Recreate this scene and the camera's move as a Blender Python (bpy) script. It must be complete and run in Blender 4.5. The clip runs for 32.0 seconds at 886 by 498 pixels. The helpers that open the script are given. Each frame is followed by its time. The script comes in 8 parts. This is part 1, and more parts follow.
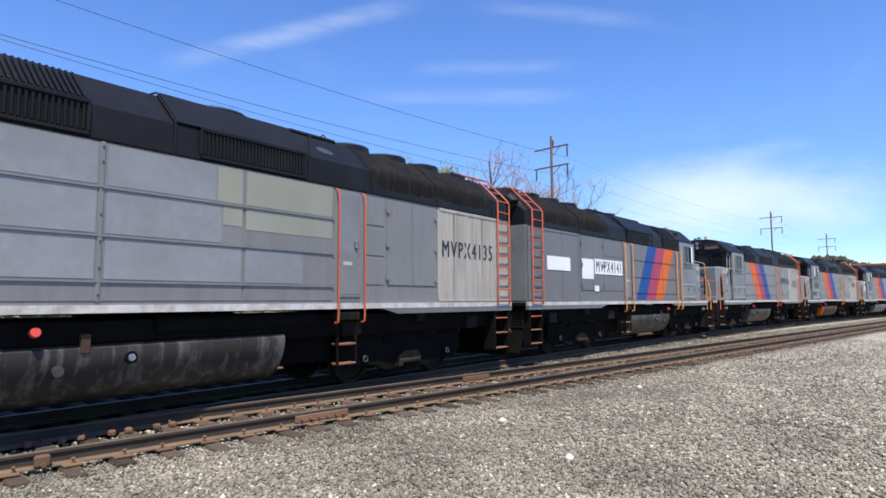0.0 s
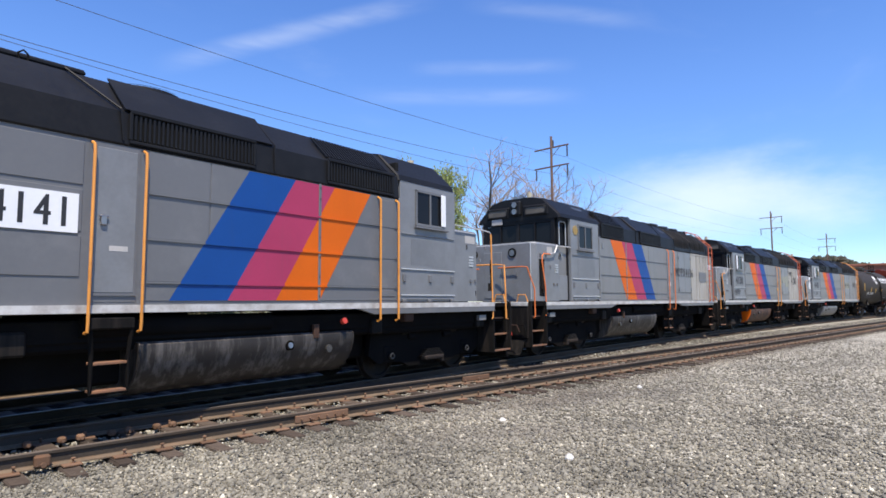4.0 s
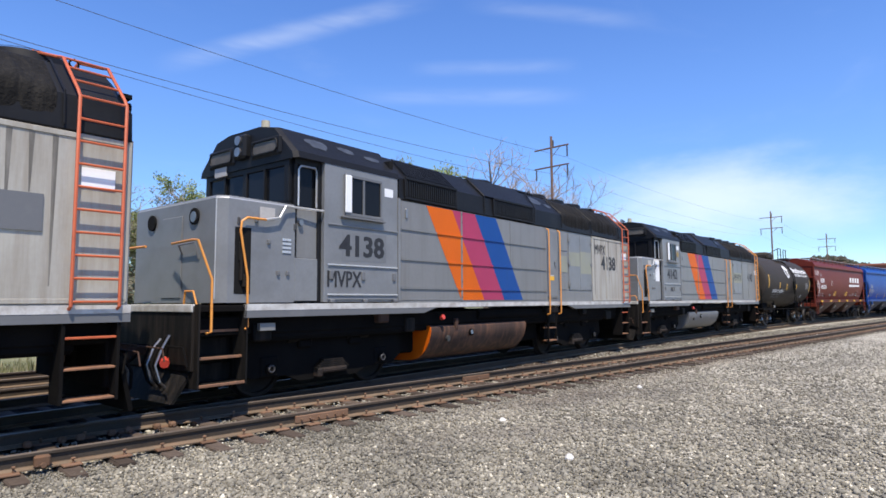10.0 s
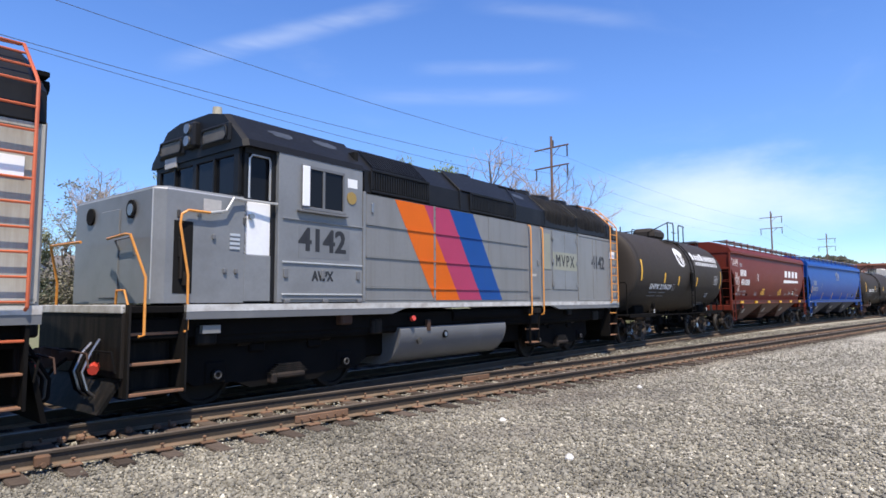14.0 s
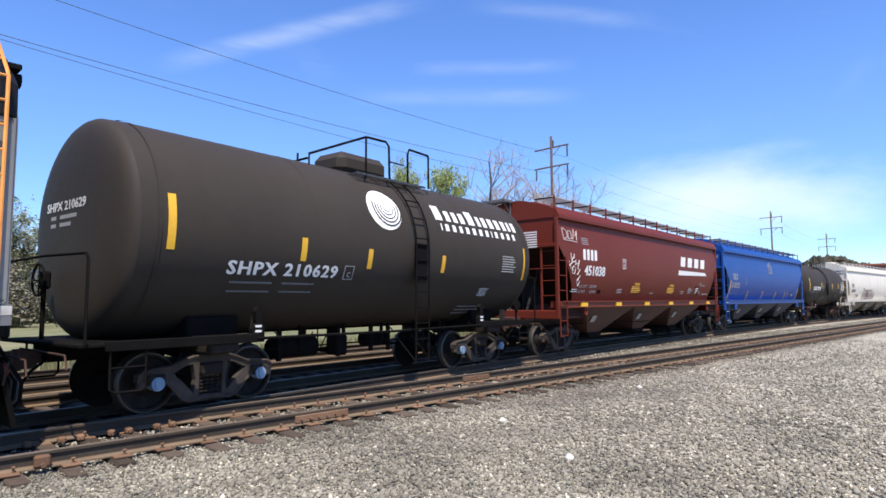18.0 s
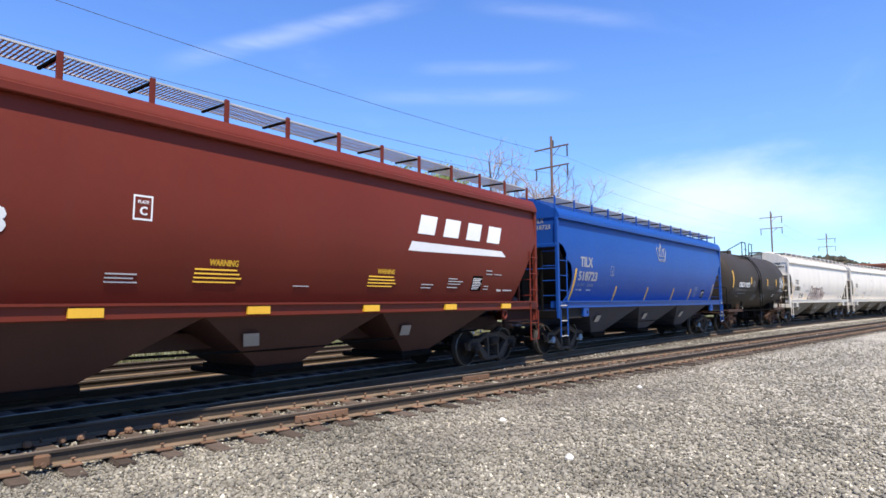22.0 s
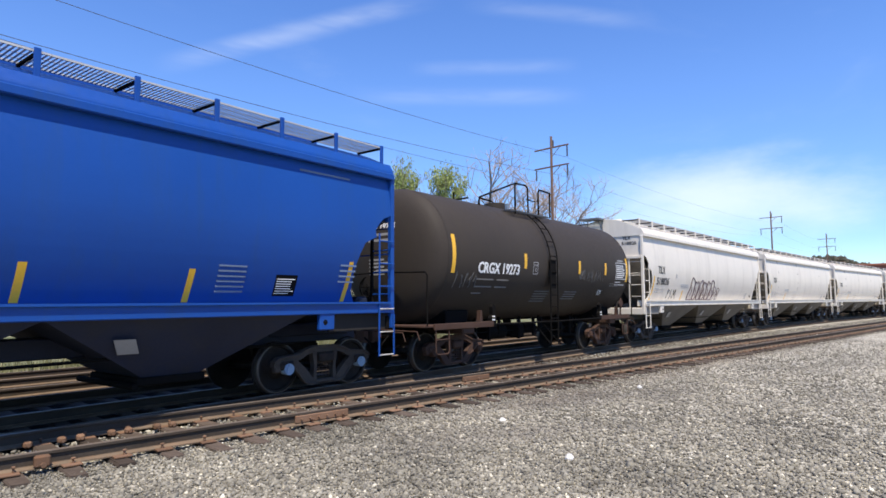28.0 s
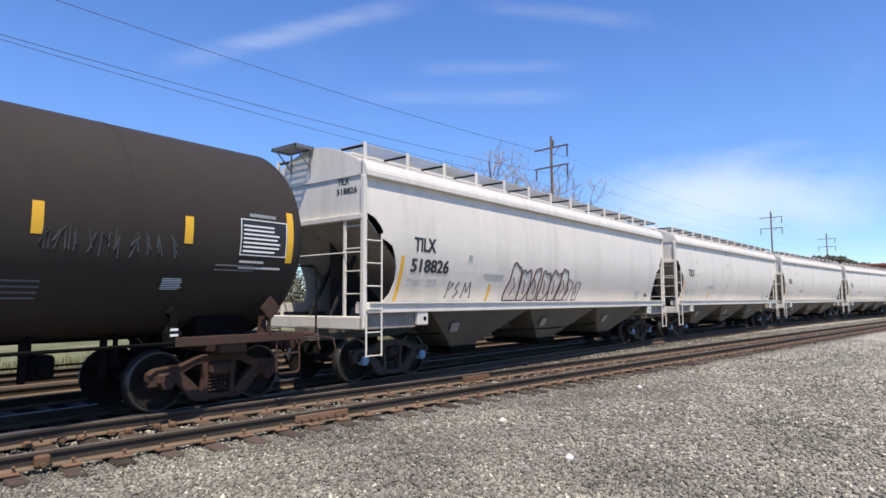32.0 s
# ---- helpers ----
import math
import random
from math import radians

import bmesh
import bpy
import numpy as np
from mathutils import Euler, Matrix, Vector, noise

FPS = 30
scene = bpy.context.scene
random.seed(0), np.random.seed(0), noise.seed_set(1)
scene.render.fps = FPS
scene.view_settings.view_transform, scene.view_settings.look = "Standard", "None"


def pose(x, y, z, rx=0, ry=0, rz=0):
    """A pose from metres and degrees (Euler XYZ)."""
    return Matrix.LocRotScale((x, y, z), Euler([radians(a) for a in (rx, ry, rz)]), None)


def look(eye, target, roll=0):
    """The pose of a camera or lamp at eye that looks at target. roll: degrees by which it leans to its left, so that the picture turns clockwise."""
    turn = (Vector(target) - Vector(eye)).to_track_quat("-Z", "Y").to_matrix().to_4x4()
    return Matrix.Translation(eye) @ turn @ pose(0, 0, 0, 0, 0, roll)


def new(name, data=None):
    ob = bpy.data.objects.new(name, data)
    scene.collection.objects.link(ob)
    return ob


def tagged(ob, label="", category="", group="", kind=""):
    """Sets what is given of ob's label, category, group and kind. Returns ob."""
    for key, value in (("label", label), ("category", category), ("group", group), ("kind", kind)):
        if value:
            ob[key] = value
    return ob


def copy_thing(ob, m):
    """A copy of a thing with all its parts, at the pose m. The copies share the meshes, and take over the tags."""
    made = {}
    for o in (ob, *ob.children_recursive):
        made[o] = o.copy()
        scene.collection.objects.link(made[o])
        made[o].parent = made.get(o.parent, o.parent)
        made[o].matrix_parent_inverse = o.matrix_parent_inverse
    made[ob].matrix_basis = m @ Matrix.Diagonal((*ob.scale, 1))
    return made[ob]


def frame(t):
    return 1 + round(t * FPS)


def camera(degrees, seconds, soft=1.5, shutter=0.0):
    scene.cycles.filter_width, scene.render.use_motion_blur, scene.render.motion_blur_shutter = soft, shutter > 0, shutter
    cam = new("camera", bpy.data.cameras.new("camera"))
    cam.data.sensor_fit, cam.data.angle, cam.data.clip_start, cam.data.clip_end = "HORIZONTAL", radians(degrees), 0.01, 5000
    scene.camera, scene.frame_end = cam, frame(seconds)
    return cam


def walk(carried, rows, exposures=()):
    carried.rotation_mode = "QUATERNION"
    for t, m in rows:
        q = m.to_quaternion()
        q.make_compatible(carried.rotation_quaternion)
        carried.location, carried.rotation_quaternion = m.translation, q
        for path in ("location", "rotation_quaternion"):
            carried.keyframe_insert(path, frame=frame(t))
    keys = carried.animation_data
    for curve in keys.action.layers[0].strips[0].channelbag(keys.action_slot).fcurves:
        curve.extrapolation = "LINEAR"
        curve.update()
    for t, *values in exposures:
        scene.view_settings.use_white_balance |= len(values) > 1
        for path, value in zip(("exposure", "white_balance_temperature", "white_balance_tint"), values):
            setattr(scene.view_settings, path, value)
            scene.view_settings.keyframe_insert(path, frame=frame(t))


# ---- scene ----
from math import sin, cos, tan, atan2, sqrt, pi, hypot, degrees
rnd = random.Random(7)

# camera on a tripod beside the yard lead, eye about 1.64 m above the rail heads (z = 0)
cam = camera(71.96, 32.0, soft=1.6)
EYE = (0.0, 0.0, 1.638)
PSI, TILT = 0.7922, 0.0861
AIM = (EYE[0] + cos(PSI), EYE[1] + sin(PSI), EYE[2] + tan(TILT))
walk(cam, [(0.0, look(EYE, AIM, -0.33)), (32.0, look(EYE, AIM, -0.33))],
     exposures=[(0.0, 0.44), (8.0, 0.43), (14.0, 0.45), (18.0, 0.56), (22.0, 0.64), (25.0, 0.58), (28.0, 0.46), (30.0, 0.43), (32.0, 0.28)])

# ---- daylight: clear spring sky with thin cirrus, high sun behind the camera
SUN_EL, SUN_AZ = radians(62.5), radians(240)   # azimuth in the plan, from +x towards +y
world = bpy.data.worlds.new("sky")
scene.world = world
world.use_nodes = True
wn, wl = world.node_tree.nodes, world.node_tree.links
wn.clear()
sky = wn.new("ShaderNodeTexSky")
sky.sky_type, sky.sun_disc = "NISHITA", False
sky.sun_elevation, sky.sun_rotation = SUN_EL, pi / 2 - SUN_AZ
sky.air_density, sky.dust_density, sky.ozone_density = 1.0, 0.1, 4.0
tc = wn.new("ShaderNodeTexCoord")


def sky_node(kind, **settings):
    """A node of the sky's tree, with its settings."""
    n = wn.new(kind)
    for k, v in settings.items():
        setattr(n, k, v)
    return n


def sky_math(op, a, b):
    n = sky_node("ShaderNodeMath", operation=op)
    for i, v in enumerate((a, b)):
        if isinstance(v, (int, float)):
            n.inputs[i].default_value = v
        else:
            wl.new(v, n.inputs[i])
    return n.outputs["Value"]


def sky_dot(axis):
    n = sky_node("ShaderNodeVectorMath", operation="DOT_PRODUCT")
    n.inputs[1].default_value = axis
    wl.new(tc.outputs["Generated"], n.inputs[0])
    return n.outputs["Value"]


def sky_range(value, lo, hi, top=1.0):
    n = sky_node("ShaderNodeMapRange", interpolation_type="SMOOTHSTEP")
    n.inputs["From Min"].default_value, n.inputs["From Max"].default_value, n.inputs["To Max"].default_value = lo, hi, top
    wl.new(value, n.inputs["Value"])
    return n.outputs["Result"]


def sky_noise(scale, detail, stretch, turn=(0, 0, 0), distort=0.0):
    mp = sky_node("ShaderNodeMapping")
    mp.inputs["Scale"].default_value, mp.inputs["Rotation"].default_value = stretch, turn
    wl.new(tc.outputs["Generated"], mp.inputs["Vector"])
    n = sky_node("ShaderNodeTexNoise")
    n.inputs["Scale"].default_value, n.inputs["Detail"].default_value, n.inputs["Roughness"].default_value = scale, detail, 0.6
    n.inputs["Distortion"].default_value = distort
    wl.new(mp.outputs["Vector"], n.inputs["Vector"])
    return n.outputs["Fac"]


def sky_veil(under, factor):
    """Thin white cloud over the sky so far."""
    n = sky_node("ShaderNodeMix", data_type="RGBA")
    n.inputs["B"].default_value = (7.2, 7.6, 8.0, 1)
    wl.new(factor, n.inputs["Factor"])
    wl.new(under, n.inputs["A"])
    return n.outputs["Result"]


deep = sky_node("ShaderNodeHueSaturation")
deep.inputs["Hue"].default_value, deep.inputs["Saturation"].default_value, deep.inputs["Value"].default_value = 0.513, 1.20, 1.46
wl.new(sky.outputs["Color"], deep.inputs["Color"])
# the clear air keeps its blue down to the horizon
low_air = sky_node("ShaderNodeMix", data_type="RGBA", blend_type="MULTIPLY")
low_air.inputs["B"].default_value = (0.64, 0.74, 0.86, 1)
wl.new(sky_range(sky_dot((0, 0, 1)), 0.36, 0.05), low_air.inputs["Factor"])
wl.new(deep.outputs["Color"], low_air.inputs["A"])
air = low_air.outputs["Result"]
wisps = sky_noise(1.6, 7, (0.55, 3.0, 7.0), (0.25, -0.15, radians(62)), 0.5)
air = sky_veil(air, sky_range(wisps, 0.52, 1.0, 0.12))
# a bank of thin low cloud far along the line
mid, aside, above = (0.9234, 0.3532, 0.1504), (0.3572, -0.934, 0.0), (-0.1405, -0.0537, 0.9886)
ua, ub = sky_math("DIVIDE", sky_dot(aside), 0.235), sky_math("DIVIDE", sky_dot(above), 0.088)
rad = sky_math("SQRT", sky_math("ADD", sky_math("MULTIPLY", ua, ua), sky_math("MULTIPLY", ub, ub)), 0)
puff = sky_noise(5.0, 6, (1.0, 1.0, 2.6))
ragged = sky_math("ADD", rad, sky_math("MULTIPLY", sky_math("SUBTRACT", 0.5, puff), 1.0))
bank = sky_math("MULTIPLY", sky_range(ragged, 1.05, 0.15, 0.60), sky_range(sky_dot(mid), 0.7, 0.8))
air = sky_veil(air, bank)
# long faint streaks of cirrus: the normal of each one's plane, its middle, half width, reach and strength
fibres = sky_noise(6.0, 3, (1.0, 1.0, 5.0), (0.0, 0.35, radians(58)), 0.3)
for across, along, half, reach, much in (((0.4693, 0.1685, -0.8668), (0.4733, 0.7807, 0.408), 0.022, 0.974, 0.30),
                                         ((0.2682, 0.2481, -0.9309), (0.7081, 0.6044, 0.3651), 0.016, 0.990, 0.15),
                                         ((0.2248, 0.2352, -0.9456), (0.6922, 0.6445, 0.3248), 0.020, 0.980, 0.13),
                                         ((0.2471, 0.3912, -0.8865), (0.745, 0.5083, 0.4319), 0.018, 0.988, 0.13)):
    n_ = Vector(across).normalized()
    edge = sky_range(sky_math("ABSOLUTE", sky_dot(n_), 0), half, 0.0)
    length = sky_range(sky_dot(Vector(along).normalized()), reach, 0.9995)
    air = sky_veil(air, sky_math("MULTIPLY", sky_math("MULTIPLY", edge, length), sky_range(fibres, 0.1, 0.8, much)))
bg = wn.new("ShaderNodeBackground")
bg.inputs["Strength"].default_value = 0.115
wo = wn.new("ShaderNodeOutputWorld")
wl.new(air, bg.inputs["Color"])
wl.new(bg.outputs["Background"], wo.inputs["Surface"])
sun = new("sun", bpy.data.lights.new("sun", "SUN"))
sun.data.energy, sun.data.angle, sun.data.color = 5.0, radians(0.55), (1.0, 0.90, 0.775)
sun.matrix_basis = look((60 * cos(SUN_EL) * cos(SUN_AZ), 60 * cos(SUN_EL) * sin(SUN_AZ), 60 * sin(SUN_EL)), (0, 0, 0))


# ---- materials
def mat(name, col, rough=0.6, metal=0.0, var=0.18, dirt=None, amount=0.35, scale=3.0, streak=0.0, bump=0.0, bscale=40.0, rand=0.0, spec=0.5, low=None):
    """Principled paint: base colour with two scales of variation, a dirt colour in patches or streaks, fine relief."""
    m = bpy.data.materials.new(name)
    m.use_nodes = True
    n, l = m.node_tree.nodes, m.node_tree.links
    b = n["Principled BSDF"]
    b.inputs["Roughness"].default_value, b.inputs["Metallic"].default_value = rough, metal
    b.inputs["Specular IOR Level"].default_value = spec
    co = n.new("ShaderNodeTexCoord")
    big, fine = n.new("ShaderNodeTexNoise"), n.new("ShaderNodeTexNoise")
    big.inputs["Scale"].default_value, big.inputs["Detail"].default_value = scale * 0.35, 5
    fine.inputs["Scale"].default_value, fine.inputs["Detail"].default_value = scale * 8, 4
    l.new(co.outputs["Object"], big.inputs["Vector"])
    l.new(co.outputs["Object"], fine.inputs["Vector"])
    add = n.new("ShaderNodeMath")
    add.operation = "MULTIPLY_ADD"
    l.new(fine.outputs["Fac"], add.inputs[0])
    add.inputs[1].default_value = 0.5
    l.new(big.outputs["Fac"], add.inputs[2])
    rng = n.new("ShaderNodeMapRange")
    rng.inputs["From Min"].default_value, rng.inputs["From Max"].default_value = 0.4, 1.1
    rng.inputs["To Min"].default_value, rng.inputs["To Max"].default_value = 1 - var, 1 + var
    l.new(add.outputs["Value"], rng.inputs["Value"])
    hsv = n.new("ShaderNodeHueSaturation")
    hsv.inputs["Color"].default_value = (*col, 1)
    l.new(rng.outputs["Result"], hsv.inputs["Value"])
    out = hsv.outputs["Color"]
    if rand:
        oi = n.new("ShaderNodeObjectInfo")
        r2 = n.new("ShaderNodeMapRange")
        r2.inputs["To Min"].default_value, r2.inputs["To Max"].default_value = 1 - rand, 1 + rand
        l.new(oi.outputs["Random"], r2.inputs["Value"])
        h2 = n.new("ShaderNodeHueSaturation")
        l.new(r2.outputs["Result"], h2.inputs["Value"])
        l.new(out, h2.inputs["Color"])
        out = h2.outputs["Color"]
    if dirt:
        m2 = n.new("ShaderNodeMapping")
        m2.inputs["Scale"].default_value = (4.0, 4.0, 0.35) if streak else (1.3, 1.3, 1.3)
        l.new(co.outputs["Object"], m2.inputs["Vector"])
        dn = n.new("ShaderNodeTexNoise")
        dn.inputs["Scale"].default_value, dn.inputs["Detail"].default_value, dn.inputs["Roughness"].default_value = scale * 0.6, 7, 0.65
        l.new(m2.outputs["Vector"], dn.inputs["Vector"])
        dr = n.new("ShaderNodeMapRange")
        dr.inputs["From Min"].default_value, dr.inputs["From Max"].default_value = 0.62 - amount * 0.4, 0.78
        dr.inputs["To Max"].default_value = min(1.0, 0.35 + amount)
        l.new(dn.outputs["Fac"], dr.inputs["Value"])
        mx = n.new("ShaderNodeMix")
        mx.data_type = "RGBA"
        mx.inputs["B"].default_value = (*dirt, 1)
        l.new(dr.outputs["Result"], mx.inputs["Factor"])
        l.new(out, mx.inputs["A"])
        out = mx.outputs["Result"]
    l.new(out, b.inputs["Base Color"])
    rr = n.new("ShaderNodeMapRange")
    rr.inputs["To Min"].default_value, rr.inputs["To Max"].default_value = max(0.02, rough - 0.12), min(1, rough + 0.12)
    l.new(fine.outputs["Fac"], rr.inputs["Value"])
    l.new(rr.outputs["Result"], b.inputs["Roughness"])
    if bump:
        bn = n.new("ShaderNodeTexNoise")
        bn.inputs["Scale"].default_value, bn.inputs["Detail"].default_value = bscale, 5
        l.new(co.outputs["Object"], bn.inputs["Vector"])
        bp = n.new("ShaderNodeBump")
        bp.inputs["Strength"].default_value, bp.inputs["Distance"].default_value = bump, 0.02
        l.new(bn.outputs["Fac"], bp.inputs["Height"])
        l.new(bp.outputs["Normal"], b.inputs["Normal"])
    return m


RUST = (0.16, 0.07, 0.035)
GREY = mat("loco_grey", (0.178, 0.179, 0.176), 0.42, var=0.14, dirt=(0.125, 0.118, 0.105), amount=0.36, streak=1, scale=1.6)
GREY_B = mat("loco_grey_fresh", (0.175, 0.183, 0.190), 0.4, var=0.16, dirt=(0.125, 0.127, 0.128), amount=0.42, scale=2.2)
GREY_D = mat("loco_grey_dark", (0.125, 0.128, 0.132), 0.45, var=0.10, dirt=(0.2, 0.2, 0.2), amount=0.2, scale=2.0)
PALE = mat("weathered_pale_paint", (0.37, 0.355, 0.31), 0.55, var=0.12, dirt=(0.19, 0.15, 0.10), amount=0.48, streak=1, scale=2.2)
OLIVE = mat("faded_olive_patch", (0.25, 0.255, 0.195), 0.55, var=0.15, dirt=(0.24, 0.25, 0.24), amount=0.4, scale=3.0)
ROOF = mat("roof_black", (0.0105, 0.011, 0.0125), 0.5, var=0.35, spec=0.16, dirt=(0.020, 0.0205, 0.022), amount=0.3, scale=2.0)
SCREEN = mat("radiator_screen", (0.009, 0.0085, 0.008), 0.8, var=0.6, spec=0.15, dirt=(0.04, 0.035, 0.028), amount=0.3, scale=7.0, streak=1, bump=1.0, bscale=22)
WHITE = mat("sill_white", (0.52, 0.515, 0.49), 0.5, var=0.2, dirt=(0.17, 0.12, 0.08), amount=0.48, scale=5.0)
WPATCH = mat("fresh_white_patch", (0.75, 0.76, 0.77), 0.5, var=0.06, dirt=(0.55, 0.55, 0.55), amount=0.2)
ORANGE = mat("safety_orange", (0.62, 0.155, 0.03), 0.45, var=0.15, dirt=(0.3, 0.08, 0.03), amount=0.25, scale=6)
AMBER = mat("faded_amber", (0.66, 0.27, 0.05), 0.45, var=0.15, dirt=(0.4, 0.14, 0.03), amount=0.25, scale=6)
REDOR = mat("red_oxide_orange", (0.46, 0.10, 0.035), 0.5, var=0.15, dirt=(0.25, 0.06, 0.03), amount=0.3, scale=6)
STR_O = mat("stripe_orange", (0.60, 0.112, 0.004), 0.5, spec=0.2, var=0.10, dirt=(0.44, 0.105, 0.015), amount=0.2, streak=1)
STR_P = mat("stripe_magenta", (0.36, 0.040, 0.100), 0.5, spec=0.2, var=0.10, dirt=(0.27, 0.05, 0.095), amount=0.2, streak=1)
STR_B = mat("stripe_blue", (0.008, 0.060, 0.24), 0.5, spec=0.2, var=0.10, dirt=(0.02, 0.06, 0.2), amount=0.2, streak=1)
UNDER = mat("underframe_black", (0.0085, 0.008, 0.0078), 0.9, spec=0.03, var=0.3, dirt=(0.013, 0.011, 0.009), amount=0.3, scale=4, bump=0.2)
SOOT = mat("oily_black", (0.010, 0.0095, 0.009), 0.65, spec=0.08, var=0.4, dirt=(0.045, 0.036, 0.03), amount=0.4, scale=3, streak=1)
TANKF = mat("fuel_tank_grime", (0.028, 0.025, 0.023), 0.5, spec=0.3, var=0.35, dirt=(0.24, 0.22, 0.20), amount=0.33, scale=2.5, streak=1, bump=0.15)
STEEL = mat("worn_steel", (0.30, 0.29, 0.28), 0.35, 0.85, var=0.2, dirt=RUST, amount=0.2, scale=6)
ALU = mat("bare_metal_rail", (0.55, 0.55, 0.54), 0.4, 0.5, var=0.1)
STEPW = mat("worn_rusty_step", (0.24, 0.115, 0.058), 0.7, var=0.35, dirt=(0.09, 0.06, 0.045), amount=0.5, scale=8)
GREASE = mat("greasy_steel", (0.075, 0.072, 0.068), 0.45, 0.3, var=0.3, dirt=(0.015, 0.013, 0.012), amount=0.4, scale=9)
SCUFF = mat("peeled_roof_paint", (0.055, 0.062, 0.070), 0.45, var=0.4, dirt=(0.012, 0.0125, 0.0145), amount=0.6, scale=5)
DRIP = mat("sooty_drip", (0.10, 0.092, 0.078), 0.7, var=0.3, dirt=(0.30, 0.285, 0.25), amount=0.5, scale=5, streak=1)
LENS = mat("dirty_strobe_lens", (0.42, 0.38, 0.27), 0.3, var=0.2, dirt=(0.20, 0.15, 0.08), amount=0.4, scale=8)
BOARD = mat("faded_number_panel", (0.10, 0.088, 0.07), 0.6, var=0.3, dirt=(0.04, 0.036, 0.03), amount=0.5, scale=5)
CABP = mat("scrubbed_cab_paint", (0.145, 0.152, 0.158), 0.45, var=0.15, dirt=(0.19, 0.197, 0.203), amount=0.4, scale=3)
GLASS = mat("dark_window_glass", (0.010, 0.011, 0.013), 0.10, spec=0.14, var=0.1)
# near-black for the cab inside and recess panels; their gloom is painted in
INTERIOR = mat("cab_gloom", (0.012, 0.012, 0.012), 0.9, spec=0.1)
INK = mat("stencil_black", (0.018, 0.018, 0.02), 0.55)
WINK = mat("stencil_white", (0.72, 0.72, 0.70), 0.55, var=0.1)
TINK = mat("worn_dim_stencil", (0.085, 0.081, 0.076), 0.6, var=0.3)
GINK = mat("faded_grey_stencil", (0.30, 0.30, 0.30), 0.6, var=0.2)
YELLOW = mat("reflector_yellow", (0.72, 0.40, 0.025), 0.5, var=0.12)
GOLD = mat("brass_seal", (0.30, 0.20, 0.05), 0.5, var=0.2)
RED = mat("signal_red", (0.5, 0.05, 0.03), 0.5, var=0.2)
TANKM = mat("tank_charcoal_brown", (0.042, 0.0355, 0.0300), 0.62, spec=0.10, var=0.16, dirt=(0.046, 0.038, 0.029), amount=0.36, scale=1.2, streak=1)
BROWN = mat("hopper_brown", (0.130, 0.0225, 0.0125), 0.5, spec=0.16, var=0.12, dirt=(0.112, 0.027, 0.016), amount=0.3, scale=1.6, streak=1)
BLUE = mat("hopper_blue", (0.007, 0.056, 0.26), 0.45, spec=0.25, var=0.10, dirt=(0.016, 0.058, 0.19), amount=0.3, scale=1.6, streak=1)
CREAM = mat("hopper_offwhite", (0.64, 0.595, 0.515), 0.5, var=0.10, dirt=(0.40, 0.36, 0.30), amount=0.26, scale=0.5, streak=1)
# dark copy of the off-white for underside parts; shade is put into the colour
CREAM_D = mat("hopper_offwhite_shaded", (0.11, 0.10, 0.085), 0.7, var=0.2, dirt=(0.08, 0.07, 0.06), amount=0.4, scale=2.0)
GRATE = mat("galvanised_grating", (0.42, 0.42, 0.41), 0.6, 0.2, var=0.2)
RUSTY = mat("rusty_truck", (0.062, 0.036, 0.026), 0.8, spec=0.15, var=0.3, dirt=(0.06, 0.04, 0.032), amount=0.4, scale=5, bump=0.3)
CASTM = mat("cast_side_frame", (0.060, 0.049, 0.041), 0.75, spec=0.15, var=0.35, dirt=(0.022, 0.019, 0.017), amount=0.45, scale=4, bump=0.3)
TRUCKM = mat("grimy_truck", (0.024, 0.02, 0.018), 0.8, spec=0.12, var=0.3, dirt=(0.06, 0.042, 0.032), amount=0.35, scale=5, bump=0.3)
WHEELM = mat("wheel_steel_dark", (0.014, 0.012, 0.011), 0.7, 0.0, spec=0.15, var=0.3, dirt=(0.04, 0.03, 0.025), amount=0.3, scale=5)
TREAD = mat("polished_tread", (0.085, 0.078, 0.07), 0.45, 0.5, var=0.2, dirt=(0.04, 0.03, 0.025), amount=0.4)
HUBB = mat("bearing_cap_blue_grey", (0.20, 0.30, 0.42), 0.5, var=0.2)
RAILS = mat("rail_side_rust", (0.150, 0.112, 0.076), 0.8, spec=0.15, var=0.3, dirt=(0.21, 0.13, 0.078), amount=0.4, scale=5, bump=0.3)
RAILW = mat("rail_web_shaded", (0.055, 0.044, 0.034), 0.8, spec=0.15, var=0.3, dirt=(0.075, 0.05, 0.034), amount=0.3, scale=4, bump=0.3)
RAILH = mat("rail_head_brown", (0.125, 0.100, 0.078), 0.7, 0.0, spec=0.2, var=0.25, dirt=(0.08, 0.055, 0.04), amount=0.35, scale=4)
TIE = mat("weathered_tie", (0.088, 0.068, 0.054), 0.95, spec=0.1, var=0.4, dirt=(0.04, 0.033, 0.028), amount=0.42, scale=6, bump=0.7, bscale=25, rand=0.35)
PLATE = mat("rusty_tie_plate", (0.165, 0.100, 0.064), 0.9, spec=0.1, var=0.25, dirt=(0.17, 0.085, 0.045), amount=0.35, scale=8, rand=0.3)
POLE = mat("utility_pole_wood", (0.16, 0.095, 0.065), 0.85, var=0.25, dirt=(0.08, 0.05, 0.04), amount=0.4, scale=3, streak=1)
WIREM = mat("wire_dark", (0.05, 0.05, 0.055), 0.6)
BARK = mat("tree_bark", (0.115, 0.092, 0.075), 0.9, var=0.3, bump=0.4)
TWIG = mat("bare_twigs", (0.29, 0.24, 0.21), 0.9, var=0.2)
LEAF = mat("spring_leaves", (0.215, 0.265, 0.075), 0.6, var=0.35, scale=2)
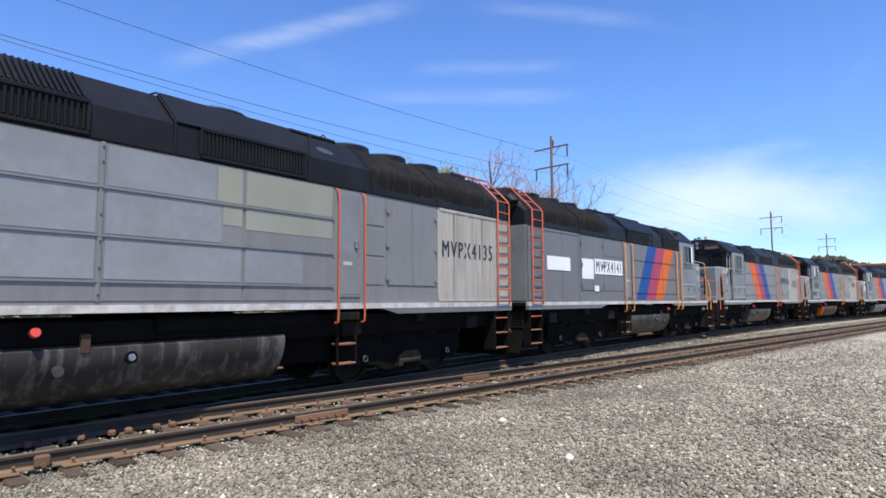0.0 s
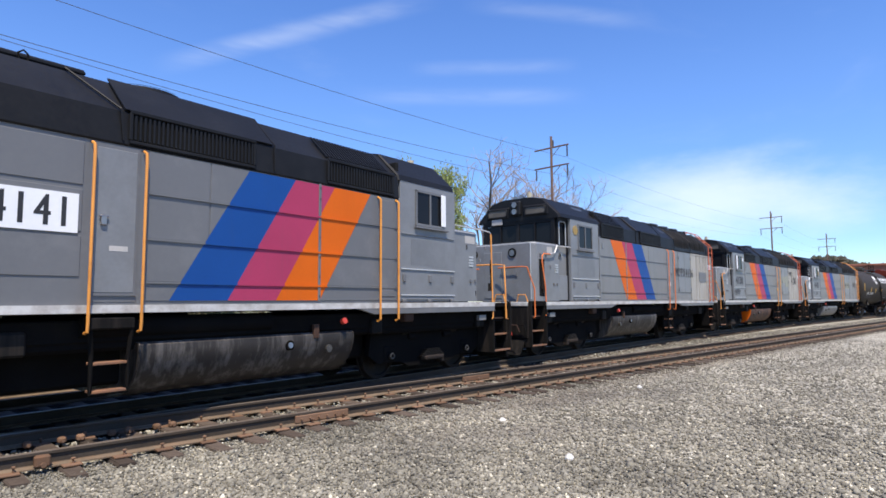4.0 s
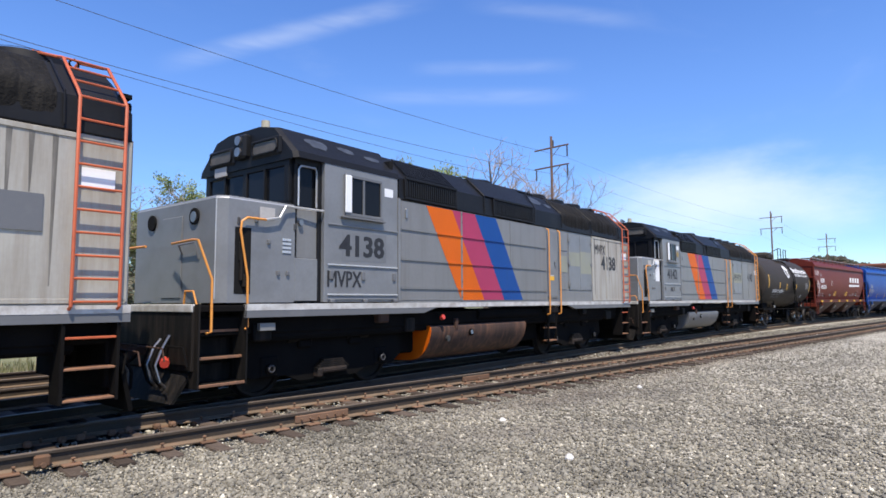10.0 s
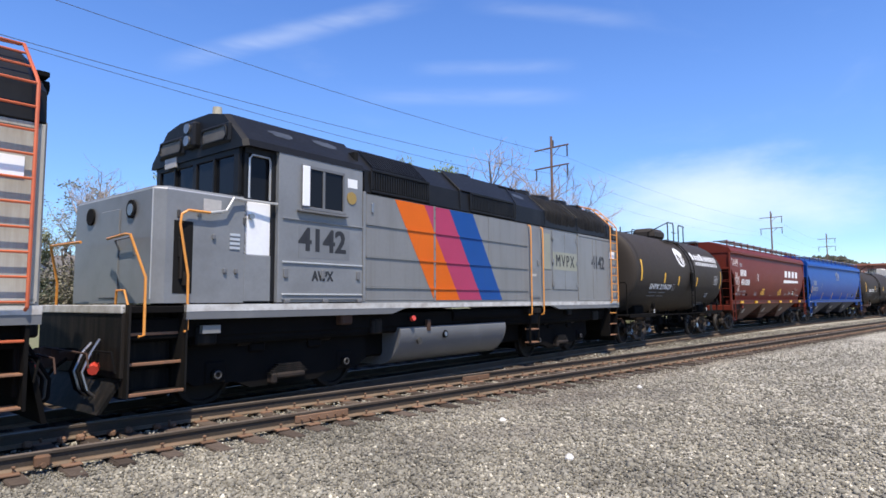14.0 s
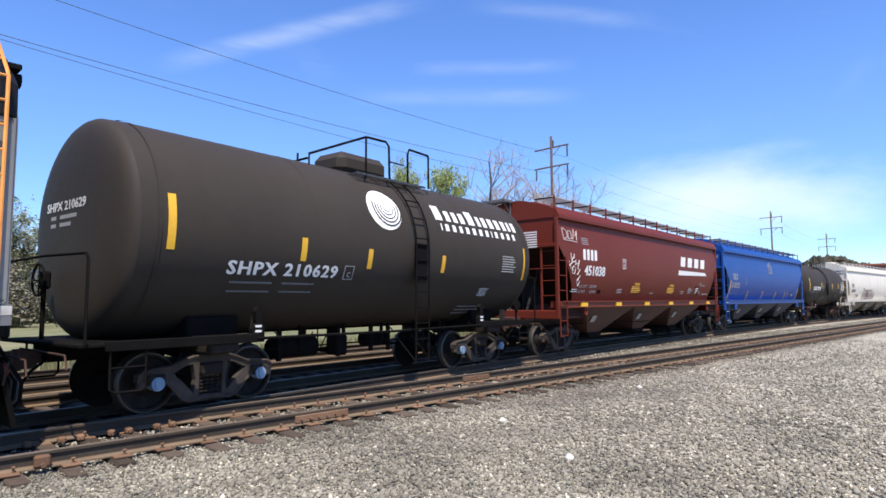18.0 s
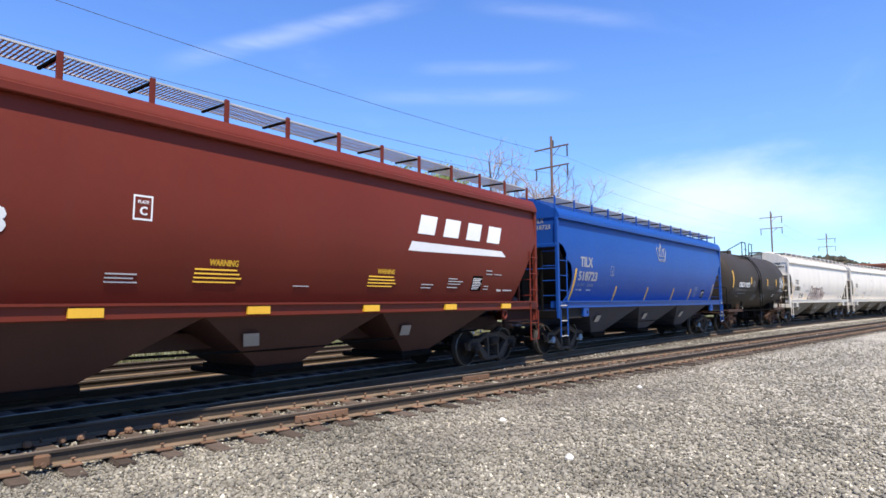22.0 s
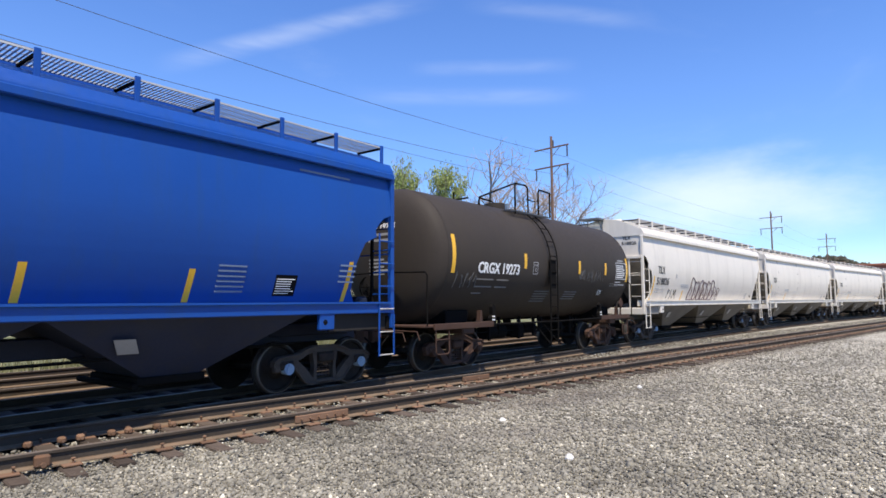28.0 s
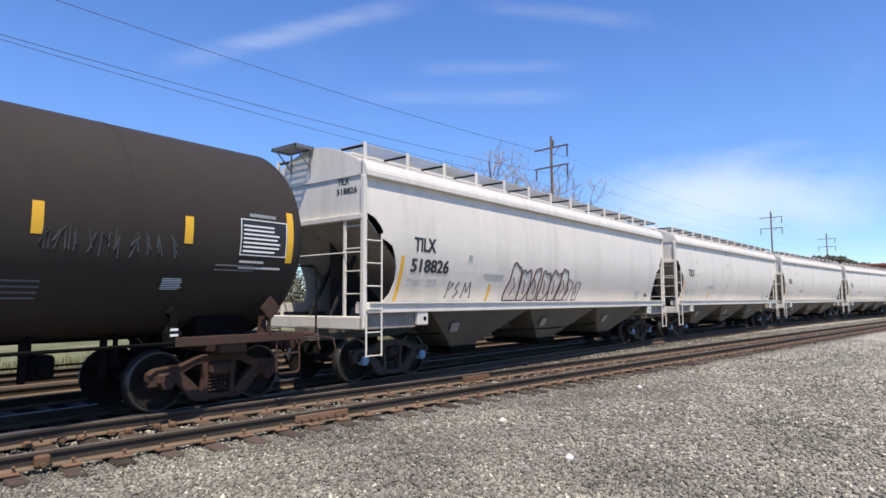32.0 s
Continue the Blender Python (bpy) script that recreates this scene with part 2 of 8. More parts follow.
LEAF2 = mat("olive_spring_leaves", (0.120, 0.108, 0.062), 0.6, var=0.35, scale=2)
LEAF3 = mat("pale_spring_leaves", (0.17, 0.175, 0.08), 0.6, var=0.35, scale=2)
NOTICE = mat("weathered_notice", (0.40, 0.385, 0.36), 0.6, var=0.25)
PINE = mat("dark_pine", (0.045, 0.060, 0.030), 0.7, var=0.35, scale=2)
WOODS = mat("far_woods", (0.085, 0.075, 0.05), 0.9, var=0.45, dirt=(0.06, 0.085, 0.03), amount=0.5, scale=0.15, bump=0.6, bscale=0.8)
SIDING = mat("house_siding", (0.55, 0.54, 0.52), 0.6, var=0.08)
SHINGLE = mat("house_roof", (0.13, 0.12, 0.115), 0.85, var=0.2)
BRICKR = mat("red_building", (0.27, 0.10, 0.065), 0.8, var=0.15)


def spill(n, l, co, colour):
    """A broad dark spill of cinders and a few brown patches on the crushed stone."""
    out = colour
    for (x, y), (rx, ry), turn, tint, most, seed in (((10.2, 6.75), (3.4, 1.0), -15, (0.12, 0.105, 0.088), 0.62, 0.0), ((6.7, 5.7), (2.0, 0.75), -20, (0.15, 0.135, 0.115), 0.45, 5.0), ((19.5, 7.6), (12.0, 0.55), 3, (0.20, 0.145, 0.10), 0.28, 9.0), ((26.0, 7.0), (16.0, 0.9), 2, (0.16, 0.145, 0.125), 0.15, 13.0)):
        mp = n.new("ShaderNodeMapping")
        mp.vector_type = "TEXTURE"
        mp.inputs["Location"].default_value = (x, y, 0)
        mp.inputs["Rotation"].default_value = (0, 0, radians(turn))
        mp.inputs["Scale"].default_value = (rx, ry, 1)
        l.new(co.outputs["Object"], mp.inputs["Vector"])
        flat = n.new("ShaderNodeVectorMath")
        flat.operation = "MULTIPLY"
        flat.inputs[1].default_value = (1, 1, 0)
        l.new(mp.outputs["Vector"], flat.inputs[0])
        ln = n.new("ShaderNodeVectorMath")
        ln.operation = "LENGTH"
        l.new(flat.outputs["Vector"], ln.inputs[0])
        nz = n.new("ShaderNodeTexNoise")
        nz.inputs["Scale"].default_value, nz.inputs["Detail"].default_value = 1.1 + seed * 0.02, 5
        l.new(co.outputs["Object"], nz.inputs["Vector"])
        ad = n.new("ShaderNodeMath")
        ad.operation = "MULTIPLY_ADD"
        ad.inputs[1].default_value = 1.8
        l.new(nz.outputs["Fac"], ad.inputs[0])
        l.new(ln.outputs["Value"], ad.inputs[2])
        mr = n.new("ShaderNodeMapRange")
        mr.inputs["From Min"].default_value, mr.inputs["From Max"].default_value = 2.1, 0.9
        mr.inputs["To Max"].default_value = most
        l.new(ad.outputs["Value"], mr.inputs["Value"])
        mx = n.new("ShaderNodeMix")
        mx.data_type = "RGBA"
        mx.inputs["B"].default_value = (*tint, 1)
        l.new(mr.outputs["Result"], mx.inputs["Factor"])
        l.new(out, mx.inputs["A"])
        out = mx.outputs["Result"]
    return out


def stone_mat(name, fine_scale):
    """Crushed grey ballast: cells of differing grey with relief."""
    m = bpy.data.materials.new(name)
    m.use_nodes = True
    n, l = m.node_tree.nodes, m.node_tree.links
    b = n["Principled BSDF"]
    b.inputs["Roughness"].default_value = 0.9
    co = n.new("ShaderNodeTexCoord")
    vo = n.new("ShaderNodeTexVoronoi")
    vo.inputs["Scale"].default_value = fine_scale
    big = n.new("ShaderNodeTexNoise")
    big.inputs["Scale"].default_value, big.inputs["Detail"].default_value = 0.5, 6
    l.new(co.outputs["Object"], vo.inputs["Vector"])
    l.new(co.outputs["Object"], big.inputs["Vector"])
    sx = n.new("ShaderNodeSeparateColor")
    l.new(vo.outputs["Color"], sx.inputs["Color"])
    r = n.new("ShaderNodeValToRGB")
    e = r.color_ramp.elements
    e[0].position, e[0].color = 0.0, (0.145, 0.133, 0.103, 1)
    e[1].position, e[1].color = 1.0, (0.56, 0.52, 0.41, 1)
    k = r.color_ramp.elements.new(0.55)
    k.color = (0.375, 0.346, 0.275, 1)
    l.new(sx.outputs["Red"], r.inputs["Fac"])
    mr = n.new("ShaderNodeMapRange")
    mr.inputs["From Min"].default_value, mr.inputs["From Max"].default_value = 0.3, 0.7
    mr.inputs["To Min"].default_value, mr.inputs["To Max"].default_value = 0.62, 1.2
    l.new(big.outputs["Fac"], mr.inputs["Value"])
    h = n.new("ShaderNodeHueSaturation")
    l.new(r.outputs["Color"], h.inputs["Color"])
    l.new(mr.outputs["Result"], h.inputs["Value"])
    l.new(spill(n, l, co, h.outputs["Color"]), b.inputs["Base Color"])
    bp = n.new("ShaderNodeBump")
    bp.inputs["Strength"].default_value, bp.inputs["Distance"].default_value = 1.0, 0.05
    bp.invert = True
    l.new(vo.outputs["Distance"], bp.inputs["Height"])
    l.new(bp.outputs["Normal"], b.inputs["Normal"])
    return m


BALLAST = stone_mat("ballast_ground", 17)
DARK_BED = mat("track_bed_with_shade", (0.024, 0.021, 0.018), 1.0, spec=0.0, var=0.45, dirt=(0.13, 0.115, 0.10), amount=0.4, scale=6, bump=0.9, bscale=30)
# near-black for plates inside the hopper ends; their shade is put into it
GLOOM = mat("shaded_slope_sheet", (0.030, 0.027, 0.025), 0.85, spec=0.1, var=0.3)


def island_mat(name, lo, hi, rough=0.9, stained=False):
    m = bpy.data.materials.new(name)
    m.use_nodes = True
    n, l = m.node_tree.nodes, m.node_tree.links
    b = n["Principled BSDF"]
    b.inputs["Roughness"].default_value = rough
    g = n.new("ShaderNodeNewGeometry")
    r = n.new("ShaderNodeValToRGB")
    r.color_ramp.elements[0].color, r.color_ramp.elements[1].color = (*lo, 1), (*hi, 1)
    mid = r.color_ramp.elements.new(0.965)
    mid.color = tuple(0.45 * a + 0.4 * c for a, c in zip(lo, hi)) + (1,)
    co = n.new("ShaderNodeTexCoord")
    big = n.new("ShaderNodeTexNoise")
    big.inputs["Scale"].default_value, big.inputs["Detail"].default_value = 0.45, 6
    l.new(co.outputs["Object"], big.inputs["Vector"])
    mr = n.new("ShaderNodeMapRange")
    mr.inputs["From Min"].default_value, mr.inputs["From Max"].default_value = 0.32, 0.68
    mr.inputs["To Min"].default_value, mr.inputs["To Max"].default_value = 0.6, 1.2
    l.new(big.outputs["Fac"], mr.inputs["Value"])
    h = n.new("ShaderNodeHueSaturation")
    l.new(g.outputs["Random Per Island"], r.inputs["Fac"])
    l.new(r.outputs["Color"], h.inputs["Color"])
    l.new(mr.outputs["Result"], h.inputs["Value"])
    l.new(spill(n, l, co, h.outputs["Color"]) if stained else h.outputs["Color"], b.inputs["Base Color"])
    return m


STONES = island_mat("crushed_stone", (0.118, 0.108, 0.084), (0.70, 0.65, 0.51), stained=True)
GRASSM = mat("lawn_grass", (0.085, 0.105, 0.034), 0.9, var=0.35, dirt=(0.25, 0.22, 0.12), amount=0.7, scale=0.6, bump=0.5, bscale=12)
DRYG = island_mat("dry_verge_grass", (0.10, 0.11, 0.035), (0.42, 0.38, 0.22))


# ---- mesh building
class B:
    """Collects faces of one part."""

    def __init__(self):
        self.v, self.f = [], []

    def add(self, vs, fs):
        o = len(self.v)
        self.v += [tuple(p) for p in vs]
        self.f += [tuple(o + i for i in q) for q in fs]
        return self

    def box(self, x0, x1, y0, y1, z0, z1, b=0.0):
        if x0 > x1: x0, x1 = x1, x0
        if y0 > y1: y0, y1 = y1, y0
        if z0 > z1: z0, z1 = z1, z0
        b = min(b, (x1 - x0) / 2.2, (y1 - y0) / 2.2, (z1 - z0) / 2.2)
        if b <= 0:
            return self.add([(x, y, z) for x in (x0, x1) for y in (y0, y1) for z in (z0, z1)],
                            [(0, 1, 3, 2), (4, 6, 7, 5), (0, 4, 5, 1), (2, 3, 7, 6), (0, 2, 6, 4), (1, 5, 7, 3)])
        X, Y, Z = (x0, x1), (y0, y1), (z0, z1)
        vs, idx = [], {}
        for i in (0, 1):
            for j in (0, 1):
                for k in (0, 1):
                    c = (X[i], Y[j], Z[k])
                    d = (b if i == 0 else -b, b if j == 0 else -b, b if k == 0 else -b)
                    for a in (0, 1, 2):
                        idx[i, j, k, a] = len(vs)
                        vs.append(tuple(c[q] + (0 if q == a else d[q]) for q in range(3)))
        fs = []
        for a in (0, 1, 2):
            p, q = [w for w in (0, 1, 2) if w != a]
            for s in (0, 1):
                def key(u, w, a=a, p=p, q=q, s=s):
                    k = [0, 0, 0]
                    k[a], k[p], k[q] = s, u, w
                    return (*k, a)
                fs.append(tuple(idx[key(*u)] for u in ((0, 0), (1, 0), (1, 1), (0, 1))))
        for a in (0, 1, 2):
            p, q = [w for w in (0, 1, 2) if w != a]
            for u in (0, 1):
                for w in (0, 1):
                    def key(s, face, a=a, p=p, q=q, u=u, w=w):
                        k = [0, 0, 0]
                        k[a], k[p], k[q] = s, u, w
                        return (*k, face)
                    fs.append((idx[key(0, p)], idx[key(1, p)], idx[key(1, q)], idx[key(0, q)]))
        for i in (0, 1):
            for j in (0, 1):
                for k in (0, 1):
                    fs.append(tuple(idx[i, j, k, a] for a in (0, 1, 2)))
        return self.add(vs, fs)

    def cyl(self, p, q, r, n=12, r2=None, cap=True):
        p, q = Vector(p), Vector(q)
        r2 = r if r2 is None else r2
        w = (q - p).normalized()
        u = w.orthogonal().normalized()
        t = w.cross(u)
        vs = [p + (u * cos(2 * pi * i / n) + t * sin(2 * pi * i / n)) * r for i in range(n)]
        vs += [q + (u * cos(2 * pi * i / n) + t * sin(2 * pi * i / n)) * r2 for i in range(n)]
        fs = [(i, (i + 1) % n, n + (i + 1) % n, n + i) for i in range(n)]
        if cap:
            fs += [tuple(range(n))[::-1], tuple(range(n, 2 * n))]
        return self.add(vs, fs)

    def tube(self, pts, r, n=6):
        pts = [Vector(p) for p in pts]
        rings, ref = [], None
        for i, p in enumerate(pts):
            d = (pts[min(i + 1, len(pts) - 1)] - pts[max(i - 1, 0)]).normalized()
            u = d.orthogonal().normalized() if ref is None else (ref - d * ref.dot(d)).normalized()
            ref = u
            w = d.cross(u)
            rings.append([p + (u * cos(2 * pi * k / n) + w * sin(2 * pi * k / n)) * r for k in range(n)])
        vs = [v for g in rings for v in g]
        fs = [(i * n + k, i * n + (k + 1) % n, (i + 1) * n + (k + 1) % n, (i + 1) * n + k) for i in range(len(pts) - 1) for k in range(n)]
        m = (len(pts) - 1) * n
        fs += [tuple(range(n))[::-1], tuple(range(m, m + n))]
        return self.add(vs, fs)

    def loft(self, rings, closed=True, caps=True):
        n = len(rings[0])
        vs = [v for g in rings for v in g]
        last = n if closed else n - 1
        fs = [(i * n + k, i * n + (k + 1) % n, (i + 1) * n + (k + 1) % n, (i + 1) * n + k) for i in range(len(rings) - 1) for k in range(last)]
        if caps:
            m = (len(rings) - 1) * n
            fs += [tuple(range(n))[::-1], tuple(range(m, m + n))]
        return self.add(vs, fs)

    def prism(self, yz, x0, x1):
        return self.loft([[(x0, y, z) for y, z in yz], [(x1, y, z) for y, z in yz]])

    def slab(self, xz, y0, y1):
        return self.loft([[(x, y0, z) for x, z in xz], [(x, y1, z) for x, z in xz]])

    def plan(self, xy, z0, z1):
        return self.loft([[(x, y, z0) for x, y in xy], [(x, y, z1) for x, y in xy]])

    def mesh(self, name, m, smooth=None):
        me = bpy.data.meshes.new(name)
        me.from_pydata(self.v, [], self.f)
        bm = bmesh.new()
        bm.from_mesh(me)
        bmesh.ops.recalc_face_normals(bm, faces=bm.faces)
        bm.to_mesh(me)
        bm.free()
        if smooth:
            me.polygons.foreach_set("use_smooth", [True] * len(me.polygons))
            me.set_sharp_from_angle(angle=radians(smooth))
        me.materials.append(m)
        return me


def part(name, b, m, parent, label="", smooth=None):
    """Links a builder (or a ready mesh) as one mesh object under a thing or a part."""
    ob = new(name, b.mesh(name, m, smooth) if isinstance(b, B) else b)
    ob.parent = parent
    return tagged(ob, label)


def thing(name, label, category, group="", at=None, kind=""):
    ob = new(name)
    ob.empty_display_size = 0.3
    if at is not None:
        ob.matrix_basis = at
    return tagged(ob, label, category, group, kind)


def words(text, height, m, parent, x, y, z, side=-1, width=None, name="lettering", slant=0.0, gap=1.0, up=None, bold=0.028):
    """Flat stencilled writing on a side wall (side -1 faces -y, +1 faces +y); x is the end that is read first."""
    cu = bpy.data.curves.new(name, "FONT")
    cu.body, cu.size, cu.shear, cu.space_character = text, 1.0, slant, gap
    cu.offset = 0.0 if 'M' in text else 0.02
    cu.resolution_u = 2
    tmp = bpy.data.objects.new("tmp", cu)
    scene.collection.objects.link(tmp)
    bpy.context.view_layer.update()
    me = bpy.data.meshes.new_from_object(tmp)
    bpy.data.objects.remove(tmp)
    co = np.empty(len(me.vertices) * 3)
    me.vertices.foreach_get("co", co)
    co = co.reshape(-1, 3)
    lo, hi = co.min(0), co.max(0)
    s = height / (hi[1] - lo[1])
    sx = s if width is None else width / (hi[0] - lo[0])
    px = (co[:, 0] - lo[0]) * sx
    pz = (co[:, 1] - lo[1]) * s
    dx = 1 if side < 0 else -1
    q = np.stack([x + dx * px, np.full(len(px), y), z + pz], 1)
    if up is not None:
        for i in range(len(q)):
            q[i, 1] = up(q[i, 2]) + side * 0.004
    faces = [tuple(p.vertices) for p in me.polygons]
    bpy.data.meshes.remove(me)
    b = B()
    for i, shift in enumerate((-1.0, 1.0) if bold else (0.0,)):
        b.add([(p[0] + shift * bold * height, p[1] + side * 0.0012 * i, p[2]) for p in q.tolist()], faces)
    thick = bpy.data.meshes.new(name)
    thick.from_pydata(b.v, [], b.f)
    thick.materials.append(m)
    return part(name, thick, m, parent)


def bars(rows, m, parent, y, side=-1, name="print_line", up=None):
    """Illegible writing: plain bars (x, z, width, height)."""
    for x, z, w, h in rows:
        yy = y if up is None else up(z + h / 2)
        part(name, B().box(x, x + w, yy - 0.003, yy + 0.002, z + h * 0.15, z + h * 0.85), m, parent)


# ---- the plan: a straight yard lead along x, and the train's curved track that leaves it through a turnout
NEAR, GAUGE = 8.142, 1.435
TH, KA = 0.1605, 0.00267


def heading(s):
    if s < -14: return 0.0
    if s < 0: return TH * (s + 14) / 14
    return TH - KA * min(s, 74)


def track_y(s):
    if s < -14: return 8.86
    if s < 0: return 8.86 + TH * (s + 14) ** 2 / 28
    y = 9.985 + TH * min(s, 74) - KA * min(s, 74) ** 2 / 2
    return y + (heading(80) * (s - 74) if s > 74 else 0)


def rail_point(s, off):
    h = heading(s)
    return s - sin(h) * off, track_y(s) + cos(h) * off


def rail(name, pts, parent, head=RAILH):
    """A rail swept along plan points: foot, web and head; the head's top is its own part."""
    prof = [(-0.075, -0.18), (0.075, -0.18), (0.075, -0.165), (0.012, -0.145), (0.012, -0.045), (0.036, -0.035), (0.036, -0.006), (-0.036, -0.006), (-0.036, -0.035), (-0.012, -0.045), (-0.012, -0.145), (-0.075, -0.165)]
    top = [(-0.036, -0.006), (0.036, -0.006), (0.034, 0.0), (-0.034, 0.0)]
    # web overlay in a darker colour, which holds the shade below the head
    web = [(-0.0365, -0.0065), (-0.0365, -0.036), (-0.0125, -0.046), (-0.0125, -0.135), (0.0125, -0.135), (0.0125, -0.046), (0.0365, -0.036), (0.0365, -0.0065)]
    for nm, pr, m in ((name, prof, RAILS), ("rail_web", web, RAILW), ("rail_head", top, head)):
        rings = []
        for i, (x, y) in enumerate(pts):
            x0, y0 = pts[max(i - 1, 0)]
            x1, y1 = pts[min(i + 1, len(pts) - 1)]
            d = hypot(x1 - x0, y1 - y0)
            nx, ny = -(y1 - y0) / d, (x1 - x0) / d
            rings.append([(x + nx * a, y + ny * a, z) for a, z in pr])
        o = part(nm, B().loft(rings), m, parent)
        if nm == name: parent = o


# ---- trucks and wheels
WHEELSETS = []     # (wheelset, thing, local x, radius, rolling sense)


def wheelset(parent, x, r, sense=-1, hub=None, rim=TREAD):
    b = B().cyl((0, -1.02, 0), (0, 1.02, 0), 0.075, 12)
    ws = part("wheelset", b, WHEELM, parent, smooth=30)
    ws.matrix_basis = pose(x, 0, r)
    for s in (-1, 1):
        w = B()
        prof = [(0.675, r + 0.028), (0.70, r + 0.026), (0.715, r), (0.80, r - 0.005), (0.815, r - 0.02), (0.815, r - 0.075), (0.765, r - 0.09), (0.735, 0.2), (0.80, 0.14), (0.82, 0.085), (0.66, 0.085), (0.66, 0.2), (0.68, r - 0.08), (0.675, r - 0.07)]
        n = 32
        rings = [[(rr * cos(2 * pi * i / n), s * y, rr * sin(2 * pi * i / n)) for y, rr in prof] for i in range(n)]
        vs = [v for g in rings for v in g]
        k = len(prof)
        fs = [(i * k + j, i * k + (j + 1) % k, ((i + 1) % n) * k + (j + 1) % k, ((i + 1) % n) * k + j) for i in range(n) for j in range(k)]
        w.add(vs, fs)
        wo_ = part("wheel", w, WHEELM, ws, smooth=35)
        t = B()
        pr2 = [(0.716, r + 0.002), (0.80, r - 0.003), (0.8155, r - 0.018), (0.8165, r - 0.035), (0.8, r - 0.03), (0.716, r - 0.02)]
        rings = [[(rr * cos(2 * pi * i / n), s * y, rr * sin(2 * pi * i / n)) for y, rr in pr2] for i in range(n)]
        vs = [v for g in rings for v in g]
        k = len(pr2)
        fs = [(i * k + j, i * k + (j + 1) % k, ((i + 1) % n) * k + (j + 1) % k, ((i + 1) % n) * k + j) for i in range(n) for j in range(k)]
        part("tread", t.add(vs, fs), rim, ws, smooth=35)
        h = B().cyl((0, s * 0.98, 0), (0, s * 1.14, 0), 0.10, 14).cyl((0, s * 1.14, 0), (0, s * 1.155, 0), 0.06, 10)
        for a in range(3):
            h.cyl((0.065 * cos(a * 2.094), s * 1.14, 0.065 * sin(a * 2.094)), (0.065 * cos(a * 2.094), s * 1.165, 0.065 * sin(a * 2.094)), 0.018, 6)
        part("bearing_cap", h, hub or TRUCKM, ws, smooth=30)
    WHEELSETS.append((ws, x, r, sense))
    return ws


def freight_truck(parent, xc, m=TRUCKM, hub=None, sense=-1):
    r = 0.457
    for dx in (-0.889, 0.889):
        wheelset(parent, xc + dx, r, sense, hub)
    for s in (-1, 1):
        y0, y1 = s * 0.94, s * 1.06
        cm = CASTM if m is TRUCKM else m
        arch = [(1.16, 0.50), (1.16, 0.60), (1.06, 0.67), (0.88, 0.69), (0.66, 0.70), (0.46, 0.78), (0.30, 0.83)]
        under_ = [(0.26, 0.71), (0.42, 0.68), (0.58, 0.60), (0.74, 0.57), (1.02, 0.57), (1.08, 0.50)]
        f = B().slab([(xc + x, z) for x, z in arch] + [(xc - x, z) for x, z in reversed(arch)] + [(xc - x, z) for x, z in reversed(under_)] + [(xc + x, z) for x, z in under_], y0, y1)
        for q in (-1, 1):
            f.slab([(xc + q * x, z) for x, z in ((0.82, 0.58), (0.64, 0.585), (0.50, 0.47), (0.30, 0.26), (0.24, 0.17), (0.36, 0.14), (0.46, 0.19), (0.62, 0.36))], y0, y1)
            f.slab([(xc + q * x, z) for x, z in ((0.31, 0.74), (0.20, 0.74), (0.20, 0.2), (0.29, 0.2), (0.26, 0.45))], y0, y1)
            f.box(xc + q * 1.0, xc + q * 1.14, y0, y1, 0.40, 0.56, 0.02)
        f.box(xc - 0.36, xc + 0.36, y0, y1, 0.13, 0.21, 0.02)
        fo = part("truck_side_frame", f, cm, parent, "cast steel side frame" if m is TRUCKM else "rusty cast steel side frame")
        lip = B().tube([(xc + x, s * 1.065, z - 0.02) for x, z in arch[1:]] + [(xc - x, s * 1.065, z - 0.02) for x, z in reversed(arch[1:])], 0.026, 6)
        part("top_flange", lip, cm, fo, smooth=40)
        for q in (-1, 1):
            part("flange", B().tube([(xc + q * x, s * 1.065, z) for x, z in ((0.84, 0.56), (0.64, 0.37), (0.47, 0.18), (0.36, 0.145), (0.2, 0.14))], 0.022, 6), cm, fo, smooth=40)
        part("bolster_end", B().box(xc - 0.17, xc + 0.17, s * 0.9, s * 1.10, 0.50, 0.66, 0.03), cm, fo)
        for i in range(4):
            sp = B()
            xx = xc - 0.135 + 0.09 * i
            for k in range(5):
                sp.cyl((xx, s * 1.0, 0.25 + k * 0.055), (xx, s * 1.0, 0.275 + k * 0.055), 0.04, 8)
            part("spring", sp, m, fo)
        for q in (-1, 1):
            part("bearing_adapter", B().box(xc + q * 0.889 - 0.14, xc + q * 0.889 + 0.14, s * 0.96, s * 1.11, 0.44, 0.60, 0.03), m, fo)
    part("bolster", B().box(xc - 0.18, xc + 0.18, -1.14, 1.14, 0.52, 0.70, 0.03), m, parent)
    for q in (-1, 1):
        part("brake_beam", B().cyl((xc + q * 0.42, -0.8, 0.36), (xc + q * 0.42, 0.8, 0.36), 0.045, 8), m, parent)


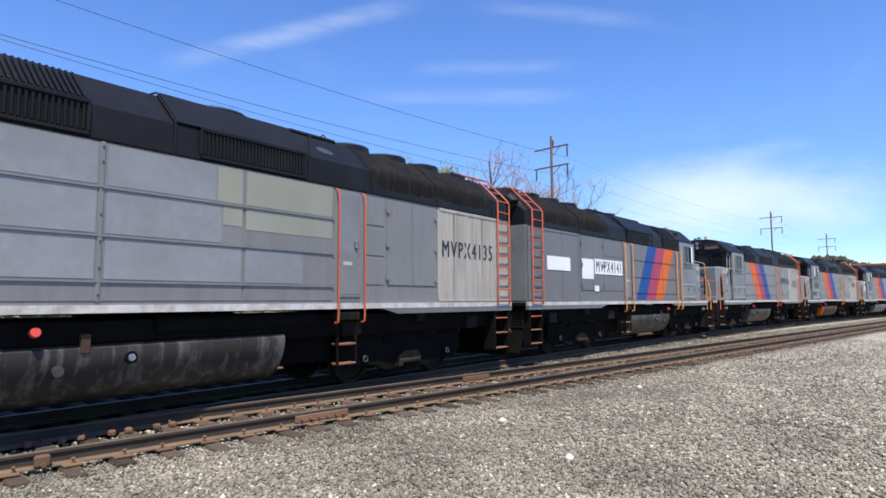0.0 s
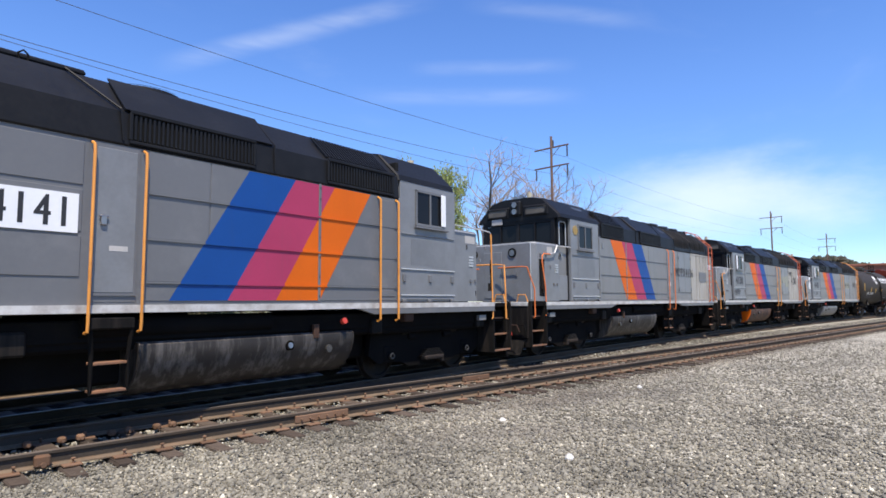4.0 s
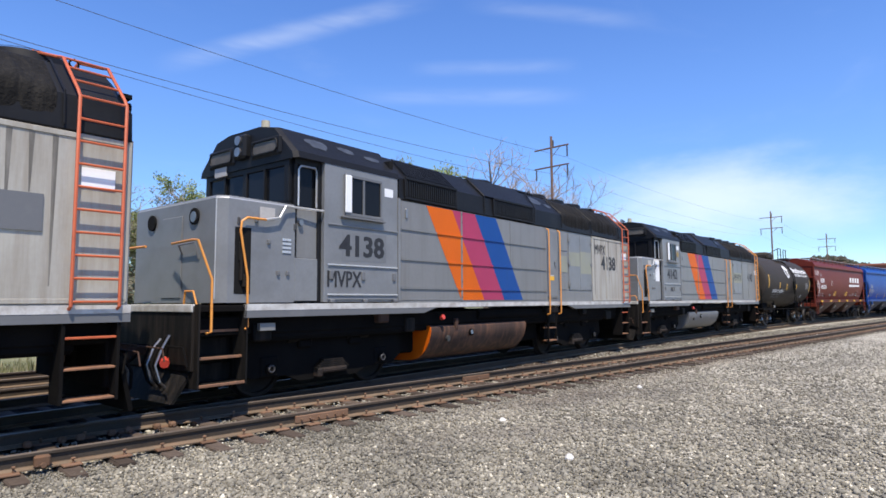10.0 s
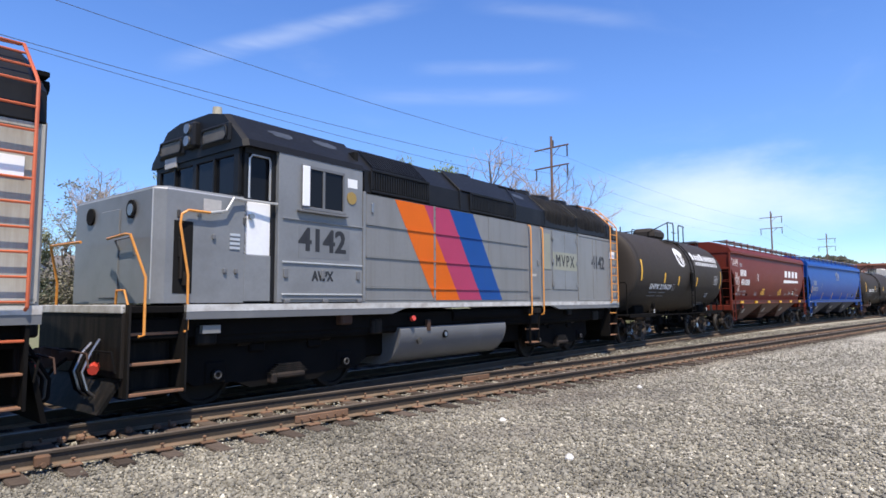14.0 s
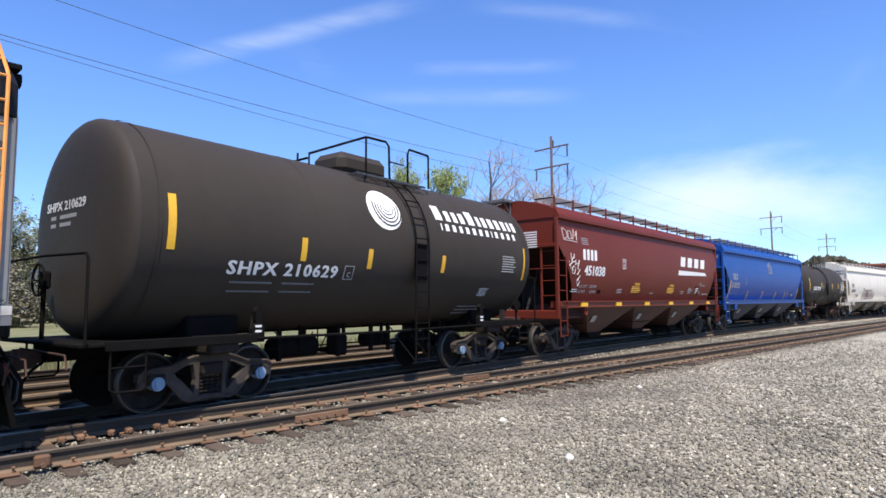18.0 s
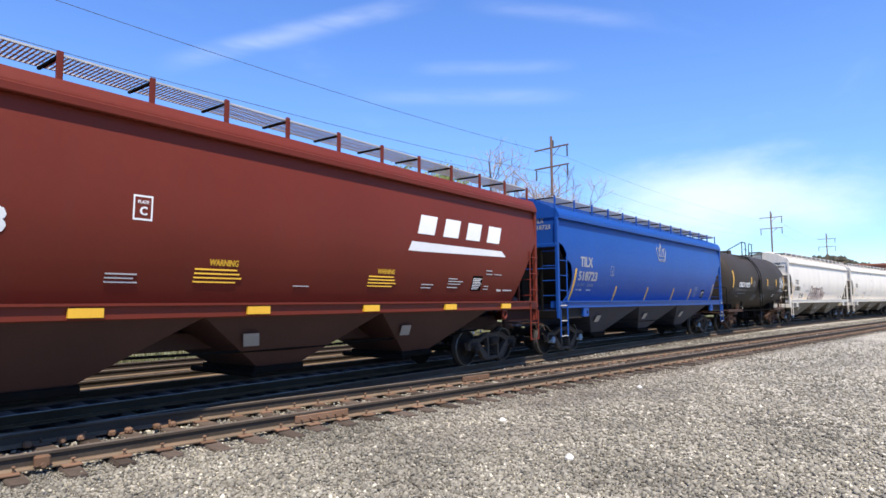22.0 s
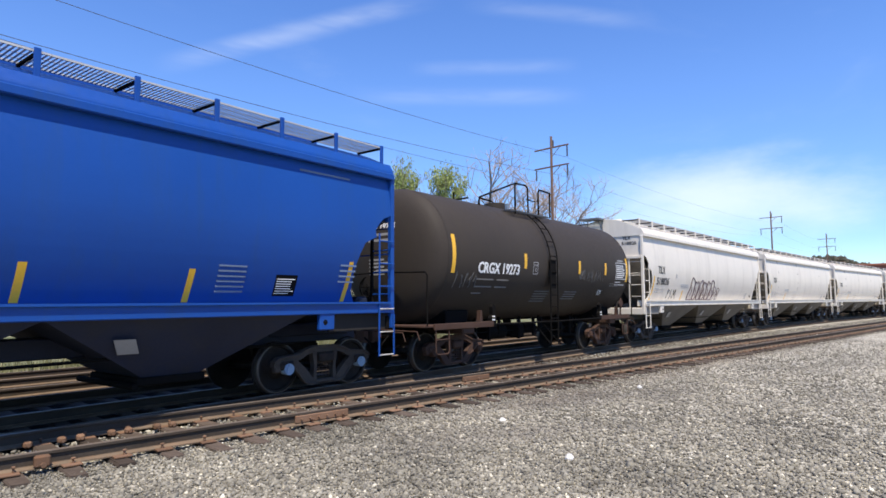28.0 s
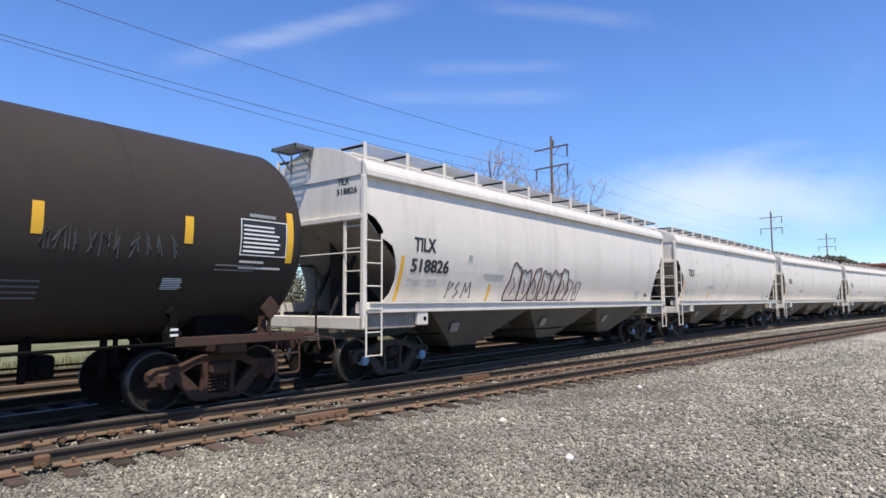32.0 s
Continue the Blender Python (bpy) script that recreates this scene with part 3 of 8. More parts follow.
def coupler(parent, x, d, m=RUSTY):
    """Knuckle coupler that points along d (+1 or -1) from x, its face."""
    b = B().box(x, x - d * 0.75, -0.07, 0.07, 0.80, 0.94, 0.02)
    b.plan([(x + d * 0.02, -0.14), (x + d * 0.05, -0.02), (x - d * 0.08, 0.02), (x - d * 0.05, 0.16), (x - d * 0.26, 0.12), (x - d * 0.3, -0.08), (x - d * 0.16, -0.18)], 0.74, 1.0)
    c = part("coupler", b, m, parent)
    part("knuckle", B().cyl((x - d * 0.03, -0.11, 0.72), (x - d * 0.03, -0.11, 1.02), 0.055, 10), m, c)
    h = B().tube([(x - d * 0.3, -0.35, 0.86), (x - d * 0.12, -0.36, 0.72), (x + d * 0.0, -0.3, 0.5), (x + d * 0.08, -0.2, 0.46)], 0.022, 6)
    part("air_hose", h, UNDER, parent)
    part("uncoupling_lever", B().tube([(x - d * 0.1, 0.0, 1.02), (x - d * 0.16, -0.5, 1.0), (x - d * 0.16, -1.35, 0.98), (x - d * 0.16, -1.42, 0.8)], 0.014, 5), m, parent)


# ---- the cowl-bodied diesel locomotives; local x runs from the cab end to the radiator end
def loco(name, label, sd=-1, nose_x=0.47, fx=1.85, front=-0.51, hand=ORANGE, ladder=REDOR, stripes=True, cabdoor=GREY, body=GREY, cabc=GREY_B, endc=PALE, tankm=TANKF, visor=True, door_x=(10.9, 11.55), tip=None, hatch=GREY_B):
    L = thing(name, label, "locomotive", "locomotives in the train")
    Y = lambda v: sd * v          # v > 0: towards the side that is seen
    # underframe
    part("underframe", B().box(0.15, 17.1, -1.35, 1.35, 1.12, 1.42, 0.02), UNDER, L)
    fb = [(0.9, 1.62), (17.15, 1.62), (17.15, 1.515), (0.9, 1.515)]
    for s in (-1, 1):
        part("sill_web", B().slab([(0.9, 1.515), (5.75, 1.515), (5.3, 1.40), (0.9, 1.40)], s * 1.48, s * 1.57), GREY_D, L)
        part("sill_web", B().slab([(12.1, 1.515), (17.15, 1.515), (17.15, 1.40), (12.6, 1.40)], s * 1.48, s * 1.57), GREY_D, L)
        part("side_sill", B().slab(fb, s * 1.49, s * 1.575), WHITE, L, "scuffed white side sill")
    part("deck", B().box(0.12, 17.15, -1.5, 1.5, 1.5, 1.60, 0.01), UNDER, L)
    # hood
    part("hood", B().prism([(-1.53, 1.6), (1.53, 1.6), (1.53, 3.80), (-1.53, 3.80)], 4.5, 17.12), body, L)
    ph_ = [(-1.535, 3.80), (1.535, 3.80), (1.50, 4.25), (0.92, 4.80), (0.5, 4.88), (-0.5, 4.88), (-0.92, 4.80), (-1.50, 4.25)]
    part("hood_roof", B().prism(ph_, 4.55, 16.95), ROOF, L, "sooty black roof with sloping shoulders")
    part("hood_roof_end", B().loft([[(16.95, y, z) for y, z in ph_], [(17.12, y * 0.97, 3.8 + (z - 3.8) * 0.86) for y, z in ph_]]), ROOF, L)
    part("drip_edge", B().box(4.55, 17.1, Y(1.53), Y(1.548), 3.775, 3.80), UNDER, L)
    # side panels between ribs
    zs = [1.66, 1.93, 2.53, 3.17, 3.77]
    xs = [4.58, 6.72, 8.9, door_x[0] - 0.08]
    for i in range(3):
        for j in range(4):
            part("side_panel", B().box(xs[i] + 0.012, xs[i + 1] - 0.012, Y(1.53), Y(1.542), zs[j] + 0.012, zs[j + 1] - 0.012, 0.005), body, L)
        for z in zs[1:4]:
            part("rib", B().slab([(xs[i], z - 0.018), (xs[i + 1], z - 0.018), (xs[i + 1], z + 0.012), (xs[i], z + 0.012)], Y(1.53), Y(1.565)), body, L)
    part("joint_strip", B().box(6.69, 6.75, Y(1.53), Y(1.562), 1.66, 3.77, 0.008), body, L)
    for z in (1.75, 2.1, 2.45, 2.8, 3.15, 3.5, 3.7):
        part("joint_bolt", B().cyl((6.72, Y(1.562), z), (6.72, Y(1.572), z), 0.016, 6), GREASE, L)
    part("joint_strip", B().box(4.5, 4.57, Y(1.53), Y(1.556), 1.66, 3.80, 0.008), cabc, L)
    if stripes:
        for k, (x0, x1, m) in enumerate(((0.0, 0.95, STR_O), (0.95, 1.86, STR_P), (1.86, 2.8, STR_B))):
            t = -1.32
            for j in range(4):
                za, zb = zs[j] + 0.014, zs[j + 1] - 0.014
                fa, fb_ = (za - 1.65) / 2.13, (zb - 1.65) / 2.13
                xa = 6.72
                part("stripe", B().slab([(xa + x0 + t * fa, za), (xa + x1 + t * fa, za), (xa + x1 + t * fb_, zb), (xa + x0 + t * fb_, zb)], Y(1.538), Y(1.5465)), m, L, {0: "orange stripe", 1: "magenta stripe", 2: "blue stripe"}[k])
                z = zs[j] if j else None
                if z:
                    ff = (z - 1.65) / 2.13
                    part("stripe", B().slab([(xa + x0 + t * ff, z - 0.02), (xa + x1 + t * ff, z - 0.02), (xa + x1 + t * ff, z + 0.014), (xa + x0 + t * ff, z + 0.014)], Y(1.55), Y(1.5685)), m, L)
    # louvred intakes in the roof's side
    def grille(xa, xb, n, lo=3.86, hi=4.24):
        g = part("intake_recess", B().slab([(xa, lo), (xb, lo), (xb, hi), (xa, hi)], Y(1.5), Y(1.532)), INTERIOR, L)
        b = B()
        for i in range(n):
            x = xa + (xb - xa) * (i + 0.5) / n
            b.slab([(x - 0.02, lo + 0.02), (x + 0.012, lo + 0.02), (x + 0.012, hi - 0.02), (x - 0.02, hi - 0.02)], Y(1.53), Y(1.556))
        part("louvres", b, ROOF, g)
        f = B().box(xa - 0.04, xb + 0.04, Y(1.53), Y(1.57), hi - 0.01, hi + 0.05, 0.01).box(xa - 0.04, xb + 0.04, Y(1.53), Y(1.565), lo - 0.05, lo, 0.01)
        f.box(xa - 0.05, xa, Y(1.53), Y(1.565), lo, hi, 0.01).box(xb, xb + 0.05, Y(1.53), Y(1.565), lo, hi, 0.01)
        part("intake_frame", f, ROOF, g)
    grille(4.75, 6.5, 24)
    grille(8.15, 10.1, 30)
    up = B()
    for i in range(22):
        x = 4.85 + i * 0.078
        up.loft([[(x, Y(1.47), 4.31), (x + 0.03, Y(1.47), 4.31), (x + 0.03, Y(1.0), 4.76), (x, Y(1.0), 4.76)], [(x, Y(1.49), 4.33), (x + 0.03, Y(1.49), 4.33), (x + 0.03, Y(1.02), 4.78), (x, Y(1.02), 4.78)]])
    part("roof_louvres", up, ROOF, L)
    shroud = [(1.50, 4.27), (0.94, 4.83), (0.94, 4.855), (1.525, 4.29)]
    part("roof_shroud", B().loft([[(7.75, Y(y), z) for y, z in shroud], [(10.2, Y(y), z) for y, z in shroud]]), ROOF, L)
    part("roof_strap", B().tube([(10.22, Y(1.54), 3.84), (10.26, Y(1.53), 4.27), (10.75, Y(0.93), 4.84)], 0.016, 5), ROOF, L)
    part("roof_strap", B().tube([(7.72, Y(1.54), 3.84), (7.72, Y(1.525), 4.28), (7.72, Y(0.93), 4.845), (7.72, 0, 4.90)], 0.016, 5), ROOF, L)
    # radiator screens on the shoulder
    sc = [(11.95, 13.95), (14.0, 16.2)]
    for xa, xb in sc:
        b = B()
        nx, nz = 84, 12
        vs, fs = [], []
        for i in range(nx + 1):
            for j in range(nz + 1):
                u, w = i / nx, j / nz
                y = 1.515 - max(0, (w - 0.28)) / 0.72 * 0.55
                z = 3.86 + (w / 0.28 * 0.40 if w < 0.28 else 0.40 + (w - 0.28) / 0.72 * 0.52)
                fold = noise.noise((u * 7 * (xb - xa), w * 1.6, xa)) + 0.6 * noise.noise((u * 16 * (xb - xa), w * 2.5, xa + 7))
                bulge = 0.045 * (sin(pi * u) * sin(pi * w)) ** 0.4 * (0.7 + 0.9 * fold)
                vs.append((xa + (xb - xa) * u, Y(y + bulge * 0.9), z + bulge * 0.8))
        for i in range(nx):
            for j in range(nz):
                a = i * (nz + 1) + j
                fs.append((a, a + 1, a + nz + 2, a + nz + 1))
        part("radiator_screen", b.add(vs, fs), SCREEN, L, "ragged black radiator screen", smooth=60)
    for x in (11.85, 13.97, 16.28):
        part("roof_seam", B().tube([(x, Y(1.56), 3.85), (x, Y(1.53), 4.28), (x, Y(0.93), 4.83), (x, 0, 4.92)], 0.014, 5), ROOF, L)
    # roof fans
    for x, r_, h in ((12.45, 0.62, 0.16), (13.72, 0.62, 0.16), (15.0, 0.62, 0.16), (16.25, 0.60, 0.14), (9.25, 0.62, 0.14)):
        fn = part("fan_housing", B().cyl((x, 0, 4.84), (x, 0, 4.88 + h), r_ + 0.03, 28, r_), ROOF, L, smooth=30)
        b = B()
        for k in range(6):
            b.cyl((x, 0, 4.89 + h), (x, 0, 4.90 + h), r_ * (1 - k * 0.15), 24, r_ * (1 - k * 0.15) - 0.01, False)
        part("fan_grille", b.box(x - r_ * 0.95, x + r_ * 0.95, -0.02, 0.02, 4.87 + h, 4.9 + h), UNDER, fn)
    part("exhaust_stack", B().box(7.3, 7.65, -0.3, 0.3, 4.86, 4.97, 0.03), UNDER, L)
    part("roof_hatch", B().box(10.4, 11.6, -0.75, 0.75, 4.86, 4.95, 0.03), ROOF, L)
    for x in (11.2, 15.6, 16.6):
        part("lifting_eye", B().tube([(x - 0.05, Y(0.8), 4.82), (x - 0.06, Y(0.8), 4.92), (x, Y(0.8), 4.97), (x + 0.06, Y(0.8), 4.92), (x + 0.05, Y(0.8), 4.82)], 0.014, 5), UNDER, L)
    # engine room door with its grab rails and hanging steps
    d0, d1 = door_x
    dr = part("side_door", B().box(d0 + 0.06, d1 - 0.06, Y(1.53), Y(1.545), 1.78, 3.70, 0.02), GREY_B, L)
    part("door_frame", B().box(d0 + 0.03, d1 - 0.03, Y(1.53), Y(1.538), 1.66, 3.76).box(d0 + 0.04, d1 - 0.05, Y(1.53), Y(1.56), 1.74, 1.775), body, dr)
    part("door_handle", B().box(d1 - 0.2, d1 - 0.12, Y(1.54), Y(1.58), 2.66, 2.80, 0.01).cyl((d1 - 0.22, Y(1.57), 2.78), (d1 - 0.1, Y(1.57), 2.78), 0.012, 6), STEEL, dr)
    part("notice_plate", B().box(d0 + 0.16, d0 + 0.4, Y(1.54), Y(1.548), 2.33, 2.40), NOTICE, dr)
    for x in (d0 - 0.02, d1 + 0.01):
        part("grab_rail", B().tube([(x, Y(1.55), 3.74), (x, Y(1.62), 3.70), (x, Y(1.63), 3.6), (x, Y(1.63), 1.4), (x, Y(1.62), 1.28), (x, Y(1.54), 1.26)], 0.020, 7), hand, L, "orange grab rail", smooth=40)
    st = part("step_hanger", B().tube([(d0 + 0.05, Y(1.52), 1.3), (d0 + 0.08, Y(1.5), 0.95), (d0 + 0.08, Y(1.5), 0.48), (d1 - 0.1, Y(1.5), 0.48), (d1 - 0.1, Y(1.5), 0.95), (d1 - 0.07, Y(1.52), 1.3)], 0.03, 6), UNDER, L)
    part("kick_box", B().box(d0 + 0.02, d1 - 0.04, Y(1.3), Y(1.56), 1.30, 1.46, 0.02), SOOT, L)
    for z in (0.50, 0.86):
        part("step_tread", B().box(d0 + 0.1, d1 - 0.12, Y(1.32), Y(1.53), z - 0.015, z + 0.02, 0.005), STEPW, st)
    # hatches aft of the door
    for z0, z1 in ((1.98, 2.5), (2.56, 3.1), (3.16, 3.72)):
        part("access_panel", B().box(d1 + 0.1, 12.2, Y(1.53), Y(1.543), z0, z1, 0.006), body, L)
    hx = [12.28, 13.08, 13.9]
    for k in range(2):
        h = part("hatch_door", B().box(hx[k] + 0.01, hx[k + 1] - 0.01, Y(1.53), Y(1.55), 1.98, 3.72, 0.008), hatch, L)
        x = hx[0] + 0.02 if k == 0 else hx[2] - 0.02
        for z in (2.12, 2.8, 3.5):
            part("hinge", B().box(x - 0.05, x + 0.05, Y(1.545), Y(1.575), z - 0.05, z + 0.05, 0.01).cyl((x, Y(1.575), z - 0.07), (x, Y(1.575), z + 0.07), 0.014, 6), hatch, h)
    ep = part("end_panel", B().box(13.98, 17.08, Y(1.53), Y(1.541), 1.68, 3.74, 0.006), endc, L)
    for x0, x1, z0, z1 in ((13.98, 14.06, 1.66, 3.77), (15.1, 15.14, 1.7, 3.72), (13.98, 17.08, 3.7, 3.77), (13.98, 17.08, 1.64, 1.70), (17.0, 17.1, 1.66, 3.77)):
        part("frame_strip", B().box(x0, x1, Y(1.535), Y(1.556), z0, z1, 0.006), endc, ep)
    # end ladder and its hanging steps
    la, lb = 16.42, 16.98
    for x in (la, lb):
        part("ladder_stile", B().tube([(x, Y(1.57), 1.57), (x, Y(1.63), 1.6), (x, Y(1.63), 4.22), (x, Y(1.55), 4.32), (x, Y(0.95), 4.9), (x, Y(0.7), 4.98), (x - 0.25, Y(0.55), 5.02), (x - 0.3, Y(0.5), 4.9)], 0.022, 6), ladder, L, smooth=40)
    for i in range(10):
        z = 1.66 + i * 0.285
        part("rung", B().cyl((la, Y(1.63), z), (lb, Y(1.63), z), 0.016, 6), ladder, L)
    for u in (0.3, 0.7, 1.0):
        part("rung", B().cyl((la, Y(1.55 - 0.6 * u), 4.32 + 0.58 * u), (lb, Y(1.55 - 0.6 * u), 4.32 + 0.58 * u), 0.016, 6), ladder, L)
    for x in (la - 0.06, lb + 0.02):
        part("step_side", B().slab([(x, 1.5), (x + 0.04, 1.5), (x + 0.04, 0.42), (x, 0.42)], Y(1.2), Y(1.55)), UNDER, L)
    for z in (0.44, 0.82, 1.2):
        part("end_step", B().box(la - 0.02, lb + 0.02, Y(1.25), Y(1.54), z, z + 0.03, 0.006), STEPW if z < 1 else ladder, L)
    part("rear_pilot", B().box(16.95, 17.1, -1.35, 1.35, 0.55, 1.45, 0.02), UNDER, L)
    part("rear_end_wall", B().box(17.1, 17.13, -1.5, 1.5, 1.65, 3.76, 0.006), GREY_B, L)
    part("end_marker", B().cyl((17.1, Y(1.1), 4.35), (17.22, Y(1.1), 4.35), 0.09, 12).box(17.05, 17.2, Y(0.95), Y(1.25), 4.45, 4.52, 0.01), UNDER, L)
    coupler(L, 17.52, 1)
    part("draft_pocket", B().box(16.9, 17.3, -0.35, 0.35, 0.62, 1.18, 0.04), UNDER, L)
    part("rear_plough", B().loft([[(17.08, -1.4, 0.95), (17.08, 1.4, 0.95), (17.14, 1.4, 0.95), (17.14, -1.4, 0.95)], [(17.26, -1.35, 0.22), (17.26, 1.35, 0.22), (17.32, 1.35, 0.22), (17.32, -1.35, 0.22)]]), UNDER, L)
    for k in range(5):
        y = Y(0.42 + k * 0.14)
        part("jumper_hose", B().tube([(17.12, y, 1.12 + 0.03 * k), (17.26, y + Y(0.02), 0.98), (17.42, y + Y(0.05), 0.70), (17.40, y + Y(0.08), 0.48), (17.32, y + Y(0.06), 0.40)], 0.022, 6), GREASE if k % 2 else UNDER, L, smooth=40)
    part("glad_hand", B().cyl((17.22, Y(0.98), 0.80), (17.30, Y(0.78), 0.86), 0.065, 8), RED, L)
    part("rear_cut_lever", B().tube([(17.14, Y(1.42), 0.72), (17.20, Y(1.38), 1.0), (17.20, Y(0.3), 1.0), (17.40, 0, 1.0)], 0.016, 5), UNDER, L)
    part("cable_box", B().box(17.13, 17.30, Y(0.55), Y(0.95), 1.22, 1.46, 0.03), SOOT, L)
    for x0, x1, z0, z1 in ((14.0, 17.1, 1.66, 1.70), (17.06, 17.1, 1.7, 3.74)):
        part("panel_edge", B().box(x0, x1, Y(1.541), Y(1.55), z0, z1), body, L)
    coupler(L, front, -1)
    # cab
    cb = [(-1.53, 1.6), (1.53, 1.6), (1.53, 4.22), (-1.53, 4.22)]
    part("cab_side", B().box(2.52 if fx < 2 else fx - 0.02, 4.5, Y(1.40), Y(1.53), 1.64, 4.22, 0.01), cabc, L)
    part("cab_side", B().box(2.52, 4.5, Y(-1.53), Y(-1.40), 1.64, 4.22, 0.01), cabc, L)
    part("cab_rear", B().box(4.4, 4.5, -1.4, 1.4, 1.64, 4.6, 0.01), INTERIOR, L)
    part("cab_floor", B().box(1.85, 4.4, -1.4, 1.4, 1.6, 1.68), INTERIOR, L)
    pr = [(-1.54, 4.20), (1.54, 4.20), (1.50, 4.32), (0.95, 4.84), (0.5, 4.93), (-0.5, 4.93), (-0.95, 4.84), (-1.50, 4.32)]
    part("cab_roof", B().loft([[(fx - 0.03, y * 0.97, z - 0.02) for y, z in pr], [(fx + 0.07, y, z) for y, z in pr], [(4.53, y, z) for y, z in pr], [(4.56, y * 0.985, z - 0.02) for y, z in pr]]), ROOF, L, "glossy black cab roof")
    # front wall with windscreens
    fr = part("cab_front", B().box(fx, fx + 0.08, -1.34, 1.34, 3.30, 3.45, 0.01).box(fx, fx + 0.08, -1.34, 1.34, 4.08, 4.3, 0.01).box(fx, fx + 0.08, -0.06, 0.06, 3.4, 4.1, 0.01).box(fx, fx + 0.08, -1.34, -1.2, 3.4, 4.1, 0.01).box(fx, fx + 0.08, 1.2, 1.34, 3.4, 4.1, 0.01).box(fx, fx + 0.08, -0.55, 0.55, 4.28, 4.75, 0.01), ROOF, L)
    part("cab_front_lower", B().box(fx + 0.01, fx + 0.08, -1.34, 1.34, 1.65, 3.34, 0.01), cabc, L)
    for s in (-1, 1):
        part("windscreen", B().box(fx + 0.035, fx + 0.045, s * 0.07, s * 1.19, 3.46, 4.07), GLASS, fr)
        nbd = part("number_board", B().box(fx - 0.07, fx + 0.01, s * 0.26, s * 1.16, 4.30, 4.66, 0.04), ROOF, L)
        part("number_board_panel", B().box(fx - 0.074, fx - 0.07, s * 0.36, s * 1.06, 4.36, 4.60), BOARD, nbd, "faded grey number panel")
        part("number_board_rim", B().tube([(fx - 0.08, s * y, z) for y, z in ((0.38, 4.36), (1.02, 4.36), (1.08, 4.42), (1.08, 4.54), (1.02, 4.60), (0.40, 4.60), (0.34, 4.54), (0.34, 4.42), (0.38, 4.36))], 0.02, 6), ROOF, nbd, smooth=40)
        part("visor_post", B().box(fx - 0.02, fx + 0.03, s * 0.62, s * 0.66, 3.4, 4.1), ROOF, fr)
    hl = part("headlight_box", B().box(fx - 0.15, fx + 0.03, -0.2, 0.2, 4.36, 4.82, 0.04), ROOF, L)
    for dy, dz in ((0, 4.48), (0, 4.70)):
        part("headlight", B().cyl((fx - 0.14, dy, dz), (fx - 0.18, dy, dz), 0.09, 14), STEEL, hl, smooth=30)
    part("warning_plate", B().box(fx - 0.05, fx - 0.01, Y(-0.95), Y(-0.55), 4.12, 4.3), NOTICE, L)
    # corner post with side window, cab door below
    if fx < 2:
        part("corner_post", B().box(1.93, 2.0, Y(1.28), Y(1.40), 1.65, 4.24, 0.01).box(2.44, 2.53, Y(1.30), Y(1.44), 1.65, 4.24, 0.01).box(1.93, 2.53, Y(1.30), Y(1.42), 4.1, 4.26, 0.01), ROOF, L)
        part("quarter_window", B().box(2.0, 2.44, Y(1.33), Y(1.345), 3.32, 4.1), GLASS, L)
        part("window_frame", B().tube([(2.02, Y(1.4), 3.36), (2.02, Y(1.4), 4.02), (2.08, Y(1.4), 4.09), (2.4, Y(1.4), 4.09), (2.43, Y(1.4), 4.02), (2.43, Y(1.4), 3.36)], 0.018, 5), ALU, L)
        dd = part("cab_door", B().box(1.95, 2.46, Y(1.33), Y(1.40), 2.42, 3.3, 0.01), cabdoor, L)
        part("door_latch", B().cyl((2.05, Y(1.41), 3.05), (2.05, Y(1.46), 3.05), 0.05, 10), STEEL, dd)
        part("door_lower", B().box(1.93, 2.5, Y(1.34), Y(1.43), 1.66, 2.42, 0.01), cabc, L)
    # side window
    wf = part("side_window", B().box(3.0, 4.0, Y(1.52), Y(1.56), 4.02, 4.07).box(3.0, 4.02, Y(1.52), Y(1.58), 3.27, 3.33, 0.008).box(3.0, 3.05, Y(1.52), Y(1.56), 3.3, 4.05).box(3.96, 4.0, Y(1.52), Y(1.56), 3.3, 4.05).box(3.47, 3.52, Y(1.52), Y(1.555), 3.32, 4.04), GREY_D, L)
    for x0, x1 in ((3.05, 3.47), (3.52, 3.96)):
        part("pane", B().box(x0, x1, Y(1.525), Y(1.536), 3.33, 4.03), GLASS, wf)
    if visor:
        part("wind_deflector", B().box(2.98, 3.14, Y(1.57), Y(1.60), 3.33, 4.05, 0.01), WPATCH, wf, "white wind deflector panel")
    part("window_ledge", B().box(2.9, 4.05, Y(1.53), Y(1.62), 3.22, 3.26, 0.008), GREY_D, L)
    for z in (3.08, 2.33, 1.78, 1.70):
        part("cab_trim", B().box(2.6, 4.48, Y(1.53), Y(1.556), z - 0.014, z + 0.014, 0.005), ALU if z in (1.78, 2.33) else cabc, L)
    for x in (2.68, 3.5, 4.38):
        part("latch_box", B().box(x - 0.045, x + 0.045, Y(1.53), Y(1.56), 2.06, 2.22, 0.01), GREY_D, L)
    for x in (2.7, 3.55, 4.4):
        part("panel_foot", B().box(x - 0.06, x + 0.06, Y(1.53), Y(1.58), 1.63, 1.69, 0.01), GREY_D, L)
    # nose
    nz_ = [(nose_x, -1.30), (nose_x + 0.15, -1.43), (fx + 0.08, -1.43), (fx + 0.08, 1.43), (nose_x + 0.15, 1.43), (nose_x, 1.30)]
    nb = B().plan(nz_, 1.64, 3.30)
    nb.loft([[(x, y, 3.30) for x, y in nz_], [(x + (0.04 if x < 1.5 else 0), y * 0.97, 3.36) for x, y in nz_]])
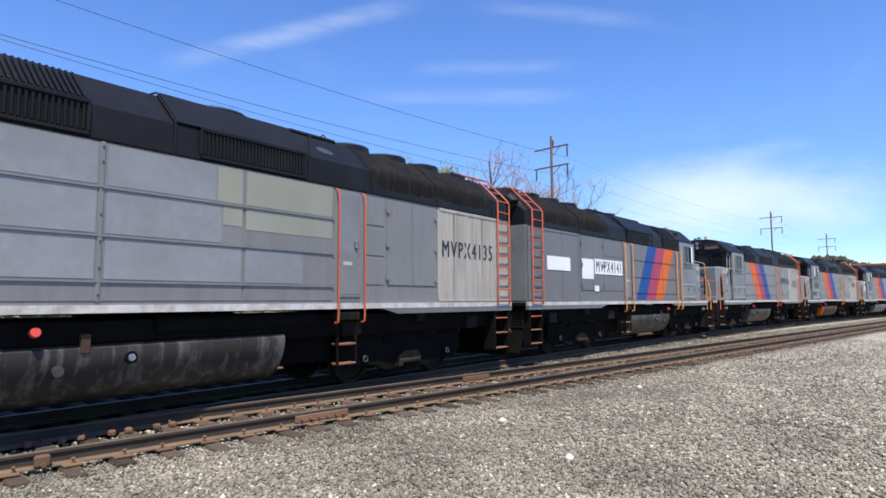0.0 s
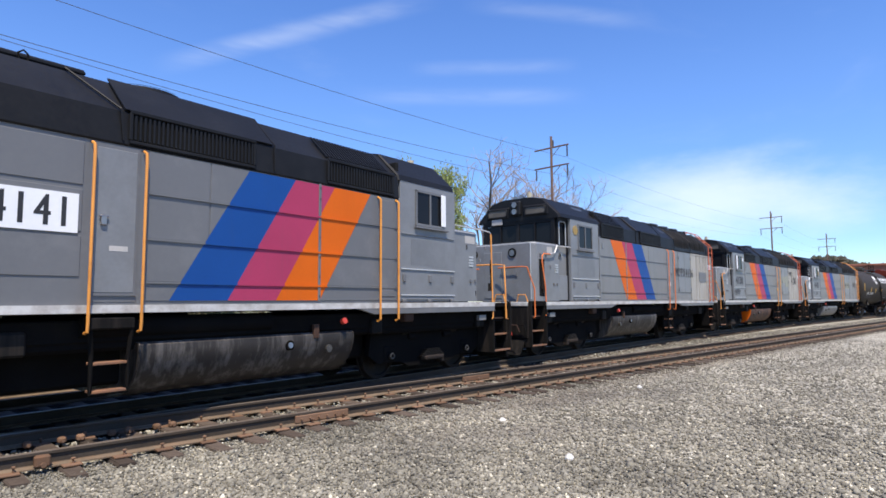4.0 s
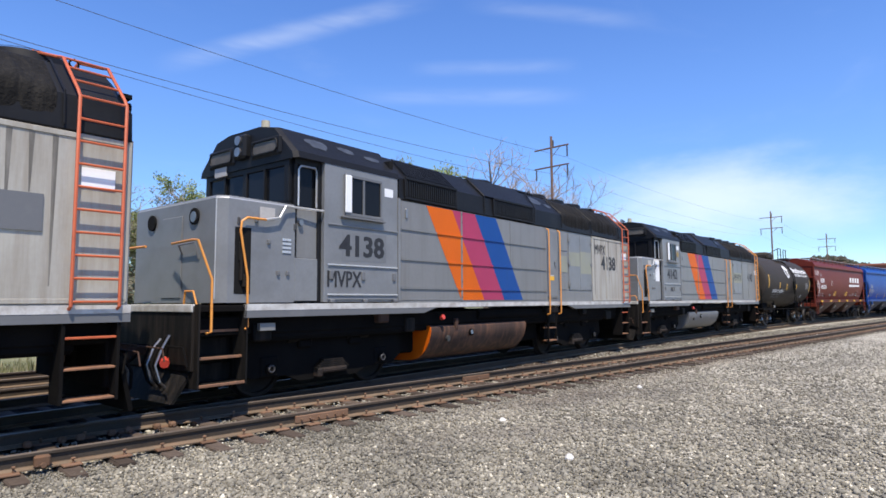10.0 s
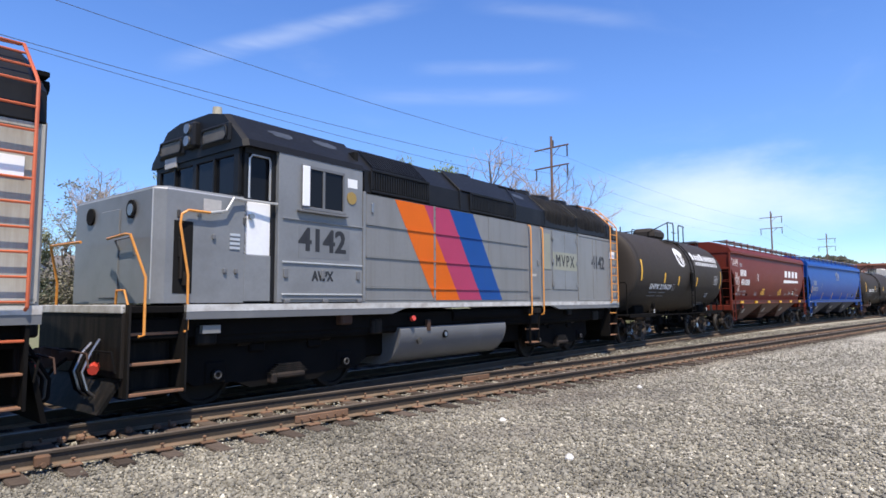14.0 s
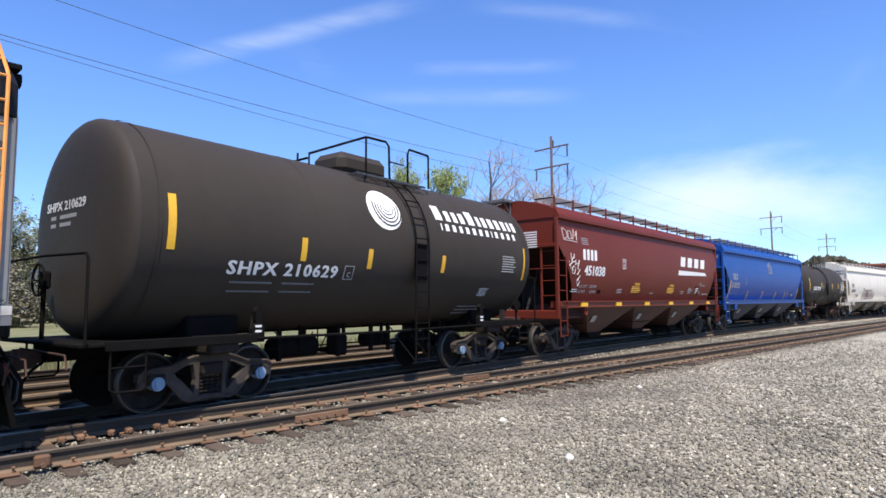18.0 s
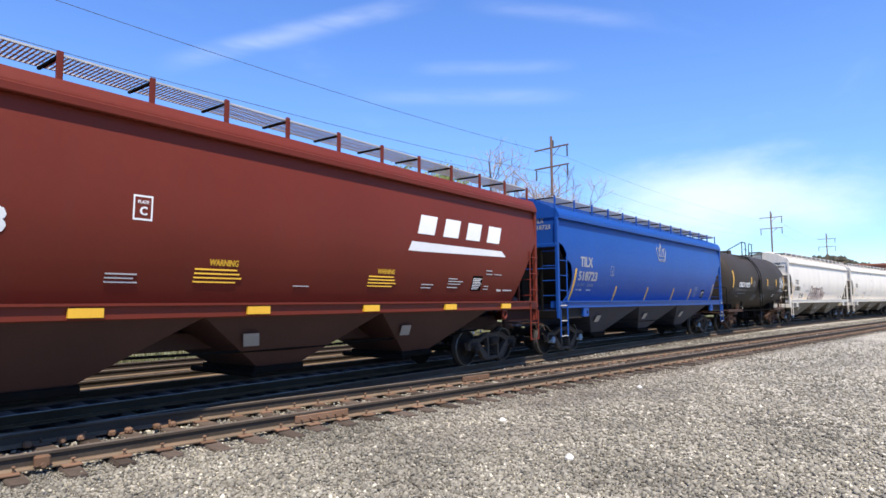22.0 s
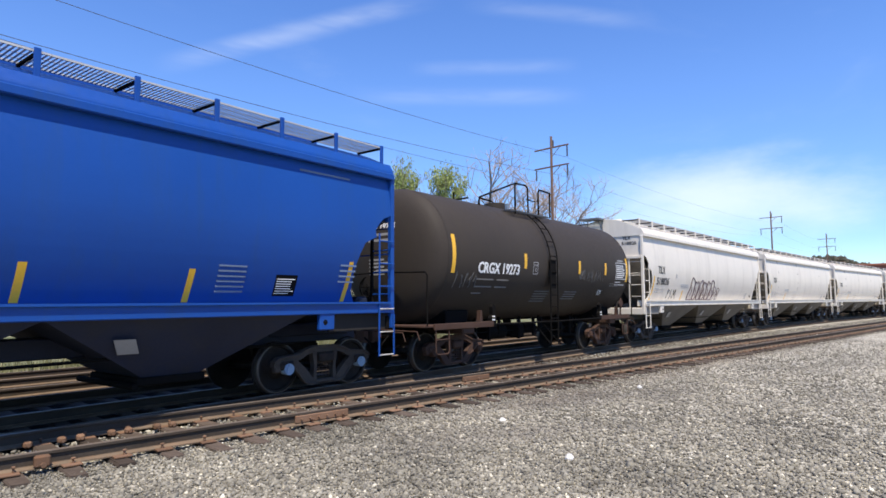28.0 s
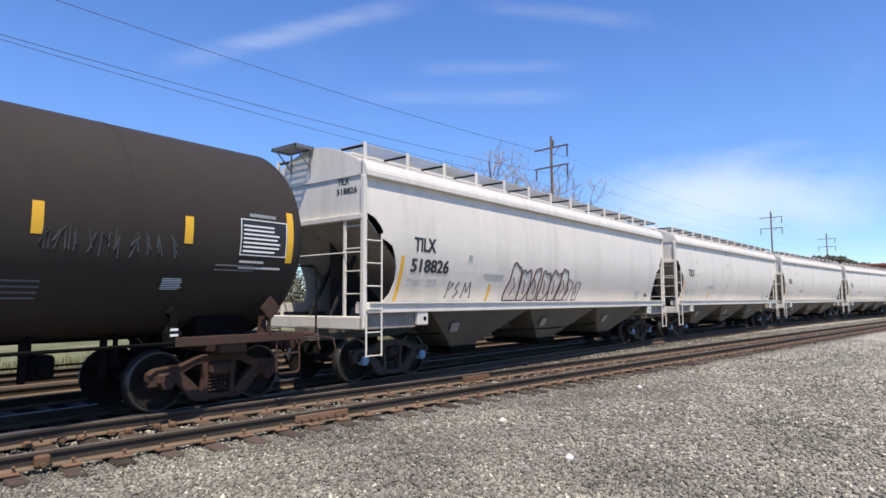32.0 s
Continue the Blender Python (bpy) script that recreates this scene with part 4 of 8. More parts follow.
    ns = part("nose", nb, cabc, L, "short grey nose with rounded corners")
    # flat dark panel drawn as a recess, its shade in the colour
    rec = part("nose_recess", B().box(max(0.74, nose_x + 0.17), max(1.04, nose_x + 0.2), Y(1.425), Y(1.434), 1.78, 2.86 if fx < 2 else 1.9), INTERIOR, ns)
    part("brake_valve" if fx < 2 else "valve_cover", B().box(0.8, 0.9, Y(1.42), Y(1.47), 2.3, 2.62, 0.02).cyl((0.85, Y(1.45), 2.0), (0.85, Y(1.45), 2.7), 0.03, 8).cyl((0.92, Y(1.45), 1.9), (0.92, Y(1.45), 2.1), 0.05, 8), SOOT, rec)
    part("headlight_bezel", B().cyl((nose_x - 0.03, Y(0.7), 3.06), (nose_x + 0.03, Y(0.7), 3.06), 0.14, 20), INTERIOR, ns, smooth=30)
    part("nose_lamp", B().cyl((nose_x - 0.04, Y(0.7), 3.05), (nose_x - 0.01, Y(0.7), 3.05), 0.09, 16), STEEL, ns)
    part("headlight_bezel", B().cyl((nose_x - 0.03, Y(-0.7), 3.06), (nose_x + 0.03, Y(-0.7), 3.06), 0.14, 20), INTERIOR, ns, smooth=30)
    part("nose_door", B().box(nose_x - 0.015, nose_x + 0.005, -0.32, 0.32, 1.72, 3.1, 0.02), cabc, ns)
    part("vent_louvres", B().box(1.66, 1.84, Y(1.43), Y(1.445), 2.70, 2.74).box(1.66, 1.84, Y(1.43), Y(1.445), 2.63, 2.67).box(1.66, 1.84, Y(1.43), Y(1.445), 2.56, 2.60).box(1.66, 1.84, Y(1.43), Y(1.445), 2.49, 2.53), ALU, ns)
    part("notice_plate", B().box(1.2 if fx < 2 else 1.58, 1.5 if fx < 2 else 2.0, Y(1.43), Y(1.436), 3.05, 3.24), NOTICE, ns)
    for x, z in ((1.35, 2.62), (1.1, 2.95), (1.55, 2.1), (1.75, 2.1)):
        part("nose_bracket", B().box(x, x + 0.06, Y(1.43), Y(1.465), z, z + 0.08, 0.01), GREY_D, ns)
    part("nose_grab", B().tube([(nose_x - 0.01, Y(0.35), 2.45), (nose_x - 0.08, Y(0.35), 2.6), (nose_x - 0.08, Y(0.85), 2.62), (nose_x - 0.01, Y(0.85), 2.35)], 0.016, 5), GREY_D, L)
    part("worn_edge", B().tube([(nose_x + 0.02, Y(-1.28), 3.315), (nose_x + 0.01, Y(1.28), 3.315), (nose_x + 0.16, Y(1.41), 3.315), (fx, Y(1.415), 3.315)], 0.012, 5), ALU, ns, "paint worn to bare metal")
    part("worn_edge", B().tube([(nose_x + 0.005, Y(1.31), 1.7), (nose_x + 0.005, Y(1.31), 3.3)], 0.010, 5), ALU, ns)
    part("scrubbed_patch", B().box(2.95, 4.15, Y(1.53), Y(1.533), 2.42, 2.98), CABP, L)
    for x in (0.78, 1.9):
        part("nose_hinge", B().box(x, x + 0.05, Y(1.40), Y(1.45), 2.9, 3.02, 0.01), GREASE, ns)
    # handrails, steps and pilot at the cab end
    if fx < 2:
        part("handrail", B().tube([(1.9, Y(1.48), 3.30), (2.5, Y(1.52), 3.30)], 0.02, 6), ALU, L)
        part("handrail", B().tube([(1.9, Y(1.48), 3.30), (1.68, Y(1.5), 3.30), (1.55, Y(1.5), 3.08), (1.28, Y(1.5), 3.02)], 0.02, 6), ALU, L)
    if fx > 2:
        part("handrail", B().tube([(2.5, Y(1.5), 3.44), (1.3, Y(1.5), 3.42), (1.0, Y(1.5), 3.40), (0.94, Y(1.5), 3.36)], 0.016, 7), ALU, L, "bare metal handrail", smooth=40)
        part("handrail", B().tube([(0.94, Y(1.5), 3.36), (0.93, Y(1.5), 3.28), (0.93, Y(1.54), 1.25), (0.98, Y(1.54), 1.2)], 0.021, 7), hand, L, smooth=40)
    else:
        part("handrail", B().tube([(1.28, Y(1.5), 3.02), (0.92, Y(1.5), 3.02), (0.82, Y(1.5), 2.95), (0.80, Y(1.5), 2.8), (0.93, Y(1.52), 2.05), (0.93, Y(1.54), 1.25), (0.88, Y(1.54), 1.22)], 0.020, 7), hand, L, "orange stepwell handrail", smooth=40)
    part("handrail", B().tube([(0.30, Y(0.3), 2.62), (0.16, Y(1.2), 2.62), (0.13, Y(1.40), 2.60), (0.30, Y(1.53), 2.0), (0.30, Y(1.54), 1.2), (0.22, Y(1.54), 1.18)], 0.020, 7), hand, L, "orange front handrail", smooth=40)
    part("handrail", B().tube([(0.16, Y(-0.3), 2.60), (0.13, Y(-1.40), 2.60), (0.30, Y(-1.53), 2.0), (0.30, Y(-1.54), 1.2)], 0.022, 6), hand, L, smooth=40)
    part("chain_post", B().tube([(0.12, Y(1.05), 1.6), (0.10, Y(1.12), 1.82), (0.10, Y(1.35), 1.82), (0.14, Y(1.45), 1.5), (0.12, Y(1.45), 1.2)], 0.018, 5), AMBER, L)
    for x in (0.08, 0.90):
        part("stepwell_side", B().slab([(x, 1.62), (x + 0.03, 1.62), (x + 0.03, 0.36), (x, 0.36)], Y(1.02), Y(1.56)), SOOT, L)
    part("stepwell_back", B().box(0.1, 0.92, Y(1.0), Y(1.04), 0.4, 1.62), SOOT, L)
    for i, z in enumerate((0.38, 0.78, 1.19)):
        part("step_tread", B().box(0.12, 0.9, Y(1.08 - 0.02 * i), Y(1.53 - 0.10 * i), z, z + 0.03, 0.006), SOOT, L)
        part("tread_edge", B().box(0.12, 0.9, Y(1.51 - 0.10 * i), Y(1.555 - 0.10 * i), z - 0.005, z + 0.038, 0.006), STEPW, L)
        part("step_riser", B().box(0.12, 0.9, Y(1.1 - 0.02 * i), Y(1.12 - 0.02 * i), z, z + 0.3), SOOT, L)
    part("pilot_plate", B().box(0.04, 0.12, -1.45, 1.45, 0.62, 1.60, 0.01), SOOT, L)
    part("end_sill", B().box(0.02, 0.14, -1.45, 1.45, 1.50, 1.62, 0.01), WHITE, L)
    part("snow_plough", B().loft([[(0.10, -1.35, 0.62), (0.10, 1.35, 0.62), (0.16, 1.35, 0.62), (0.16, -1.35, 0.62)], [(-0.18, -1.3, 0.16), (-0.18, 1.3, 0.16), (-0.12, 1.3, 0.16), (-0.12, -1.3, 0.16)]]), SOOT, L)
    for k in range(4):
        y = Y(0.45 + k * 0.13)
        part("jumper_hose", B().tube([(0.02, y, 1.05 + 0.03 * k), (-0.1, y + Y(0.02), 0.95), (-0.22, y + Y(0.06), 0.7), (-0.16, y + Y(0.1), 0.45), (-0.05, y + Y(0.08), 0.35)], 0.02, 6), STEEL if k % 2 else UNDER, L)
    part("cut_lever", B().tube([(-0.02, Y(1.45), 0.7), (-0.06, Y(1.4), 0.98), (-0.06, Y(0.2), 0.98), (-0.2, 0, 0.98)], 0.016, 5), UNDER, L)
    part("glad_hand", B().cyl((-0.1, Y(0.95), 0.72), (-0.02, Y(0.8), 0.76), 0.07, 8), RED, L)
    # fuel tank and air reservoir
    side_ = [(0.55, 0.31), (0.85, 0.325), (1.02, 0.37), (1.16, 0.46), (1.27, 0.58), (1.35, 0.72), (1.40, 0.86), (1.42, 0.98), (1.41, 1.06), (1.37, 1.10)]
    tp = [(Y(y), z) for y, z in side_] + [(Y(-y), z) for y, z in reversed(side_)]
    tk = part("fuel_tank", B().prism(tp, 5.72, 9.85), tankm, L, "grimy streaked fuel tank", smooth=30)
    for x in (5.74, 9.83):
        part("tank_rim", B().tube([(x, y, z) for y, z in tp[:10]], 0.014, 5), tankm, tk)
    part("sight_gauge", B().cyl((6.35, Y(1.38), 0.80), (6.35, Y(1.43), 0.80), 0.07, 14).cyl((6.35, Y(1.43), 0.80), (6.35, Y(1.435), 0.80), 0.045, 12), GREASE, tk)
    if tip:
        part("tank_end_plate", B().prism([(y * 1.003, z * 1.003) for y, z in tp], 5.70, 5.722), tip, tk, "orange tank end")
    part("filler_ring", B().cyl((7.25, Y(1.36), 0.90), (7.25, Y(1.44), 0.91), 0.085, 16), UNDER, tk)
    part("filler_plug", B().cyl((7.25, Y(1.42), 0.905), (7.25, Y(1.45), 0.91), 0.05, 12), STEEL, tk)
    part("gauge_box", B().box(6.6, 6.72, Y(1.36), Y(1.44), 1.0, 1.25, 0.01), RUSTY, tk)
    part("cutoff_handle", B().cyl((6.05, Y(1.45), 1.28), (6.05, Y(1.52), 1.3), 0.06, 10), RED, L)
    part("air_reservoir", B().cyl((7.6, Y(1.28), 1.32), (10.6, Y(1.28), 1.32), 0.15, 16), UNDER, L, smooth=30)
    part("air_reservoir", B().cyl((7.6, Y(-1.28), 1.32), (10.6, Y(-1.28), 1.32), 0.15, 16), UNDER, L, smooth=30)
    # trucks
    for xc in (3.02, 13.38):
        for dx in (-1.372, 1.372):
            wheelset(L, xc + dx, 0.508, -1 if sd < 0 else 1, hub=UNDER, rim=WHEELM)
        for s in (-1, 1):
            f = B()
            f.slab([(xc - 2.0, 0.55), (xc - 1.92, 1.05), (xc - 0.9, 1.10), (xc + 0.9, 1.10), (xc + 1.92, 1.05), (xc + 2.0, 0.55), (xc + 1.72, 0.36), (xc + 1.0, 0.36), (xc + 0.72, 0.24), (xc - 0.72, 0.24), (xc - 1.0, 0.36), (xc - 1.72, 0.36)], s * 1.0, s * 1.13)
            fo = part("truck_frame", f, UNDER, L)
            for q in (-1, 1):
                xx = xc + q * 1.372
                part("journal_box", B().box(xx - 0.19, xx + 0.19, s * 1.0, s * 1.16, 0.36, 0.72, 0.03), UNDER, fo)
                part("axle_cap", B().cyl((xx, s * 1.16, 0.508), (xx, s * 1.2, 0.508), 0.095, 16).cyl((xx, s * 1.2, 0.508), (xx, s * 1.225, 0.508), 0.06, 14), UNDER, fo)
                part("cap_ring", B().tube([(xx + 0.055 * cos(a), s * 1.222, 0.508 + 0.055 * sin(a)) for a in [2 * pi * i / 14 for i in range(15)]], 0.016, 5), GREASE, fo)
                part("spring_seat", B().box(xc + q * 0.62 - 0.15, xc + q * 0.62 + 0.15, s * 1.02, s * 1.2, 0.82, 0.98, 0.03), UNDER, fo)
                part("brake_cylinder", B().cyl((xc + q * 0.45, s * 1.1, 1.02), (xc + q * 1.0, s * 1.1, 1.02), 0.10, 12), SOOT, fo)
            part("spring_plank", B().box(xc - 0.30, xc + 0.32, s * 0.98, s * 1.3, 0.34, 0.44, 0.03).box(xc - 0.38, xc - 0.26, s * 0.98, s * 1.28, 0.26, 0.44, 0.03), TRUCKM, fo)
            for k in range(5):
                part("leaf_spring", B().box(xc - 0.40 + 0.04 * k, xc + 0.40 - 0.04 * k, s * 1.1, s * 1.25, 0.42 + 0.035 * k, 0.448 + 0.035 * k), SOOT, fo)
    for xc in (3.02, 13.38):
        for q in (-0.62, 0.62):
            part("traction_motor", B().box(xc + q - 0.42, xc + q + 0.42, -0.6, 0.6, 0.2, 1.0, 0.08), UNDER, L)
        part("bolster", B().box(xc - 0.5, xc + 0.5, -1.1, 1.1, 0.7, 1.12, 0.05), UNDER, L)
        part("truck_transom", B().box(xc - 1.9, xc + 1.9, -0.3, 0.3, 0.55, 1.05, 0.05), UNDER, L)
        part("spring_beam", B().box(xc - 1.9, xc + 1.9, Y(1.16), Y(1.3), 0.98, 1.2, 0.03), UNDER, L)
    # black boxes added below the frame to close the view and darken it
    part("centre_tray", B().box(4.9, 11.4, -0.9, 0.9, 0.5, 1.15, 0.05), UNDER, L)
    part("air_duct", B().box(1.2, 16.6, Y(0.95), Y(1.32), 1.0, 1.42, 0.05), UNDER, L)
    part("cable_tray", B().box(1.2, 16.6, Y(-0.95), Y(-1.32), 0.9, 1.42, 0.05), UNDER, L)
    for x, w in ((1.15, 0.35), (4.9, 0.3), (11.2, 0.5), (15.3, 0.45)):
        part("equipment_box", B().box(x, x + w, Y(1.2), Y(1.42), 1.0, 1.3, 0.03), SOOT, L)
    part("builder_plate", B().box(1.2, 1.5, Y(1.42), Y(1.5), 1.18, 1.3), GREY, L)
    part("sand_pipe", B().tube([(1.15, Y(1.1), 1.15), (1.1, Y(1.0), 0.7), (1.05, Y(0.9), 0.2)], 0.02, 5), UNDER, L)
    part("jacking_bracket", B().box(4.0, 4.3, Y(1.3), Y(1.5), 1.22, 1.42, 0.03), RUSTY, L)
    part("jacking_bracket", B().box(13.3, 13.6, Y(1.3), Y(1.5), 1.22, 1.42, 0.03), SOOT, L)
    part("strobe", B().cyl((fx + 0.2, Y(0.35), 4.92), (fx + 0.2, Y(0.35), 5.10), 0.09, 14, 0.08), LENS, L, "dirty amber strobe dome", smooth=30)
    part("horn", B().cyl((2.6, Y(-0.3), 5.0), (2.25, Y(-0.3), 5.0), 0.03, 8, 0.09).cyl((2.6, Y(-0.12), 5.06), (2.3, Y(-0.12), 5.06), 0.03, 8, 0.08).box(2.5, 2.6, Y(-0.4), Y(0.0), 4.9, 5.0), STEEL, L)
    return L


# ---- covered hoppers; local x from the leading coupler, length n
# under, grime and slope: darker tones of the body with shade put in
def hopper(name, label, n, m, under, tr=TRUCKM, hub=None, grime=None, xt=2.0, round_side=True, ladderm=None, endm=None, slope=GLOOM, inset_=(0.75, 0.75), crown=4.92):
    H = thing(name, label, "hopper car", "covered hopper cars in the train")
    lm = ladderm or m
    em = endm or m
    c = n / 2
    e0, e1 = inset_[0], n - inset_[1]           # end posts
    bul = 0.31 if round_side else 0.27

    def side_y(z):
        return 1.605 - bul * ((z - 3.05) / 1.38) ** 2 * (1.0 if z < 3.05 else 0.5)
    H["bulge"] = bul
    # side sheets: outline cut away round the end platforms, curved in height
    if round_side:
        cut = [(0.02, 4.20), (0.02, 3.40), (0.14, 3.36), (0.27, 3.31), (0.42, 3.17), (0.50, 3.05), (0.47, 2.92), (0.62, 2.86), (0.78, 2.78), (0.88, 2.58), (0.96, 2.35), (0.99, 2.1), (0.94, 1.82), (0.78, 1.62)]
    else:
        cut = [(0.03, 4.20), (0.03, 3.3), (0.2, 3.15), (0.6, 2.7), (0.95, 2.2), (1.2, 1.8), (1.3, 1.62)]

    def inset(z):
        for (a, za), (b_, zb) in zip(cut, cut[1:]):
            if zb <= z <= za:
                return b_ + (a - b_) * (z - zb) / (za - zb)
        return cut[-1][0]
    zz = sorted(set([1.62 + (4.20 - 1.62) * i / 14 for i in range(15)] + [z for _, z in cut]))
    for s in (-1, 1):
        b = B()
        rings = []
        for z in zz:
            i_ = inset(z)
            xs_ = [e0 + i_] + [e0 + 2.2 + (n - 1.5 - 4.4) * k / 10 for k in range(11)] + [e1 - i_ * (1.0 if round_side else 0.75)]
            rings.append([(x, s * side_y(z), z) for x in xs_] + [(x, s * (side_y(z) - 0.02), z) for x in reversed(xs_)])
        part("side_sheet", b.loft(rings), m, H, smooth=40)
    # roof
    rise = crown - 4.42
    arch_ = [(1.50, 4.40), (1.3, 4.42 + rise * 0.22), (1.0, 4.42 + rise * 0.50), (0.7, 4.42 + rise * 0.74), (0.35, 4.42 + rise * 0.93), (0, crown)]
    rf = [(-1.50, 4.17)] + [(-y, z) for y, z in arch_] + [(y, z) for y, z in reversed(arch_[:-1])] + [(1.50, 4.17)]
    part("roof", B().prism(rf, e0, e1), m, H)
    for s in (-1, 1):
        part("side_plate", B().prism([(s * y, z) for y, z in ((1.46, 4.13), (1.625, 4.13), (1.64, 4.145), (1.64, 4.24), (1.62, 4.255), (1.615, 4.285), (1.60, 4.32), (1.52, 4.46), (1.46, 4.46))], e0, e1), m, H)
        ss = part("side_sill", B().box(e0 + 0.05, e1 - 0.05, s * 1.26, s * 1.62, 1.42, 1.62, 0.015), m, H)
        part("sill_flange", B().box(e0 + 0.1, e1 - 0.1, s * 1.26, s * 1.665, 1.605, 1.64), m, ss)
    part("hatch_trough", B().box(e0 + 0.9, e1 - 0.9, -0.3, 0.3, crown - 0.04, crown + 0.08, 0.03), m, H)
    # running boards with posts
    for s in (-1, 1):
        b = B()
        k = int((e1 - e0 - 0.2) / 0.06)
        for i in range(k):
            x = e0 + 0.1 + i * 0.06
            b.box(x, x + 0.028, s * 0.72, s * 1.36, 4.82, 4.825)
        for y in (0.72, 0.93, 1.14, 1.34):
            b.box(e0 + 0.1, e1 - 0.1, s * y, s * (y + 0.02), 4.82, 4.828 if y in (0.93, 1.14) else 4.85)
        rb = tagged(part("running_board", b, GRATE, H, "steel grating running board"), kind="stuff")
        np_ = 14
        for i in range(np_):
            x = e0 + 0.15 + (e1 - e0 - 0.3) * i / (np_ - 1)
            part("running_board_post", B().box(x - 0.04, x + 0.04, s * 1.40, s * 1.44, 4.40, 4.86, 0.008), m, H)
            part("board_bracket", B().box(x - 0.02, x + 0.02, s * 0.72, s * 1.36, 4.78, 4.815), UNDER, rb)
    for x in (e0 - 0.50, e1 + 0.02):
        b = B()
        for i in range(11):
            b.box(x + i * 0.045, x + i * 0.045 + 0.014, 0.0, 0.78, crown -0.005, crown +0.007)
        for i in range(13):
            b.box(x, x + 0.48, 0.0 + 0.062 * i, 0.018 + 0.062 * i, crown -0.010, crown +0.010)
        b.box(x, x + 0.02, -0.02, 0.80, crown -0.040, crown +0.030).box(x + 0.46, x + 0.48, -0.02, 0.80, crown -0.040, crown +0.030).box(x, x + 0.48, -0.02, 0.0, crown -0.040, crown +0.030).box(x, x + 0.48, 0.76, 0.80, crown -0.040, crown +0.030)
        # darker than the running boards: the shade of its underside is in the colour
        tagged(part("crossover_step", b, GREY_D, H, "grated crossover step above the roof end"), kind="stuff")
        near_x = x + 0.46 if x < c else x + 0.02
        far_x = x + 0.06 if x < c else x + 0.42
        for y in (0.06, 0.70):
            part("step_bracket", B().tube([(far_x, y, crown -0.030), (near_x, y, crown -0.420)], 0.016, 5).tube([(near_x, y, crown -0.020), (near_x, y, crown -0.470)], 0.02, 5), GREY_D, H)
    # ends: upper sheet, slope sheet, platform, posts
    for end, q in ((e0, 1), (e1, -1)):
        part("end_sheet", B().prism([(-1.56, 3.30), (1.56, 3.30), (1.58, 4.25)] + [(y, z + 0.01) for y, z in arch_] + [(-y, z + 0.01) for y, z in reversed(arch_[:-1])] + [(-1.58, 4.25)], end + q * 0.03, end + q * 0.06), m, H)
        part("end_plate_flange", B().box(end - q * 0.06, end + q * 0.1, -1.56, 1.56, 3.27, 3.38, 0.01), m, H)
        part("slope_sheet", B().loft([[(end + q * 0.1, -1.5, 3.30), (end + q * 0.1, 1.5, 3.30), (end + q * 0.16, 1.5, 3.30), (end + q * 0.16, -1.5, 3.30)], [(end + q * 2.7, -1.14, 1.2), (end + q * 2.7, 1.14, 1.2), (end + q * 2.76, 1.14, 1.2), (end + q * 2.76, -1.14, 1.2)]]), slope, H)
        part("end_sill", B().box(end - q * 0.05, end + q * 0.12, -1.55, 1.55, 1.10, 1.36, 0.02), em, H)
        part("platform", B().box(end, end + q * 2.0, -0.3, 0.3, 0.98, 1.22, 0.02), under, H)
        for s in (-1, 1):
            part("corner_post", B().box(end - 0.05, end + 0.05, s * 1.50, s * 1.60, 1.12, 4.14, 0.01), m, H)
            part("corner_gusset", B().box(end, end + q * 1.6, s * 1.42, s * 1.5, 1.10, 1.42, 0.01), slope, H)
            if round_side:
                jp = part("jacking_pad", B().box(end + q * 1.55, end + q * 1.9, s * 1.50, s * 1.6, 1.14, 1.44, 0.02), m, H)
                part("pad_hole", B().cyl((end + q * 1.78, s * 1.6, 1.28), (end + q * 1.78, s * 1.603, 1.28), 0.05, 14), UNDER, jp)
            else:
                lug = part("towing_lug", B().tube([(end + q * 1.72 + 0.085 * cos(a), s * 1.58, 1.30 + 0.105 * sin(a)) for a in [2 * pi * i / 18 for i in range(19)]], 0.035, 8), m, H, smooth=50)
                part("lug_plate", B().box(end + q * 1.6, end + q * 1.84, s * 1.52, s * 1.6, 1.38, 1.43, 0.01), m, lug)
            part("end_post", B().box(end - 0.03, end + 0.03, s * 0.98, s * 1.04, 1.15, 3.3, 0.008), em, H)
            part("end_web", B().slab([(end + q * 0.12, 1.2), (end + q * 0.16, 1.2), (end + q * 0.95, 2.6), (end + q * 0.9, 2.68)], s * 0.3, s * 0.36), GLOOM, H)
            # side ladder
            xa, xb = end, end + q * 0.42
            part("ladder_stile", B().tube([(xb, s * 1.63, 3.0), (xb, s * 1.63, 0.58)], 0.02, 6), lm, H)
            part("ladder_stile", B().tube([(xa, s * 1.63, 1.4), (xa, s * 1.63, 0.58)], 0.02, 6), lm, H)
            for i in range(6):
                z = 0.6 + i * 0.45
                part("rung", B().cyl((xa, s * 1.63, z), (xb, s * 1.63, z), 0.014, 6), WHITE if i < 3 and lm is BLUE else lm, H)
            for i in range(5):
                z = 1.35 + i * 0.45
                part("rung", B().cyl((end, s * 1.0, z), (end, s * 1.55, z), 0.014, 6), lm, H)
        # dark plate added on the centre line to close the view through the end
        if q > 0:
            part("shear_plate", B().slab([(end + q * 0.5, 1.2), (end + q * 2.6, 1.2), (end + q * 0.5, 2.92)], -0.02, 0.02), GLOOM, H)
        else:
            part("shear_plate", B().slab([(end + q * 0.12, 1.2), (end + q * 2.6, 1.2), (end + q * 0.12, 3.25)], -0.02, 0.02), GLOOM, H)
            part("air_reservoir", B().cyl((end + q * 0.45, -0.62, 1.62), (end + q * 1.35, -0.62, 1.62), 0.22, 16), under, H, smooth=30)
